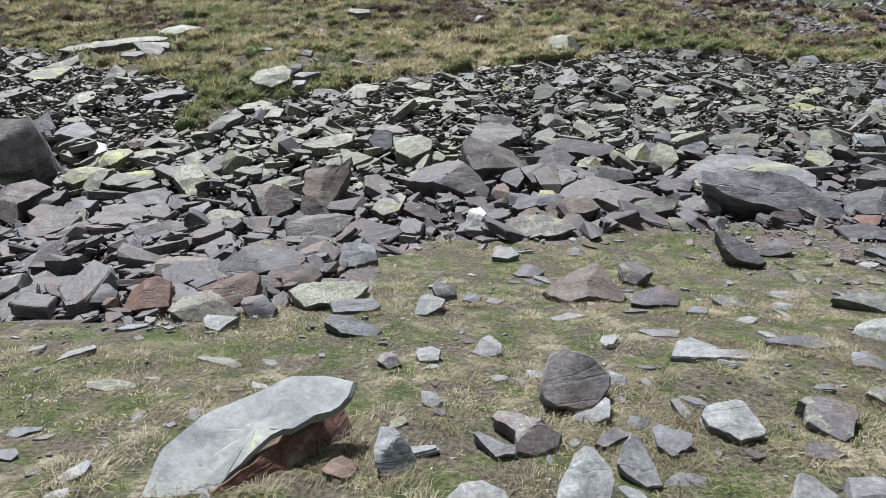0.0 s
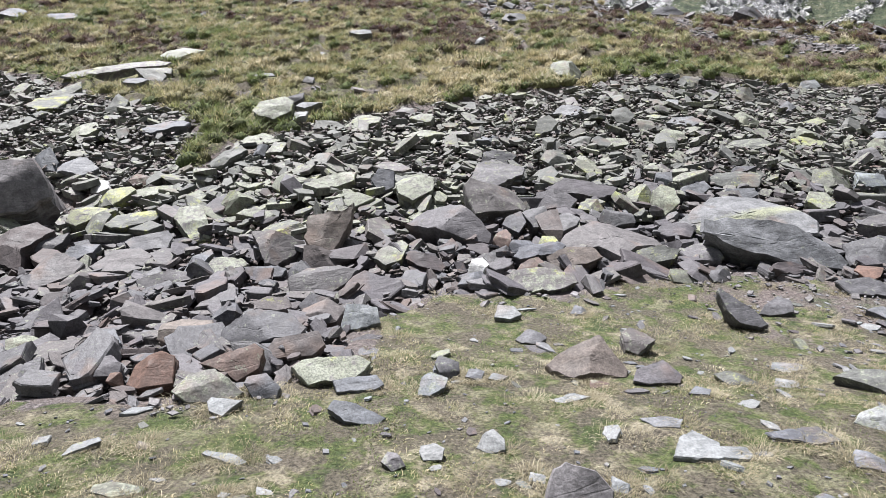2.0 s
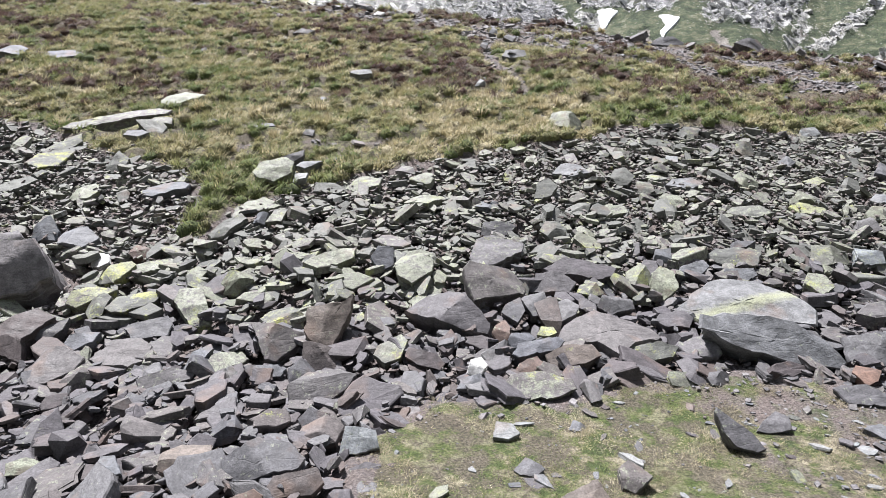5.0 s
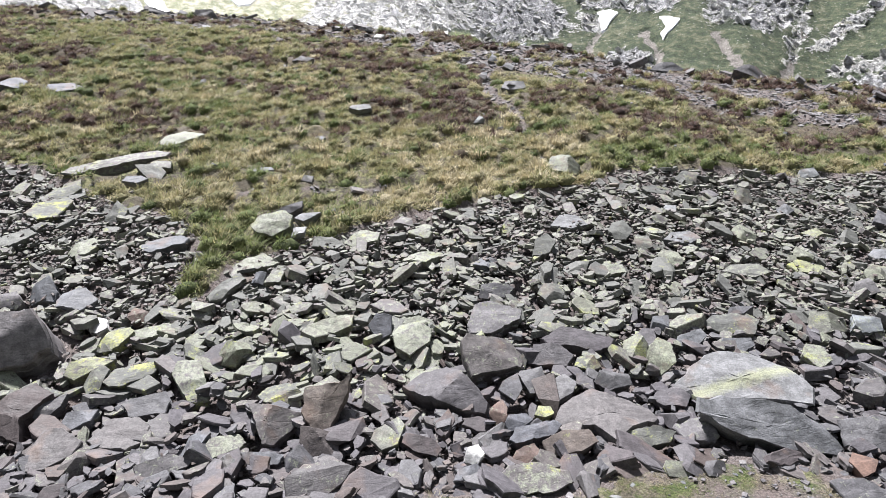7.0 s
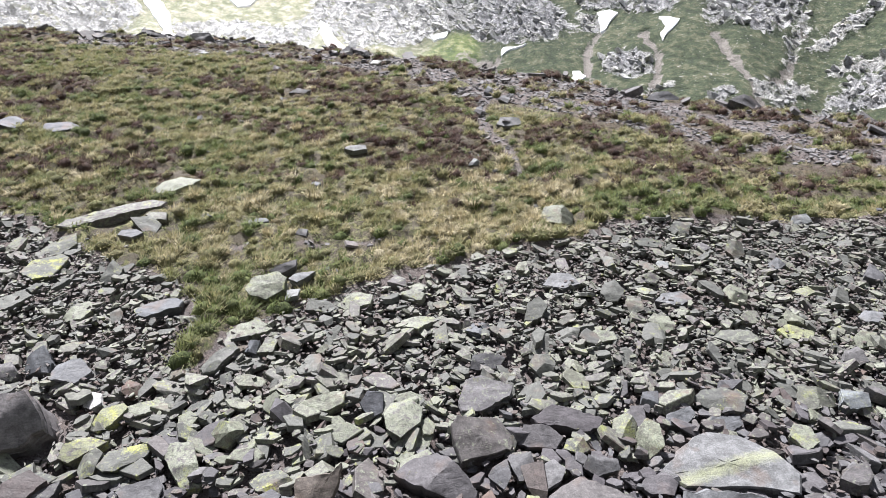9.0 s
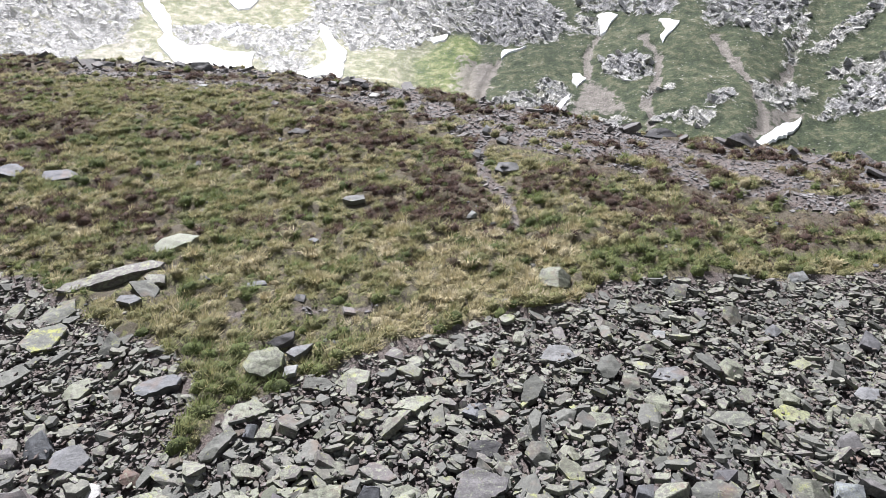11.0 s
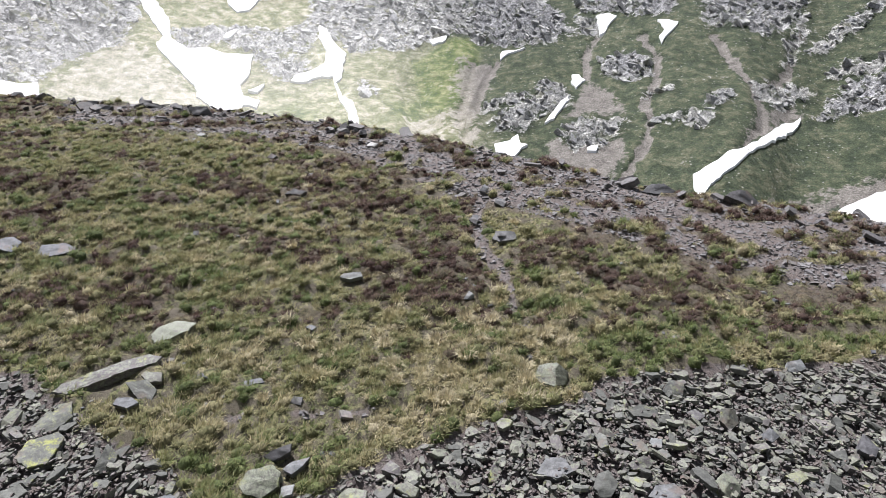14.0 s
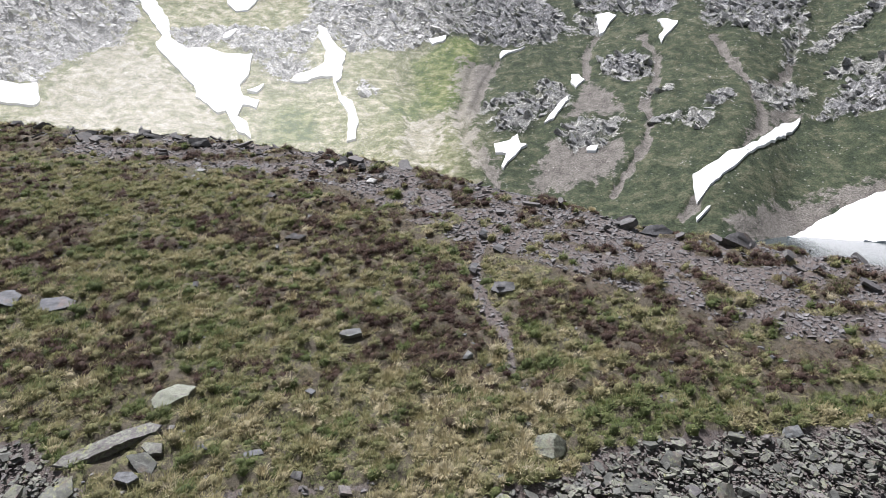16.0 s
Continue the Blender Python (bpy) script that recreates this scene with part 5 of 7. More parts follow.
rock("L", "scree", 6.23, 10.83, 0.96, 50, 0.25, [(-0.23, 0.01), (-0.07, 0.22), (0.17, 0.15), (0.20, -0.13), (-0.07, -0.28)])
rock("A", "meadow", -0.24, 2.83, 0.11, 60, 0.12, [(-0.09, 0.00), (-0.07, 0.13), (-0.01, 0.13), (0.08, 0.04), (0.12, -0.05), (0.09, -0.09), (-0.04, -0.12), (-0.08, -0.06)])
rock("R", "meadow", -0.49, 2.79, 0.05, 50, 0.11, [(-0.08, -0.02), (-0.05, 0.04), (0.00, 0.08), (0.09, 0.03), (0.06, -0.04), (0.02, -0.06), (-0.05, -0.04)])
rock("A", "meadow", -0.07, 3.48, 0.08, 40, 0.06, [(-0.05, -0.03), (-0.06, 0.06), (0.03, 0.04), (0.07, -0.02), (0.01, -0.06)])
rock("A", "meadow", -0.11, 4.18, 0.09, 50, 0.10, [(-0.08, -0.00), (-0.07, 0.05), (0.03, 0.07), (0.10, 0.02), (0.08, -0.07), (-0.05, -0.07)])
rock("G", "meadow", -0.36, 4.05, 0.10, 50, 0.10, [(-0.08, -0.01), (-0.04, 0.07), (0.03, 0.05), (0.09, -0.04), (0.00, -0.08)])
rock("A", "meadow", -2.60, 4.38, 0.02, 12, 0.04, [(-0.10, -0.12), (-0.09, 0.01), (0.07, 0.09), (0.11, 0.05), (0.01, -0.05)])
rock("G", "meadow", -2.18, 4.40, 0.00, 15, 0.03, [(-0.05, -0.04), (-0.06, 0.06), (0.03, 0.04), (0.07, -0.06)])
rock("A", "meadow", -1.52, 4.24, 0.01, 10, 0.05, [(-0.21, 0.06), (-0.19, 0.10), (0.03, 0.04), (0.20, -0.06), (0.18, -0.10), (-0.01, -0.05)])
rock("L", "meadow", -2.12, 3.88, -0.01, 12, 0.03, [(-0.16, -0.03), (-0.17, 0.04), (-0.03, 0.06), (0.18, 0.02), (0.17, -0.03), (0.01, -0.08)])
rock("D", "meadow", -1.41, 3.44, 0.01, 12, 0.02, [(-0.04, -0.05), (-0.06, 0.05), (0.01, 0.06), (0.05, 0.01), (0.05, -0.07)])
rock("G", "meadow", -2.29, 3.26, -0.01, 10, 0.03, [(-0.08, -0.04), (-0.08, 0.03), (0.08, 0.05), (0.08, 0.01), (0.00, -0.06)])
rock("G", "meadow", -2.17, 2.95, 0.03, 15, 0.03, [(-0.04, -0.03), (-0.08, 0.03), (0.02, 0.04), (0.06, 0.00), (0.05, -0.05)])
rock("A", "meadow", -1.75, 2.77, 0.03, 20, 0.04, [(-0.06, -0.07), (-0.07, -0.02), (0.03, 0.09), (0.07, 0.06), (0.06, 0.00), (-0.03, -0.07)])
rock("A", "meadow", -1.73, 2.62, 0.02, 15, 0.03, [(-0.06, -0.02), (-0.06, 0.01), (0.03, 0.04), (0.05, 0.00), (0.04, -0.03)])
rock("A", "meadow", -1.15, 3.82, 0.01, 20, 0.03, [(-0.05, -0.03), (-0.06, 0.04), (0.04, 0.01), (0.07, -0.03)])
rock("A", "meadow", -1.40, 3.78, 0.01, 20, 0.02, [(-0.04, -0.01), (-0.02, 0.03), (0.04, 0.01), (0.02, -0.03)])
rock("Q", "meadow", 0.76, 3.53, 0.19, 70, 0.39, [(-0.20, -0.06), (-0.16, 0.07), (-0.13, 0.13), (-0.06, 0.17), (-0.01, 0.15), (0.12, 0.12), (0.16, 0.08), (0.22, 0.01), (0.21, -0.05), (0.13, -0.15), (0.02, -0.19), (-0.12, -0.18), (-0.18, -0.14)])
rock("A", "meadow", 0.84, 3.36, 0.07, 40, 0.12, [(-0.14, -0.03), (-0.10, -0.01), (0.03, 0.02), (0.09, 0.10), (0.11, 0.07), (0.08, -0.06), (-0.08, -0.10)])
rock("A", "meadow", 0.59, 3.94, 0.04, 40, 0.05, [(-0.06, -0.01), (-0.04, 0.05), (0.06, 0.01), (0.04, -0.05)])
rock("A", "meadow", 1.09, 3.80, 0.06, 40, 0.06, [(-0.06, -0.04), (-0.04, 0.08), (0.06, 0.01), (0.04, -0.05)])
rock("A", "meadow", 0.32, 4.33, 0.08, 45, 0.10, [(-0.11, -0.03), (-0.06, 0.06), (0.02, 0.11), (0.09, 0.02), (0.09, -0.07), (-0.03, -0.09)])
rock("G", "meadow", 0.42, 3.07, 0.11, 45, 0.21, [(-0.16, 0.12), (-0.12, 0.16), (-0.04, 0.12), (0.19, -0.03), (0.17, -0.09), (0.05, -0.15), (-0.05, -0.14), (-0.05, -0.02)])
rock("G", "meadow", 0.27, 2.98, 0.07, 40, 0.09, [(-0.12, 0.07), (-0.09, 0.08), (0.03, 0.00), (0.10, -0.01), (0.09, -0.06), (-0.01, -0.08)])
rock("A", "meadow", 0.16, 2.58, 0.04, 40, 0.08, [(-0.15, -0.01), (-0.08, 0.06), (0.02, 0.07), (0.12, 0.02), (0.13, -0.02), (0.11, -0.07), (-0.15, -0.07)])
rock("B", "meadow", 0.64, 2.57, 0.13, 58, 0.17, [(-0.18, -0.18), (-0.13, -0.02), (-0.05, 0.11), (0.01, 0.16), (0.05, 0.15), (0.11, 0.05), (0.11, -0.02), (0.07, -0.11), (0.01, -0.18)])
rock("D", "meadow", 0.87, 3.09, 0.04, 50, 0.10, [(-0.09, -0.04), (-0.05, 0.02), (0.05, 0.08), (0.13, 0.04), (0.01, -0.03), (-0.05, -0.06)])
rock("A", "meadow", 0.92, 2.79, 0.09, 60, 0.11, [(-0.09, -0.01), (-0.06, 0.07), (-0.01, 0.13), (0.03, 0.12), (0.08, -0.01), (0.10, -0.12), (0.02, -0.13), (-0.06, -0.06)])
rock("G", "meadow", 1.08, 3.29, 0.03, 50, 0.07, [(-0.07, -0.00), (-0.04, 0.05), (0.08, 0.02), (0.05, -0.02), (-0.01, -0.05)])
rock("G", "meadow", 1.17, 3.06, 0.06, 35, 0.06, [(-0.08, -0.04), (-0.07, 0.09), (-0.03, 0.11), (0.11, 0.01), (0.09, -0.06), (-0.02, -0.12)])
rock("D", "meadow", 1.14, 2.75, 0.00, 30, 0.05, [(-0.12, -0.05), (-0.09, 0.01), (-0.02, 0.05), (0.11, 0.03), (0.10, -0.01), (0.02, -0.05)])
rock("B", "meadow", 1.55, 3.19, 0.11, 50, 0.17, [(-0.15, 0.04), (-0.11, 0.09), (0.06, 0.12), (0.09, 0.11), (0.14, -0.08), (0.12, -0.11), (-0.02, -0.15), (-0.14, -0.04)])
rock("G", "meadow", 2.10, 3.25, 0.08, 32, 0.16, [(-0.14, 0.10), (-0.01, 0.14), (0.13, 0.12), (0.19, 0.04), (0.11, -0.05), (0.06, -0.13), (-0.00, -0.16), (-0.09, -0.09), (-0.14, -0.03), (-0.11, 0.07)])
rock("D", "meadow", 1.90, 2.97, 0.03, 40, 0.06, [(-0.10, -0.01), (-0.05, 0.06), (0.06, 0.04), (0.13, -0.01), (0.03, -0.05), (-0.06, -0.04)])
rock("A", "meadow", 1.65, 2.59, 0.04, 50, 0.09, [(-0.11, -0.02), (-0.04, 0.09), (0.02, 0.08), (0.12, -0.00), (0.11, -0.07), (-0.11, -0.07)])
rock("G", "meadow", 1.93, 2.57, 0.05, 50, 0.14, [(-0.14, -0.04), (-0.08, 0.10), (0.07, 0.10), (0.16, 0.02), (0.12, -0.09), (-0.14, -0.09)])
rock("A", "meadow", 1.35, 3.40, 0.05, 30, 0.04, [(-0.05, 0.07), (-0.00, 0.08), (0.06, -0.06), (0.02, -0.08), (-0.02, -0.03)])
rock("A", "meadow", 1.86, 4.24, 0.08, 9, 0.07, [(-0.33, -0.11), (-0.21, 0.12), (-0.08, 0.23), (0.06, 0.07), (0.05, -0.02), (0.24, 0.03), (0.25, -0.06), (0.18, -0.14), (-0.17, -0.15)])
rock("G", "meadow", 2.55, 4.44, 0.07, 9, 0.06, [(-0.25, 0.01), (-0.12, 0.04), (0.21, 0.14), (0.30, -0.04), (0.08, -0.11), (-0.21, -0.06)])
rock("G", "meadow", 1.66, 4.68, 0.06, 9, 0.04, [(-0.18, 0.05), (0.04, 0.08), (0.15, 0.03), (0.09, -0.09), (-0.10, -0.08)])
rock("G", "meadow", 2.87, 4.13, 0.06, 15, 0.08, [(-0.07, 0.08), (-0.03, 0.12), (0.14, -0.01), (0.08, -0.14), (-0.13, -0.06)])
rock("L", "meadow", 2.58, 3.55, 0.07, 45, 0.07, [(-0.09, 0.01), (-0.03, 0.06), (0.06, 0.05), (0.06, -0.05), (-0.02, -0.07)])
rock("R", "meadow", 1.23, 3.53, 0.03, 30, 0.03, [(-0.03, -0.00), (-0.00, 0.03), (0.04, -0.00), (-0.01, -0.02)])
rock("D", "meadow", 3.27, 7.04, 0.22, 65, 0.16, [(-0.20, 0.23), (-0.17, 0.28), (-0.02, 0.14), (0.18, -0.04), (0.26, -0.20), (0.16, -0.24), (-0.06, -0.18), (-0.15, -0.04)])
rock("D", "meadow", 3.86, 7.39, 0.14, 55, 0.17, [(-0.23, -0.09), (-0.13, 0.03), (0.08, 0.17), (0.19, 0.08), (0.16, -0.09), (-0.07, -0.12)])
rock("U", "meadow", 1.29, 5.68, 0.14, 45, 0.33, [(-0.37, 0.02), (-0.24, 0.12), (0.15, 0.29), (0.24, 0.14), (0.37, -0.06), (0.34, -0.14), (-0.01, -0.16), (-0.16, -0.18), (-0.33, -0.06)])
rock("P", "meadow", 1.89, 6.25, 0.17, 50, 0.21, [(-0.14, 0.06), (-0.01, 0.18), (0.10, 0.10), (0.20, -0.02), (-0.02, -0.20), (-0.13, -0.14)])
rock("P", "meadow", 1.87, 5.50, 0.09, 45, 0.17, [(-0.24, -0.07), (-0.17, 0.07), (0.09, 0.18), (0.23, -0.01), (0.18, -0.09), (-0.10, -0.11)])
rock("L", "meadow", 2.59, 5.53, 0.05, 30, 0.09, [(-0.19, 0.07), (-0.06, 0.10), (0.19, -0.02), (0.17, -0.09), (-0.11, -0.07)])
rock("G", "meadow", 2.14, 5.21, 0.07, 40, 0.07, [(-0.11, -0.02), (-0.02, 0.07), (0.08, 0.00), (0.05, -0.06)])
rock("L", "meadow", 3.68, 5.41, 0.12, 35, 0.20, [(-0.28, 0.04), (-0.06, 0.15), (0.17, 0.11), (0.23, -0.04), (0.04, -0.19), (-0.09, -0.08)])
rock("B", "meadow", 3.30, 4.69, 0.10, 45, 0.15, [(-0.19, -0.02), (-0.11, 0.06), (0.07, 0.12), (0.17, 0.08), (0.09, -0.12), (-0.03, -0.14)])
rock("A", "meadow", 3.22, 5.87, 0.02, 15, 0.06, [(-0.18, -0.03), (-0.11, 0.09), (0.14, 0.07), (0.19, -0.03), (-0.04, -0.10)])
rock("A", "meadow", 3.02, 5.48, 0.03, 15, 0.06, [(-0.15, -0.05), (-0.07, 0.09), (0.10, 0.07), (0.13, -0.03), (-0.01, -0.08)])
rock("G", "meadow", 1.58, 7.40, 0.09, 45, 0.10, [(-0.13, -0.05), (-0.05, 0.10), (0.13, 0.01), (0.05, -0.07)])
rock("D", "meadow", 0.87, 6.49, 0.08, 40, 0.14, [(-0.15, 0.00), (-0.01, 0.15), (0.18, 0.00), (0.07, -0.10), (-0.09, -0.07)])
rock("A", "meadow", 0.71, 7.24, 0.11, 35, 0.13, [(-0.16, -0.10), (-0.10, 0.14), (0.08, 0.11), (0.16, -0.04), (0.02, -0.13)])
rock("D", "meadow", 0.01, 5.56, 0.14, 65, 0.13, [(-0.11, 0.03), (-0.07, 0.13), (0.11, 0.06), (0.11, -0.10), (-0.05, -0.14)])
rock("G", "meadow", 0.26, 5.55, 0.08, 40, 0.09, [(-0.09, -0.06), (-0.05, 0.08), (0.09, 0.06), (0.05, -0.08)])
rock("A", "meadow", 0.46, 5.55, 0.05, 35, 0.05, [(-0.09, -0.03), (-0.04, 0.06), (0.10, 0.01), (0.03, -0.05)])
rock("R", "meadow", 1.33, 5.39, 0.05, 35, 0.06, [(-0.09, -0.04), (-0.07, 0.06), (0.09, 0.02), (0.08, -0.04)])
rock("A", "meadow", 0.97, 5.13, 0.03, 10, 0.04, [(-0.20, -0.06), (-0.11, -0.00), (0.10, 0.09), (0.24, 0.03), (-0.02, -0.06)])
rock("G", "meadow", 5.03, 7.27, 0.13, 35, 0.11, [(-0.20, 0.02), (0.06, 0.11), (0.17, -0.01), (-0.02, -0.13)])
rock("R", "scree", -2.61, 5.49, 0.15, 55, 0.29, [(-0.22, -0.11), (-0.18, 0.07), (0.05, 0.17), (0.17, 0.14), (0.22, -0.11), (-0.03, -0.19)])
rock("L", "scree", -2.01, 5.20, 0.11, 48, 0.22, [(-0.28, -0.05), (-0.20, 0.12), (0.03, 0.17), (0.31, -0.02), (0.24, -0.09), (-0.11, -0.15)])
rock("R", "scree", -1.90, 5.69, 0.14, 55, 0.24, [(-0.35, -0.02), (-0.15, 0.07), (0.13, 0.17), (0.23, 0.11), (0.21, -0.06), (0.03, -0.18), (-0.09, -0.10)])
rock("U", "scree", -2.72, 6.57, 0.14, 48, 0.27, [(-0.24, -0.14), (-0.24, 0.05), (-0.10, 0.17), (0.21, 0.19), (0.26, 0.03), (0.17, -0.14), (-0.07, -0.19)])
rock("P", "scree", -1.85, 6.45, 0.19, 45, 0.35, [(-0.44, -0.25), (-0.45, 0.03), (-0.11, 0.24), (0.23, 0.20), (0.43, 0.03), (0.38, -0.08), (-0.04, -0.20)])
rock("P", "scree", -1.46, 6.09, 0.14, 55, 0.20, [(-0.29, -0.05), (-0.22, 0.08), (0.20, 0.16), (0.29, 0.02), (0.18, -0.09), (-0.16, -0.13)])
rock("L", "scree", -1.02, 5.56, 0.13, 48, 0.22, [(-0.36, -0.00), (-0.28, 0.07), (0.22, 0.13), (0.36, 0.06), (0.23, -0.10), (-0.18, -0.18)])
rock("G", "meadow", -0.73, 5.36, 0.06, 45, 0.13, [(-0.25, 0.03), (0.12, 0.12), (0.20, -0.00), (0.13, -0.06), (-0.20, -0.10)])
rock("G", "meadow", -0.71, 4.76, 0.10, 50, 0.16, [(-0.22, 0.04), (-0.18, 0.12), (0.01, 0.07), (0.25, -0.04), (0.20, -0.11), (-0.07, -0.09)])
rock("G", "scree", -1.56, 5.25, 0.09, 55, 0.18, [(-0.15, 0.02), (-0.14, 0.08), (0.02, 0.11), (0.17, -0.02), (0.15, -0.10), (-0.05, -0.11)])
rock("A", "meadow", -1.83, 4.96, 0.06, 40, 0.11, [(-0.10, 0.03), (-0.08, 0.08), (0.19, 0.05), (0.06, -0.11), (-0.06, -0.06)])
rock("G", "scree", -3.73, 5.57, 0.07, 60, 0.13, [(-0.10, -0.06), (-0.07, 0.09), (0.04, 0.16), (0.12, -0.09), (0.00, -0.11)])
rock("P", "scree", -3.21, 5.74, 0.06, 50, 0.17, [(-0.20, -0.08), (-0.22, 0.06), (0.06, 0.14), (0.21, 0.04), (0.21, -0.06), (-0.06, -0.11)])
rock("R", "scree", -2.95, 5.53, 0.05, 55, 0.10, [(-0.06, -0.04), (-0.06, 0.05), (0.04, 0.05), (0.08, -0.06)])
rock("P", "scree", -1.41, 7.15, 0.18, 50, 0.27, [(-0.27, -0.07), (-0.22, 0.06), (0.04, 0.21), (0.26, 0.09), (0.20, -0.14), (-0.02, -0.17)])
rock("A", "scree", -0.93, 6.88, 0.17, 55, 0.21, [(-0.22, -0.11), (-0.17, 0.17), (0.18, 0.12), (0.23, -0.06), (-0.02, -0.13)])
rock("A", "meadow", -0.12, 5.27, 0.11, 45, 0.13, [(-0.12, -0.11), (-0.09, 0.06), (-0.01, 0.13), (0.14, 0.08), (0.11, -0.05), (-0.02, -0.13)])
rock("G", "scree", -3.53, 6.56, 0.05, 40, 0.12, [(-0.12, -0.04), (-0.12, 0.11), (0.02, 0.13), (0.19, -0.09), (0.04, -0.13)])
rock("L", "scree", -4.56, 6.76, -0.07, 45, 0.13, [(-0.14, -0.11), (-0.19, 0.02), (-0.03, 0.11), (0.23, 0.04), (0.12, -0.08)])
rock("L", "hill", -9.02, 18.60, 3.45, 24, 0.34, [(-1.22, -0.74), (-1.08, -0.46), (0.40, 0.58), (0.88, 0.84), (1.27, 0.76), (1.18, 0.52), (0.20, -0.06), (-0.78, -0.82)])
rock("L", "hill", -8.01, 20.56, 4.03, 28, 0.38, [(-0.57, -0.19), (-0.43, 0.16), (0.07, 0.45), (0.67, 0.41), (0.56, -0.02), (0.09, -0.37), (-0.39, -0.49)])
rock("Y", "scree", -9.77, 17.14, 2.93, 32, 0.43, [(-0.52, -0.25), (-0.33, 0.56), (0.27, 0.55), (0.55, 0.00), (0.26, -0.37), (-0.24, -0.56)])
rock("Y", "scree", -9.49, 16.10, 2.60, 32, 0.37, [(-0.49, -0.28), (-0.47, 0.28), (0.16, 0.56), (0.44, 0.33), (0.38, -0.40), (-0.01, -0.56)])
rock("L", "hill", -7.71, 17.92, 3.23, 35, 0.33, [(-0.56, 0.22), (-0.03, 0.35), (0.33, 0.03), (0.27, -0.29), (-0.02, -0.35)])
rock("L", "hill", -7.76, 18.50, 3.40, 35, 0.19, [(-0.32, 0.05), (-0.28, 0.18), (0.27, 0.14), (0.33, -0.16), (0.00, -0.22)])
rock("G", "hill", -8.05, 17.56, 3.06, 30, 0.17, [(-0.34, -0.05), (-0.29, 0.15), (0.11, 0.15), (0.38, -0.05), (0.14, -0.21)])
rock("G", "hill", -4.93, 18.40, 3.27, 25, 0.11, [(-0.39, 0.00), (0.21, 0.15), (0.32, 0.00), (-0.14, -0.17)])
rock("L", "hill", -3.80, 14.88, 2.39, 50, 0.52, [(-0.48, -0.07), (-0.35, 0.24), (0.20, 0.37), (0.44, 0.19), (0.43, -0.11), (0.08, -0.38), (-0.32, -0.29)])
rock("D", "hill", -3.63, 15.82, 2.57, 45, 0.24, [(-0.38, -0.09), (-0.13, 0.05), (0.31, 0.21), (0.29, 0.00), (-0.09, -0.19)])
rock("G", "hill", -3.12, 15.43, 2.47, 40, 0.29, [(-0.30, -0.11), (-0.10, 0.09), (0.28, 0.26), (0.18, -0.01), (-0.06, -0.26)])
rock("A", "hill", -3.19, 14.75, 2.24, 40, 0.15, [(-0.14, -0.18), (-0.14, 0.09), (0.15, 0.16), (0.14, -0.09)])
rock("L", "scree", -2.50, 14.54, 2.06, 40, 0.18, [(-0.38, -0.08), (-0.33, 0.14), (0.14, 0.14), (0.39, -0.04), (0.17, -0.17)])
rock("L", "scree", -0.35, 13.95, 1.91, 40, 0.32, [(-0.43, -0.14), (-0.36, 0.03), (0.37, 0.26), (0.41, 0.11), (0.01, -0.29)])
rock("L", "scree", -7.68, 15.70, 2.51, 55, 0.29, [(-0.25, -0.16), (-0.09, 0.39), (0.23, 0.16), (0.20, -0.16), (-0.09, -0.27)])
rock("G", "hill", -13.84, 24.91, 5.69, 35, 0.48, [(-0.59, -0.37), (-0.71, 0.26), (0.08, 0.40), (0.56, 0.25), (0.65, -0.16), (-0.01, -0.43)])
rock("G", "hill", -15.86, 25.19, 5.83, 35, 0.55, [(-0.47, -0.22), (-0.67, 0.21), (0.09, 0.41), (0.54, 0.10), (0.51, -0.54)])
rock("A", "hill", -2.89, 23.57, 4.97, 45, 0.26, [(-0.39, -0.09), (-0.27, 0.07), (0.32, 0.20), (0.40, -0.01), (-0.05, -0.18)])
rock("D", "crest", -14.87, 42.77, 10.87, 70, 0.55, [(-0.65, 0.02), (-0.59, 0.28), (0.53, 0.27), (0.88, -0.26), (-0.18, -0.34)])
rock("D", "crest", -18.47, 44.57, 11.26, 60, 0.47, [(-0.70, -0.08), (-0.49, 0.28), (0.71, 0.01), (0.48, -0.24)])
rock("D", "crest", -16.24, 40.65, 10.23, 60, 0.28, [(-0.39, -0.10), (-0.24, 0.18), (0.36, 0.09), (0.28, -0.19)])
rock("D", "crest", -21.40, 44.09, 11.12, 60, 0.35, [(-0.74, -0.12), (-0.15, 0.24), (0.59, 0.09), (0.30, -0.22)])
rock("D", "crest", -5.47, 40.23, 9.81, 75, 0.48, [(-0.32, -0.23), (-0.27, 0.10), (0.08, 0.40), (0.31, -0.03), (0.20, -0.28)])
rock("D", "crest", -28.79, 47.17, 12.07, 60, 0.33, [(-0.46, -0.12), (-0.38, 0.21), (0.32, 0.11), (0.52, -0.22)])
rock("D", "crest", -24.48, 44.82, 11.26, 60, 0.19, [(-0.36, -0.13), (-0.27, 0.12), (0.25, 0.12), (0.37, -0.13)])
rock("D", "crest", -8.42, 34.97, 8.49, 60, 0.27, [(-0.33, -0.06), (-0.04, 0.19), (0.28, 0.01), (0.09, -0.16)])
rock("D", "crest", -4.32, 39.70, 9.61, 70, 0.23, [(-0.24, -0.06), (-0.13, 0.11), (0.15, 0.11), (0.22, -0.19)])
rock("D", "crest", -4.83, 40.18, 9.65, 70, 0.20, [(-0.23, -0.05), (-0.00, 0.15), (0.24, -0.10)])
rock("D", "crest", -3.08, 38.37, 9.15, 70, 0.19, [(-0.26, -0.06), (-0.04, 0.15), (0.30, -0.09)])
rock("W", "crest", -3.56, 37.46, 8.96, 50, 0.29, [(-0.33, -0.04), (-0.12, 0.19), (0.33, 0.02), (0.12, -0.18)])
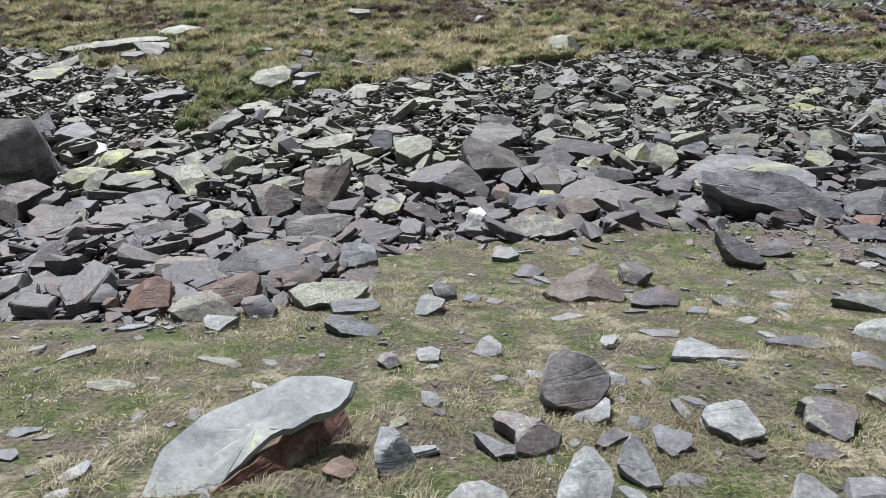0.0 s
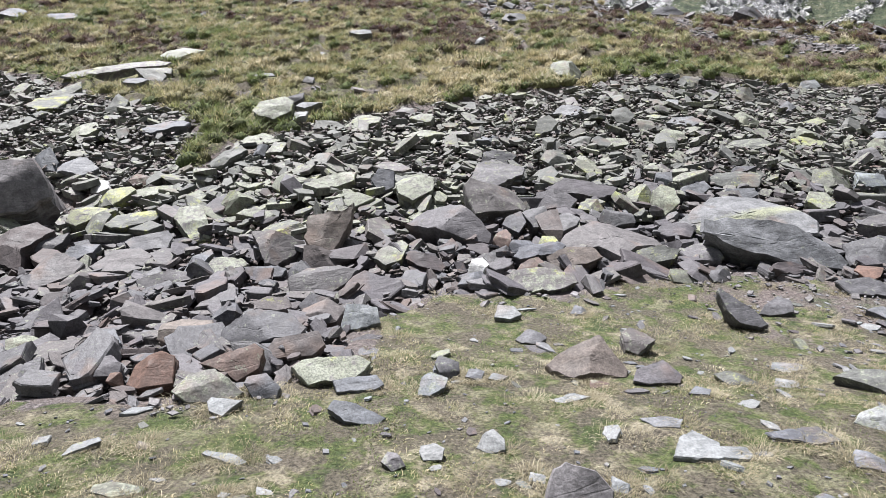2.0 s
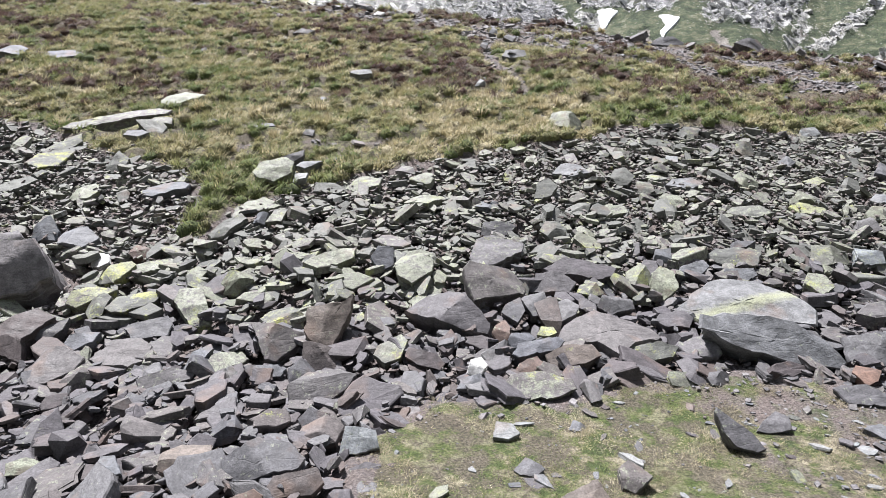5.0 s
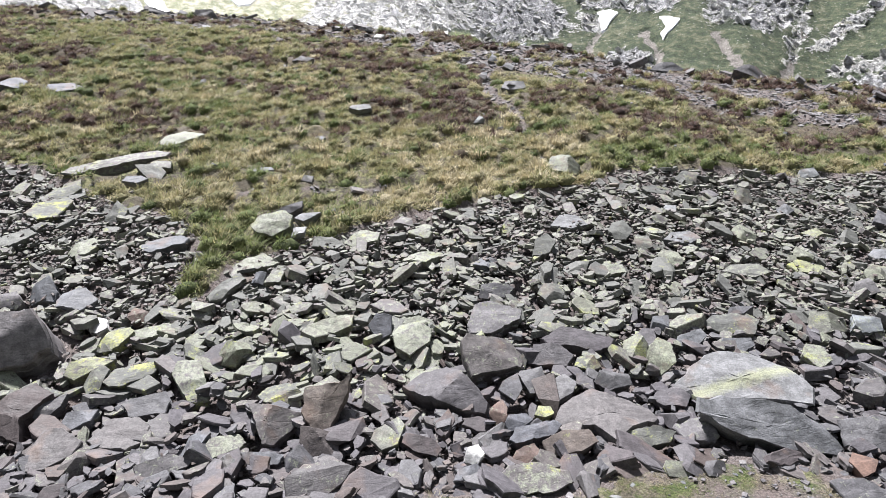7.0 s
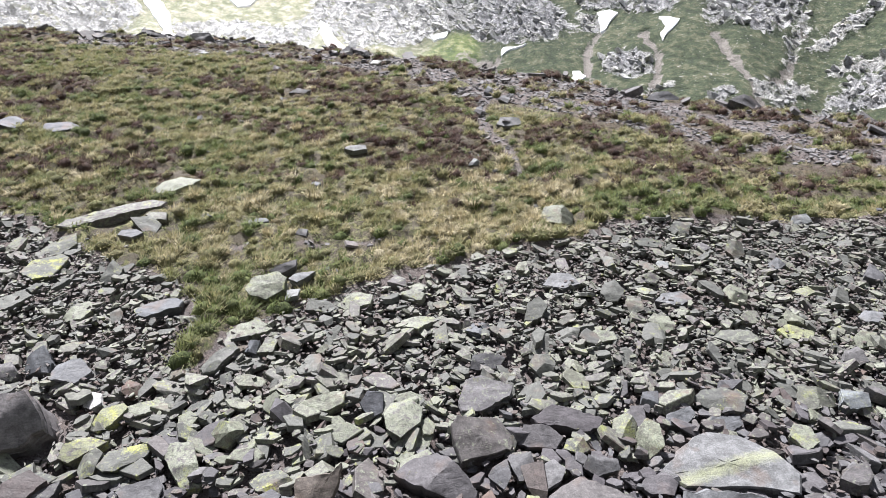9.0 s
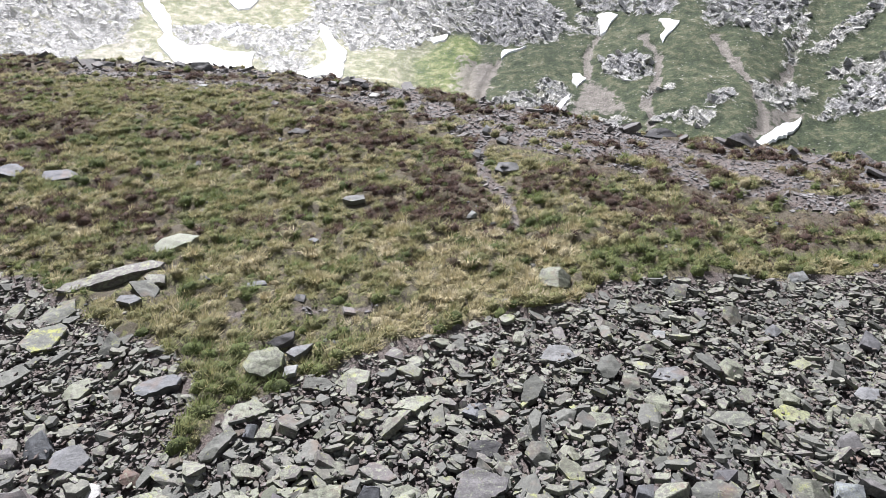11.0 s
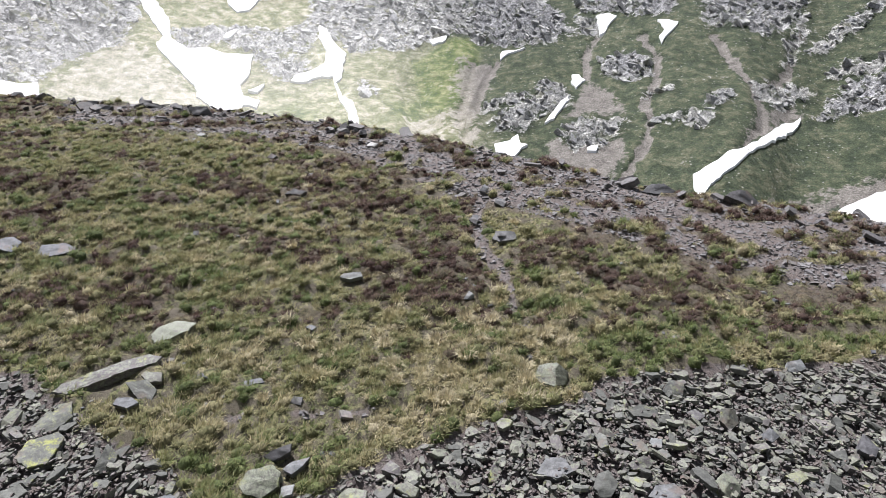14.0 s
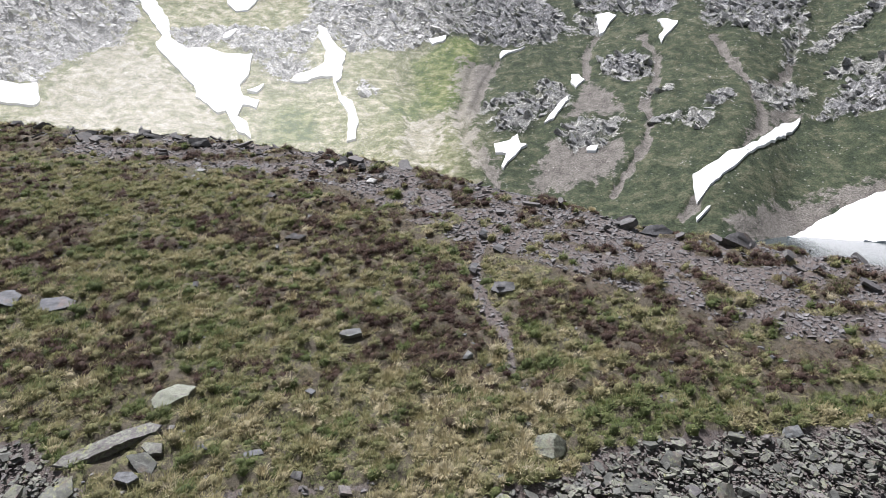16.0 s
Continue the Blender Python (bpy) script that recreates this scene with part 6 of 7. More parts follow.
rock("D", "crest", -16.78, 44.37, 11.18, 65, 0.34, [(-0.33, -0.14), (-0.23, 0.23), (0.24, 0.09), (0.32, -0.20)])
rock("D", "crest", -26.46, 46.83, 11.92, 65, 0.22, [(-0.40, -0.05), (-0.02, 0.16), (0.42, -0.12)])
rock("A", "crest", -13.18, 38.17, 9.52, 45, 0.23, [(-0.37, -0.08), (-0.09, 0.17), (0.37, 0.08), (0.09, -0.18)])
rock("D", "crest", -10.87, 41.91, 10.24, 70, 0.20, [(-0.22, -0.09), (0.02, 0.17), (0.20, -0.09)])
rock("D", "crest", -22.85, 45.43, 11.45, 65, 0.23, [(-0.58, -0.09), (-0.22, 0.14), (0.45, 0.08), (0.35, -0.15)])
rock("D", "crest", -19.54, 45.41, 11.65, 75, 0.23, [(-0.15, -0.13), (-0.03, 0.22), (0.19, -0.10)])
rock("D", "crest", -6.28, 40.19, 9.66, 65, 0.20, [(-0.28, -0.11), (-0.01, 0.15), (0.28, -0.05)])
rock("D", "hill", -6.21, 30.39, 7.11, 50, 0.25, [(-0.52, -0.08), (-0.13, 0.19), (0.48, 0.04), (0.16, -0.17)])
rock("D", "crest", 10.55, 32.34, 7.02, 55, 0.58, [(-0.85, -0.03), (-0.43, 0.30), (0.24, 0.36), (0.75, -0.03), (0.52, -0.38), (-0.22, -0.26)])
rock("D", "crest", 14.08, 31.25, 6.74, 50, 0.64, [(-0.93, 0.09), (-0.51, 0.31), (0.26, 0.46), (0.79, -0.03), (0.50, -0.50), (-0.11, -0.38)])
rock("G", "hill", 2.19, 30.73, 7.19, 50, 0.25, [(-0.24, -0.08), (-0.03, 0.28), (0.17, 0.03), (0.09, -0.26)])
rock("G", "hill", 1.57, 27.57, 6.27, 50, 0.21, [(-0.18, -0.07), (-0.05, 0.24), (0.17, 0.02), (0.06, -0.21)])
rock("G", "hill", 2.65, 26.29, 5.86, 40, 0.32, [(-0.46, -0.13), (-0.30, 0.28), (0.44, 0.23), (0.49, -0.13), (-0.18, -0.28)])
rock("G", "hill", 2.79, 29.35, 6.78, 45, 0.29, [(-0.31, -0.06), (-0.05, 0.27), (0.27, 0.05), (0.09, -0.28)])
rock("L", "hill", 3.29, 18.40, 3.49, 50, 0.63, [(-0.43, 0.05), (-0.31, 0.28), (0.17, 0.35), (0.52, 0.16), (0.43, -0.24), (0.01, -0.41), (-0.40, -0.24)])
rock("A", "hill", 1.18, 22.35, 4.58, 50, 0.23, [(-0.21, -0.10), (-0.01, 0.19), (0.17, 0.02), (0.04, -0.13)])
rock("G", "hill", -3.54, 17.56, 3.10, 50, 0.17, [(-0.18, -0.06), (-0.10, 0.11), (0.15, 0.08), (0.13, -0.14)])
rock("G", "hill", 1.59, 27.92, 6.33, 45, 0.17, [(-0.23, -0.13), (-0.06, 0.12), (0.17, 0.12), (0.12, -0.13)])
rock("G", "hill", -3.76, 20.77, 4.04, 45, 0.17, [(-0.19, 0.01), (-0.03, 0.11), (0.16, 0.01), (0.06, -0.13)])
rock("L", "scree", 5.52, 17.35, 2.95, 40, 0.23, [(-0.43, -0.03), (-0.04, 0.22), (0.44, 0.13), (0.34, -0.15), (-0.31, -0.19)])
rock("G", "scree", 5.35, 14.86, 2.19, 40, 0.27, [(-0.46, -0.11), (-0.22, 0.16), (0.22, 0.21), (0.43, -0.02), (0.04, -0.25)])
rock("L", "scree", 3.97, 14.96, 2.32, 55, 0.37, [(-0.28, -0.06), (-0.12, 0.24), (0.15, 0.32), (0.33, 0.03), (0.09, -0.28), (-0.17, -0.28)])
rock("L", "scree", 7.69, 17.20, 2.82, 55, 0.32, [(-0.27, -0.06), (-0.13, 0.24), (0.22, 0.22), (0.26, -0.11), (-0.07, -0.32)])
rock("G", "scree", 6.87, 17.30, 2.87, 45, 0.27, [(-0.23, 0.07), (0.04, 0.17), (0.24, -0.04), (-0.04, -0.21)])
rock("L", "scree", 6.85, 15.08, 2.25, 45, 0.38, [(-0.32, 0.07), (-0.06, 0.25), (0.35, 0.16), (0.22, -0.21), (-0.19, -0.30)])
rock("Y", "scree", 8.63, 15.50, 2.16, 40, 0.20, [(-0.27, 0.06), (0.12, 0.15), (0.23, -0.04), (-0.08, -0.19)])
rock("L", "scree", 6.23, 13.56, 1.75, 40, 0.28, [(-0.48, 0.05), (-0.28, 0.21), (0.25, 0.13), (0.45, -0.15), (0.06, -0.27)])
rock("Y", "scree", 7.51, 13.69, 1.77, 40, 0.26, [(-0.37, 0.05), (-0.06, 0.25), (0.43, 0.05), (0.27, -0.20), (-0.27, -0.16)])
rock("G", "scree", 9.53, 14.42, 1.90, 45, 0.30, [(-0.25, 0.03), (-0.03, 0.20), (0.32, 0.12), (0.15, -0.23), (-0.19, -0.14)])
rock("A", "scree", 5.52, 16.30, 2.62, 50, 0.19, [(-0.15, 0.02), (-0.07, 0.13), (0.19, 0.09), (0.13, -0.13), (-0.10, -0.13)])
rock("L", "scree", 4.77, 13.92, 1.92, 45, 0.31, [(-0.28, 0.03), (-0.07, 0.27), (0.24, 0.19), (0.20, -0.22), (-0.09, -0.30)])
rock("G", "scree", 0.95, 13.78, 1.85, 40, 0.24, [(-0.33, -0.07), (-0.16, 0.18), (0.24, 0.18), (0.27, -0.07), (-0.01, -0.24)])
rock("L", "scree", 5.01, 15.67, 2.44, 45, 0.20, [(-0.35, -0.01), (0.08, 0.18), (0.34, 0.08), (0.17, -0.11), (-0.24, -0.16)])
rock("L", "scree", 2.73, 13.57, 1.79, 45, 0.25, [(-0.34, 0.02), (0.03, 0.18), (0.29, 0.10), (0.19, -0.14), (-0.17, -0.18)])
rock("L", "scree", 3.41, 13.51, 1.76, 45, 0.22, [(-0.36, 0.04), (-0.11, 0.15), (0.28, 0.08), (0.33, -0.12), (-0.14, -0.16)])
rock("L", "scree", 2.15, 14.21, 2.08, 50, 0.33, [(-0.26, -0.27), (-0.16, 0.15), (0.11, 0.39), (0.30, 0.15), (0.11, -0.18), (-0.10, -0.28)])
rock("A", "scree", 10.74, 19.84, 3.14, 50, 0.27, [(-0.36, -0.13), (-0.18, 0.14), (0.24, 0.21), (0.33, -0.07), (-0.03, -0.17)])
rock("L", "scree", 6.59, 18.22, 3.18, 50, 0.36, [(-0.34, -0.06), (-0.03, 0.28), (0.32, 0.16), (0.21, -0.18), (-0.16, -0.23)])
rock("D", "scree", 10.96, 16.62, 2.26, 50, 0.35, [(-0.26, -0.03), (0.05, 0.36), (0.33, 0.02), (0.06, -0.24), (-0.19, -0.13)])
rock("G", "scree", 8.62, 16.85, 2.52, 50, 0.25, [(-0.25, 0.02), (0.03, 0.17), (0.22, -0.03), (-0.01, -0.18)])
rock("L", "scree", 4.36, 14.54, 2.12, 50, 0.28, [(-0.26, -0.15), (-0.08, 0.27), (0.21, 0.23), (0.20, -0.15), (-0.06, -0.24)])
rock("G", "scree", 2.94, 15.53, 2.43, 35, 0.26, [(-0.47, -0.14), (-0.21, 0.22), (0.25, 0.27), (0.43, -0.09), (0.00, -0.29)])
rock("L", "scree", 8.81, 13.47, 1.72, 50, 0.27, [(-0.21, 0.04), (-0.00, 0.19), (0.29, 0.12), (0.12, -0.19), (-0.19, -0.19)])



# ---- loose stones ----
rng = np.random.default_rng(11)
LOBES = [
    ("scree_stones", False, lambda x, y: x < -0.2, "purple-grey broken slate stones loose at the scree's foot"),
    ("scree_stones", False, lambda x, y: x >= -0.2, "purple-grey slate stones below the large boulders"),
    ("lichened_scree_stones", True, lambda x, y: x < -4.4, "grey lichened slate stones beside the grass tongue"),
    ("lichened_scree_stones", True, lambda x, y: x >= -4.4, "grey-green lichened slate stones packed in a scree lobe"),
]
for name, older, side, label in LOBES:
    def keep(x, y):
        return in_scree(x, y) & side(x, y) & ((rng.uniform(0, 1, len(x)) < greenness(x, y)) == older)
    x, y = strew(rng, 31000 if older else 27000, -16, 20, 4.8, 21.5, keep)
    m = clear(x, y, 0.02)
    x, y = x[m], y[m]
    size = np.clip(np.exp(rng.normal(-1.42, 0.55, len(x))), 0.09, 0.8) * (1 - 0.22 * smooth(11, 15, y)) * (1 - 0.12 * smooth(12, 15, y) * (x < -4.4))
    heap(name, rng, x, y, size, rng.uniform(-0.15, 0.06, len(x)), 0.25, 0.22, M_GREEN if older else M_PURPLE, label, "stones", 300, M_ROCK_LICHEN if older else M_ROCK_PURPLE)
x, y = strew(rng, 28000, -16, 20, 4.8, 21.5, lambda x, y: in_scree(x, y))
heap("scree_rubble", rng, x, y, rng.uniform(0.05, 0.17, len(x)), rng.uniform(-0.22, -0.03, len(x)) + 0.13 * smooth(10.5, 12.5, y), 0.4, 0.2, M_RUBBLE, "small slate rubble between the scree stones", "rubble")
x, y = strew(rng, 140000, -34, 27, 3, 47, lambda x, y: (bareness(x, y) > 0.42) & ~in_scree(x, y))
heap("hill_gravel", rng, x, y, np.clip(np.exp(rng.normal(-2.0, 0.55, len(x))), 0.05, 0.48) * (0.42 + 0.58 * smooth(11, 16, y)), rng.uniform(-0.01, 0.04, len(x)), 0.32, 0.2, M_GRAVEL, "flat grey slate chips on the trail and crest", "gravel")
x, y = strew(rng, 2600, -12, 14, 2.0, 9, lambda x, y: ~in_scree(x, y))
heap("meadow_pebbles", rng, x, y, np.clip(np.exp(rng.normal(-3.3, 0.45, len(x))), 0.015, 0.09), 0.006 + 0 * x, 0.2, 0.0, M_GREY, "small grey stones scattered in the short turf", "pebbles")
x, y = strew(rng, 900, -34, 28, 15, 46, lambda x, y: ~in_scree(x, y))
heap("hill_stones", rng, x, y, np.clip(np.exp(rng.normal(-1.7, 0.4, len(x))), 0.1, 0.45), 0.03 + 0 * x, 0.25, 0.25, M_GREY, "grey stones half sunk among the tussocks", "stones")

x, y = strew(rng, 950, -34, 20, 26, 48, lambda x, y: (crest(x) - y > -0.8) & (crest(x) - y < 2.2 + 1.5 * rng.uniform(0, 1, len(x)) ** 2))
heap("crest_stones", rng, x, y, np.clip(np.exp(rng.normal(-0.9, 0.55, len(x))), 0.18, 1.25), 0.15 + 0 * x, 0.35, 0.2, M_DARK, "dark slate stones strewn along the crest", "stones")

# blocks of rock that make up the far outcrops
def crag_blocks(rng, az0, az1, material, label):
    az, dist = rng.uniform(az0, az1, 7000), rng.uniform(900, 1500, 7000)
    wa, wd = warped(az, dist)
    m = (within(wa, wd, CRAGS, 16) > 0.47) & (within(az, dist, SNOW, 14) < 0.35)
    az, dist = az[m], dist[m]
    n = len(az)
    size = np.clip(np.exp(rng.normal(2.35, 0.5, n)), 3, 28)
    r = turns(rng, n, 0.8, 0.25, 0.62)
    dip = np.array([[math.cos(0.35), 0, math.sin(0.35)], [0, 1, 0], [-math.sin(0.35), 0, math.cos(0.35)]])
    r = dip @ r
    s = size[:, None] * np.stack([rng.uniform(1.1, 2.0, n), rng.uniform(0.8, 1.3, n), rng.uniform(1.0, 2.0, n)], 1)
    at = np.stack([dist * np.sin(np.radians(az)), dist * np.cos(np.radians(az)), mountain_top(az, dist) - 0.30 * size], 1)
    pick = rng.integers(0, PLAIN, n)
    vs, fs, base = [], [], 0
    for k in range(PLAIN):
        v, f = SHAPES[k]
        m = pick == k
        c = int(m.sum())
        if c:
            vs.append((np.einsum("nij,nkj->nki", r[m], v[None] * s[m][:, None]) + at[m][:, None]).reshape(-1, 3))
            fs.append((f[None] + (base + np.arange(c) * len(v))[:, None, None]).reshape(-1, 3))
            base += c * len(v)
    return tagged(new("crag_rocks", fast_mesh("crag_rocks", np.concatenate(vs), np.concatenate(fs), material)), label, "rocks", kind="stuff")


# left crags take the copy whose colour carries the sunlight
crag_blocks(rng, -37, 0.5, M_CRAG_SUNLIT, "grey cracked rocks of the left crags, paled as if sunlit")
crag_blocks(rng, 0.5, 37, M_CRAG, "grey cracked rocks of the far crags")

# small stones that lie singly on the turf
x, y = strew(rng, 760, -9, 10, 2.3, 8.6, lambda x, y: ~in_scree(x, y) & clear(x, y, 0.05) & (rng.uniform(0, 1, len(x)) < 0.45 + 0.55 * smooth(4.8, 6.2, y) * smooth(0, 2, x)))
for i in range(len(x)):
    k = int(rng.integers(PLAIN, len(SHAPES)))
    w = float(np.clip(np.exp(rng.normal(-2.15, 0.4)), 0.05, 0.3))
    words, mat = (("pale grey", M_ROCK_PALE), ("blue-grey", M_ROCK_GREY), ("pale grey", M_ROCK_PALE), ("lichened grey", M_ROCK_LICHEN), ("purple-grey", M_ROCK_PURPLE))[int(rng.integers(5))]
    ob = new("stone", stone_mesh(k, mat))
    ob.matrix_basis = pose(x[i], y[i], float(ground(x[i], y[i])) + 0.03 * w, rng.normal(0, 9), rng.normal(0, 9), rng.uniform(0, 360)) @ Matrix.Diagonal((w * 1.3, w, w * 0.8, 1))
    tagged(ob, words + " slate stone sunk in the short turf", "stone", "small stones on the meadow")


# ---- grass ----
def blades(name, rng, x, y, radius, tall, tone, count, wide, droop, label, bent, cap=None, material=M_GRASS):
    """Tufts of grass, each a ring of leaning blades."""
    n = len(x)
    k = np.repeat(np.arange(n), count)
    m = len(k)
    a, q = rng.uniform(0, 2 * np.pi, m), np.sqrt(rng.uniform(0, 1, m))
    bx, by = x[k] + radius[k] * q * np.cos(a), y[k] + radius[k] * q * np.sin(a)
    root = np.stack([bx, by, turf_z(bx, by) - 0.01], 1)
    if cap is not None:
        root[:, 2] = turf_z(x, y)[k] + (by - y[k]) * 0.3 + cap[k] * (1 - 0.8 * q ** 2.2) - 0.03
    h = tall[k] * rng.uniform(0.55, 1.15, m)
    a2 = a + rng.normal(0, 0.7, m)
    lean = droop * (0.25 + q) * rng.uniform(0.5, 1.3, m)
    out = np.stack([np.cos(a2), np.sin(a2), np.zeros(m)], 1)
    side = np.stack([-np.sin(a2 + 0.6), np.cos(a2 + 0.6), np.zeros(m)], 1) * (wide * rng.uniform(0.6, 1.3, m))[:, None]
    fall = np.stack([ground(x + 0.2, y) - ground(x - 0.2, y), ground(x, y + 0.2) - ground(x, y - 0.2)], 1)[k] / 0.4
    out[:, 2] = (out[:, :2] * fall).sum(1)
    tip = root + out * (h * lean)[:, None] + np.array([0, 0, 1.0]) * (h * (1 - 0.35 * np.minimum(lean, 1.6)))[:, None]
    t = np.clip(tone[k] + rng.normal(0, 0.05, m), 0, 1)
    if bent:
        mid = root + out * (h * lean * 0.36)[:, None] + np.array([0, 0, 1.0]) * (h * 0.62)[:, None]
        v = np.stack([root - side, root + side, mid - side * 0.8, mid + side * 0.8, tip], 1).reshape(-1, 3)
        f = np.array([[0, 1, 3], [0, 3, 2], [2, 3, 4]])
        per = 5
    else:
        v = np.stack([root - side, root + side, tip], 1).reshape(-1, 3)
        f = np.array([[0, 1, 2]])
        per = 3
    f = (f[None] + (np.arange(m) * per)[:, None, None]).reshape(-1, 3)
    return tagged(new(name, fast_mesh(name, v, f, material, {"tone": np.repeat(t, per)}, False)), label, "grass", kind="stuff")


def ranked(v):
    """Even shares from 0 to 1 in the order of the values."""
    out = np.empty(len(v))
    out[np.argsort(v)] = np.linspace(0, 1, len(v))
    return out


def hill_tone(rng, x, y):
    """Which grass grows where: 0 heather, 0.3 to 0.5 green, 0.6 and more straw."""
    n = len(x)
    near = ranked(fbm(x * 0.9 + 3, y * 1.5, 87, 5) + rng.normal(0, 0.03, n))
    kind = ranked(fbm(x * 1.1, y * 1.9 + 9, 89, 4) + rng.normal(0, 0.03, n))
    chance = rng.uniform(0, 1, n)
    t = np.where(near < 0.40, 0.55 + 0.16 * kind, np.where(kind < 0.4, 0.36 + 0.2 * kind, 0.46 + 0.14 * kind))
    t = np.where(chance < 0.10, 0.66 + 0.2 * kind, t)
    fresh = np.exp(-((y - (19.2 + 0.15 * x)) / 0.9) ** 2) * smooth(0.30, 0.44, fbm(x * 0.35, y * 0.5, 88, 3)) * smooth(4, 5.5, x)
    straw = np.exp(-((x - 3.5) / 1.5) ** 2 - ((y - 20.2) / 0.9) ** 2)
    fringe = np.exp(-((y - (17.7 + 0.3 * x)) / 1.2) ** 2) * smooth(-4, -1, x) * (1 - smooth(3, 5, x))
    tongue = (1 - smooth(14.8, 16.6, y)) * (x < -2)
    t = np.where(chance < np.maximum(0.6 * fringe, 1.1 * straw), rng.uniform(0.66, 0.88, n), t)
    t = np.where(chance < 0.85 * tongue, rng.uniform(0.38, 0.52, n), t)
    t = np.where(chance < pale_green(x, y), 0.50 + 0.1 * kind, t)
    t = np.where(rng.uniform(0, 1, n) < 0.7 * heathness(x, y), 0.02 + 0.19 * kind, t)
    return np.where(chance < fresh, rng.uniform(0.36, 0.46, n), t)


rng = np.random.default_rng(23)
x, y = strew(rng, 120000, -36, 30, 12.5, 50, lambda x, y: (bareness(x, y) < 0.5) & (y < crest(x) + 1.5) & clear(x, y))
m = (rng.uniform(0, 1, len(x)) < 0.36 - 0.08 * smooth(28, 40, y)) & clear(x, y, 0.16) & (bareness(x, y) < 0.16)
xt, yt = x[m], y[m]

# hummocks of matted grass, longer across the slope than down it
DOMES = []
for i in range(12):
    bm = bmesh.new()
    bmesh.ops.create_icosphere(bm, subdivisions=1, radius=1)
    bmesh.ops.delete(bm, geom=[v for v in bm.verts if v.co.z < -0.6], context="VERTS")
    for v in bm.verts:
        v.co *= 1 + 0.30 * noise.noise(v.co * 1.6 + Vector((i, 5 * i, 0))) + 0.12 * noise.noise(v.co * 4 + Vector((i, 0, 7)))
        v.co.x += 0.15 * v.co.z
    bm.verts.index_update()
    DOMES.append((np.array([v.co[:] for v in bm.verts]), np.array([[v.index for v in f.verts] for f in bm.faces])))
    bm.free()
half = np.exp(rng.normal(-1.95, 0.34, len(xt))) * (0.85 + 0.3 * smooth(0.4, 0.5, fbm(xt * 0.5, yt * 0.5, 41, 3)))
half = np.minimum(half, 0.21)
high = half * rng.uniform(0.6, 1.15, len(xt))
tone = hill_tone(rng, xt, yt)
turn, which = rng.normal(0, 0.3, len(xt)), rng.integers(0, len(DOMES), len(xt))
vs, fs, ts, base = [], [], [], 0
for k, (v, f) in enumerate(DOMES):
    m2 = which == k
    c, s, n2 = np.cos(turn[m2])[:, None], np.sin(turn[m2])[:, None], int(m2.sum())
    px, py = v[None, :, 0] * half[m2][:, None] * 1.2, v[None, :, 1] * half[m2][:, None] * 0.8
    dx, dy = px * c - py * s, px * s + py * c
    vs.append(np.stack([xt[m2][:, None] + dx, yt[m2][:, None] + dy, turf_z(xt[m2], yt[m2])[:, None] + 0.3 * dy + v[None, :, 2] * high[m2][:, None] - 0.03], -1).reshape(-1, 3))
    fs.append((f[None] + (base + np.arange(n2) * len(v))[:, None, None]).reshape(-1, 3))
    ts.append(np.repeat(tone[m2], len(v)))
    base += n2 * len(v)
tagged(new("hill_hummocks", fast_mesh("hill_hummocks", np.concatenate(vs), np.concatenate(fs), M_MAT, {"tone": np.concatenate(ts)}, False)), "hummocks of matted olive, straw and brown grass", "grass", kind="stuff")
blades("hill_tussocks", rng, xt, yt, half * rng.uniform(0.95, 1.4, len(xt)), 0.02 + half * rng.uniform(0.6, 1.0, len(xt)), np.clip(tone + rng.normal(0.02, 0.05, len(xt)), 0, 1), 45, 0.013, 1.1, "tussocks of olive, straw and brown alpine grass", False, high)
x, y = x[~m], y[~m]
m = rng.uniform(0, 1, len(x)) > 0.5
xt, yt = x[~m], y[~m]
# tone lowered so that the gaps between tussocks darken as if shaded
blades("hill_turf", rng, xt, yt, rng.uniform(0.08, 0.2, len(xt)), rng.uniform(0.04, 0.10, len(xt)), np.clip(hill_tone(rng, xt, yt) - 0.22, 0, 1), 8, 0.014, 1.1, "low grass and heather between the tussocks", False)


def meadow_tone(rng, x, y):
    straw = smooth(0.44, 0.51, fbm(x * 1.2, y * 1.2, 95, 5))
    moss = smooth(0.52, 0.6, fbm(x * 1.3 + 5, y * 1.3, 97, 3))
    t = np.where(rng.uniform(0, 1, len(x)) < 0.04 + 0.5 * straw, rng.uniform(0.62, 0.95, len(x)), rng.uniform(0.26, 0.6, len(x)))
    return np.where(rng.uniform(0, 1, len(x)) < 0.8 * moss, rng.uniform(0.38, 0.46, len(x)), t)


x, y = strew(rng, 21000, -13, 15, 1.8, 9.2, lambda x, y: (bareness(x, y) < 0.5) & clear(x, y, -0.03) & (fbm(x * 1.7, y * 1.7, 98, 5) + 0.1 * rng.uniform(-1, 1, len(x)) < 0.445))
blades("meadow_turf", rng, x, y, rng.uniform(0.06, 0.16, len(x)), rng.uniform(0.014, 0.042, len(x)), meadow_tone(rng, x, y), 24, 0.0034, 1.3, "short green and straw turf of the meadow", True)
x, y = strew(rng, 1500, -13, 15, 1.8, 9.2, lambda x, y: (bareness(x, y) < 0.5) & clear(x, y, 0.0) & (fbm(x * 1.2, y * 1.2, 95, 5) > 0.475))
ring = [(fx + 1.15 * rx * math.cos(a), fy + 1.15 * ry * math.sin(a)) for fx, fy, rx, ry in FOOT if fy < 8.6 for a in rng.uniform(0, 2 * math.pi, int(4 + 14 * rx))]
ring = np.array([p for p in ring if not in_scree(*p) and fbm(np.array(p[0]) * 1.2, np.array(p[1]) * 1.2, 99, 3) > 0.36])
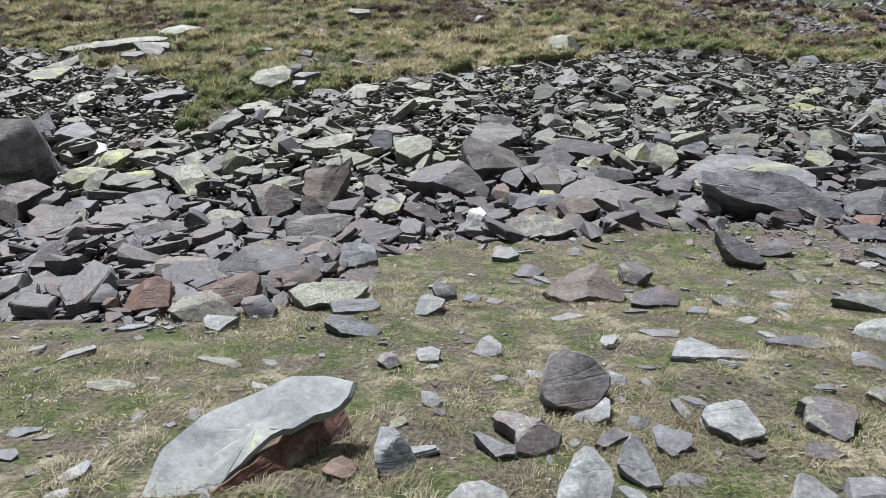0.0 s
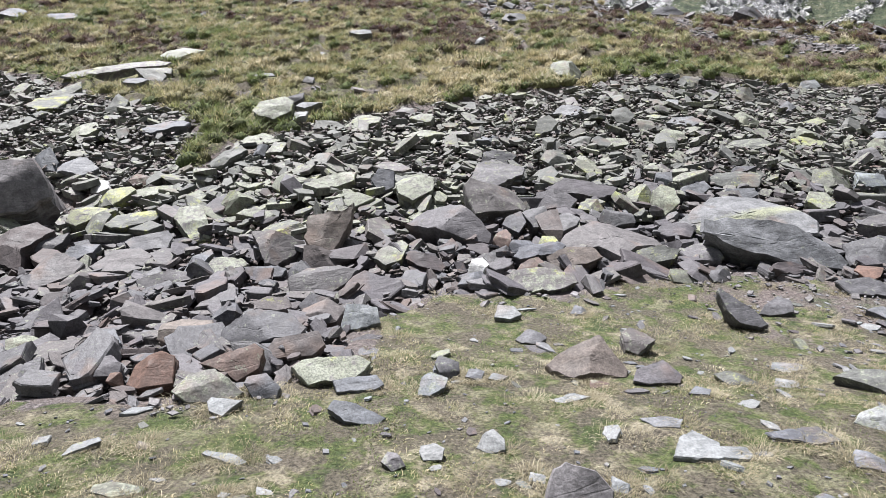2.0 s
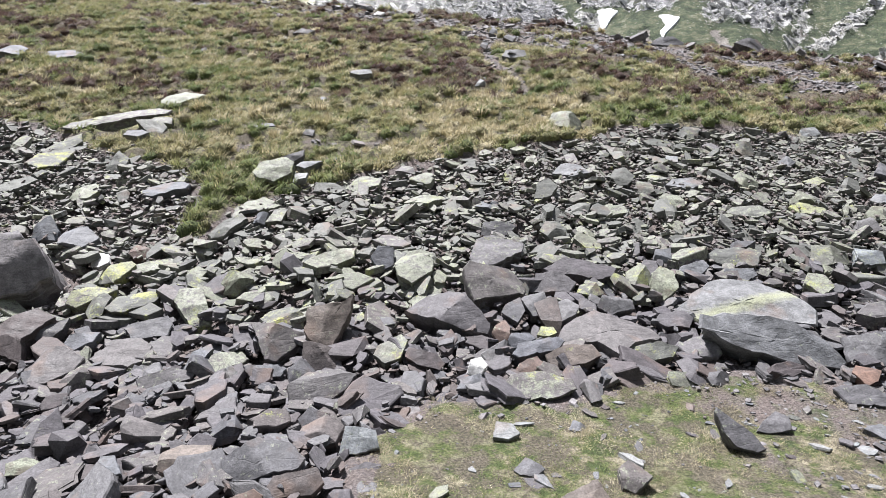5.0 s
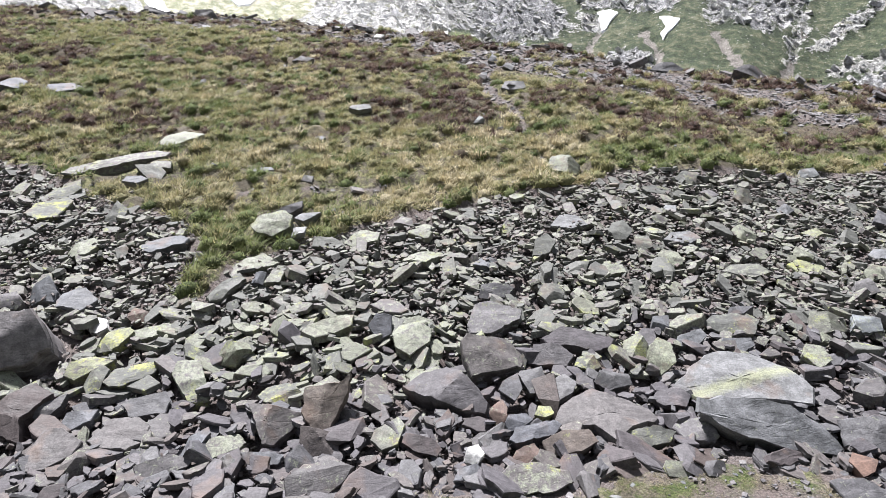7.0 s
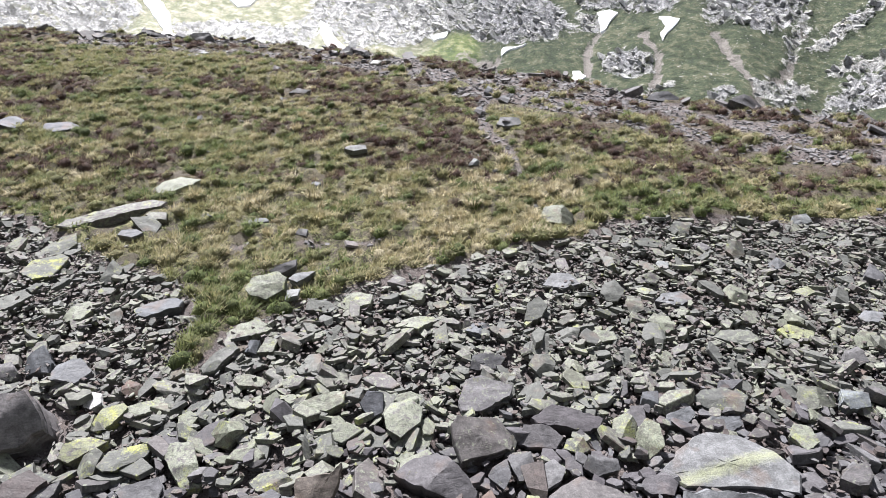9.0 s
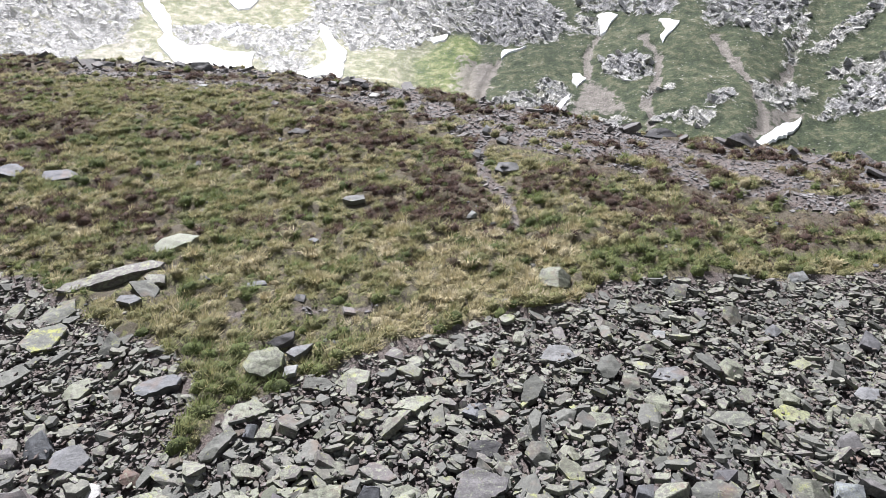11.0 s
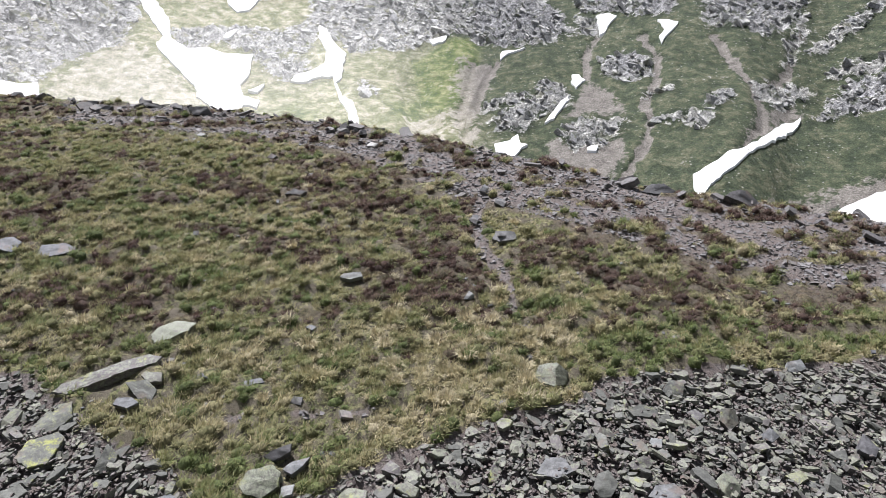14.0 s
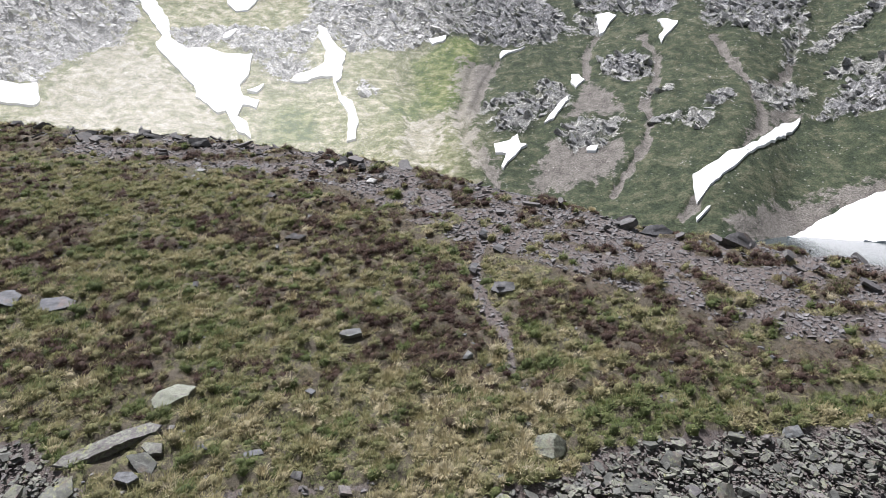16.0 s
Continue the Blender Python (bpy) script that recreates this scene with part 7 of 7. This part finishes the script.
x, y = np.concatenate([x, ring[:, 0]]), np.concatenate([y, ring[:, 1]])
blades("meadow_tufts", rng, x, y, rng.uniform(0.07, 0.17, len(x)), rng.uniform(0.035, 0.075, len(x)), rng.uniform(0.0, 1.0, len(x)), 110, 0.0019, 1.8, "dry straw-coloured tufts drooping over the turf", True, None, M_DRY)


# single dry tussocks that stand out on the slope
def tussock_mesh(rng, tone):
    m = 220
    a, q = rng.uniform(0, 2 * np.pi, m), np.sqrt(rng.uniform(0, 1, m))
    root = np.stack([0.13 * q * np.cos(a), 0.13 * q * np.sin(a), 0 * a - 0.03], 1)
    h, lean = rng.uniform(0.10, 0.26, m), rng.uniform(0.1, 0.85, m) * (0.3 + q)
    a = a + rng.normal(0, 0.6, m)
    out, side = np.stack([np.cos(a), np.sin(a), 0 * a], 1), np.stack([-np.sin(a), np.cos(a), 0 * a], 1) * 0.0055
    mid = root + out * (h * lean * 0.4)[:, None] + np.array([0, 0, 1.0]) * (0.65 * h)[:, None]
    tip = root + out * (h * lean)[:, None] + np.array([0, 0, 1.0]) * (h * (1 - 0.45 * lean))[:, None]
    v = np.stack([root - side, root + side, mid - side, mid + side, tip], 1).reshape(-1, 3)
    f = (np.array([[0, 1, 3], [0, 3, 2], [2, 3, 4]])[None] + (np.arange(m) * 5)[:, None, None]).reshape(-1, 3)
    return fast_mesh("grass_tussock", v, f, M_GRASS, {"tone": np.repeat(np.clip(tone + rng.normal(0, 0.05, m), 0, 1), 5)}, False)


TUFTS = [(tussock_mesh(rng, tone), words) for tone, words in ((0.78, "dry straw-coloured"), (0.86, "bleached straw-coloured"), (0.68, "ochre and olive"), (0.42, "fresh green"))]
x, y = strew(rng, 520, -24, 20, 13.5, 40, lambda x, y: (bareness(x, y) < 0.4) & clear(x, y, 0.1) & (rng.uniform(0, 1, len(x)) < 0.3 + 0.7 * smooth(24, 16, y)))
far = len(x)
x, y = np.concatenate([x, rng.uniform(-1.5, 6.2, 70)]), np.concatenate([y, rng.uniform(17.6, 22.6, 70)])
for i in range(len(x)):
    if i >= far and (bareness(x[i:i + 1], y[i:i + 1])[0] > 0.4 or not clear(x[i:i + 1], y[i:i + 1], 0.1)[0]):
        continue
    near_edge = abs(y[i] - 18.8 - 0.12 * x[i]) < 1.2 and x[i] > 5
    k = 3 if near_edge else int(rng.integers(3))
    w = float(rng.uniform(0.75, 1.5)) * (1.1 if i >= far else 1.0)
    ob = new("grass_tussock", TUFTS[k][0])
    up = Vector((float(ground(x[i] - 0.3, y[i]) - ground(x[i] + 0.3, y[i])), float(ground(x[i], y[i] - 0.3) - ground(x[i], y[i] + 0.3)), 0.75))
    ob.matrix_basis = Matrix.Translation((x[i], y[i], float(turf_z(x[i], y[i])))) @ up.to_track_quat("Z", "Y").to_matrix().to_4x4() @ pose(0, 0, 0, 0, 0, rng.uniform(0, 360)) @ Matrix.Diagonal((w, w, w * 0.95, 1))
    tagged(ob, TUFTS[k][1] + " grass tussock standing on the slope", "grass", "tussocks on the slope")
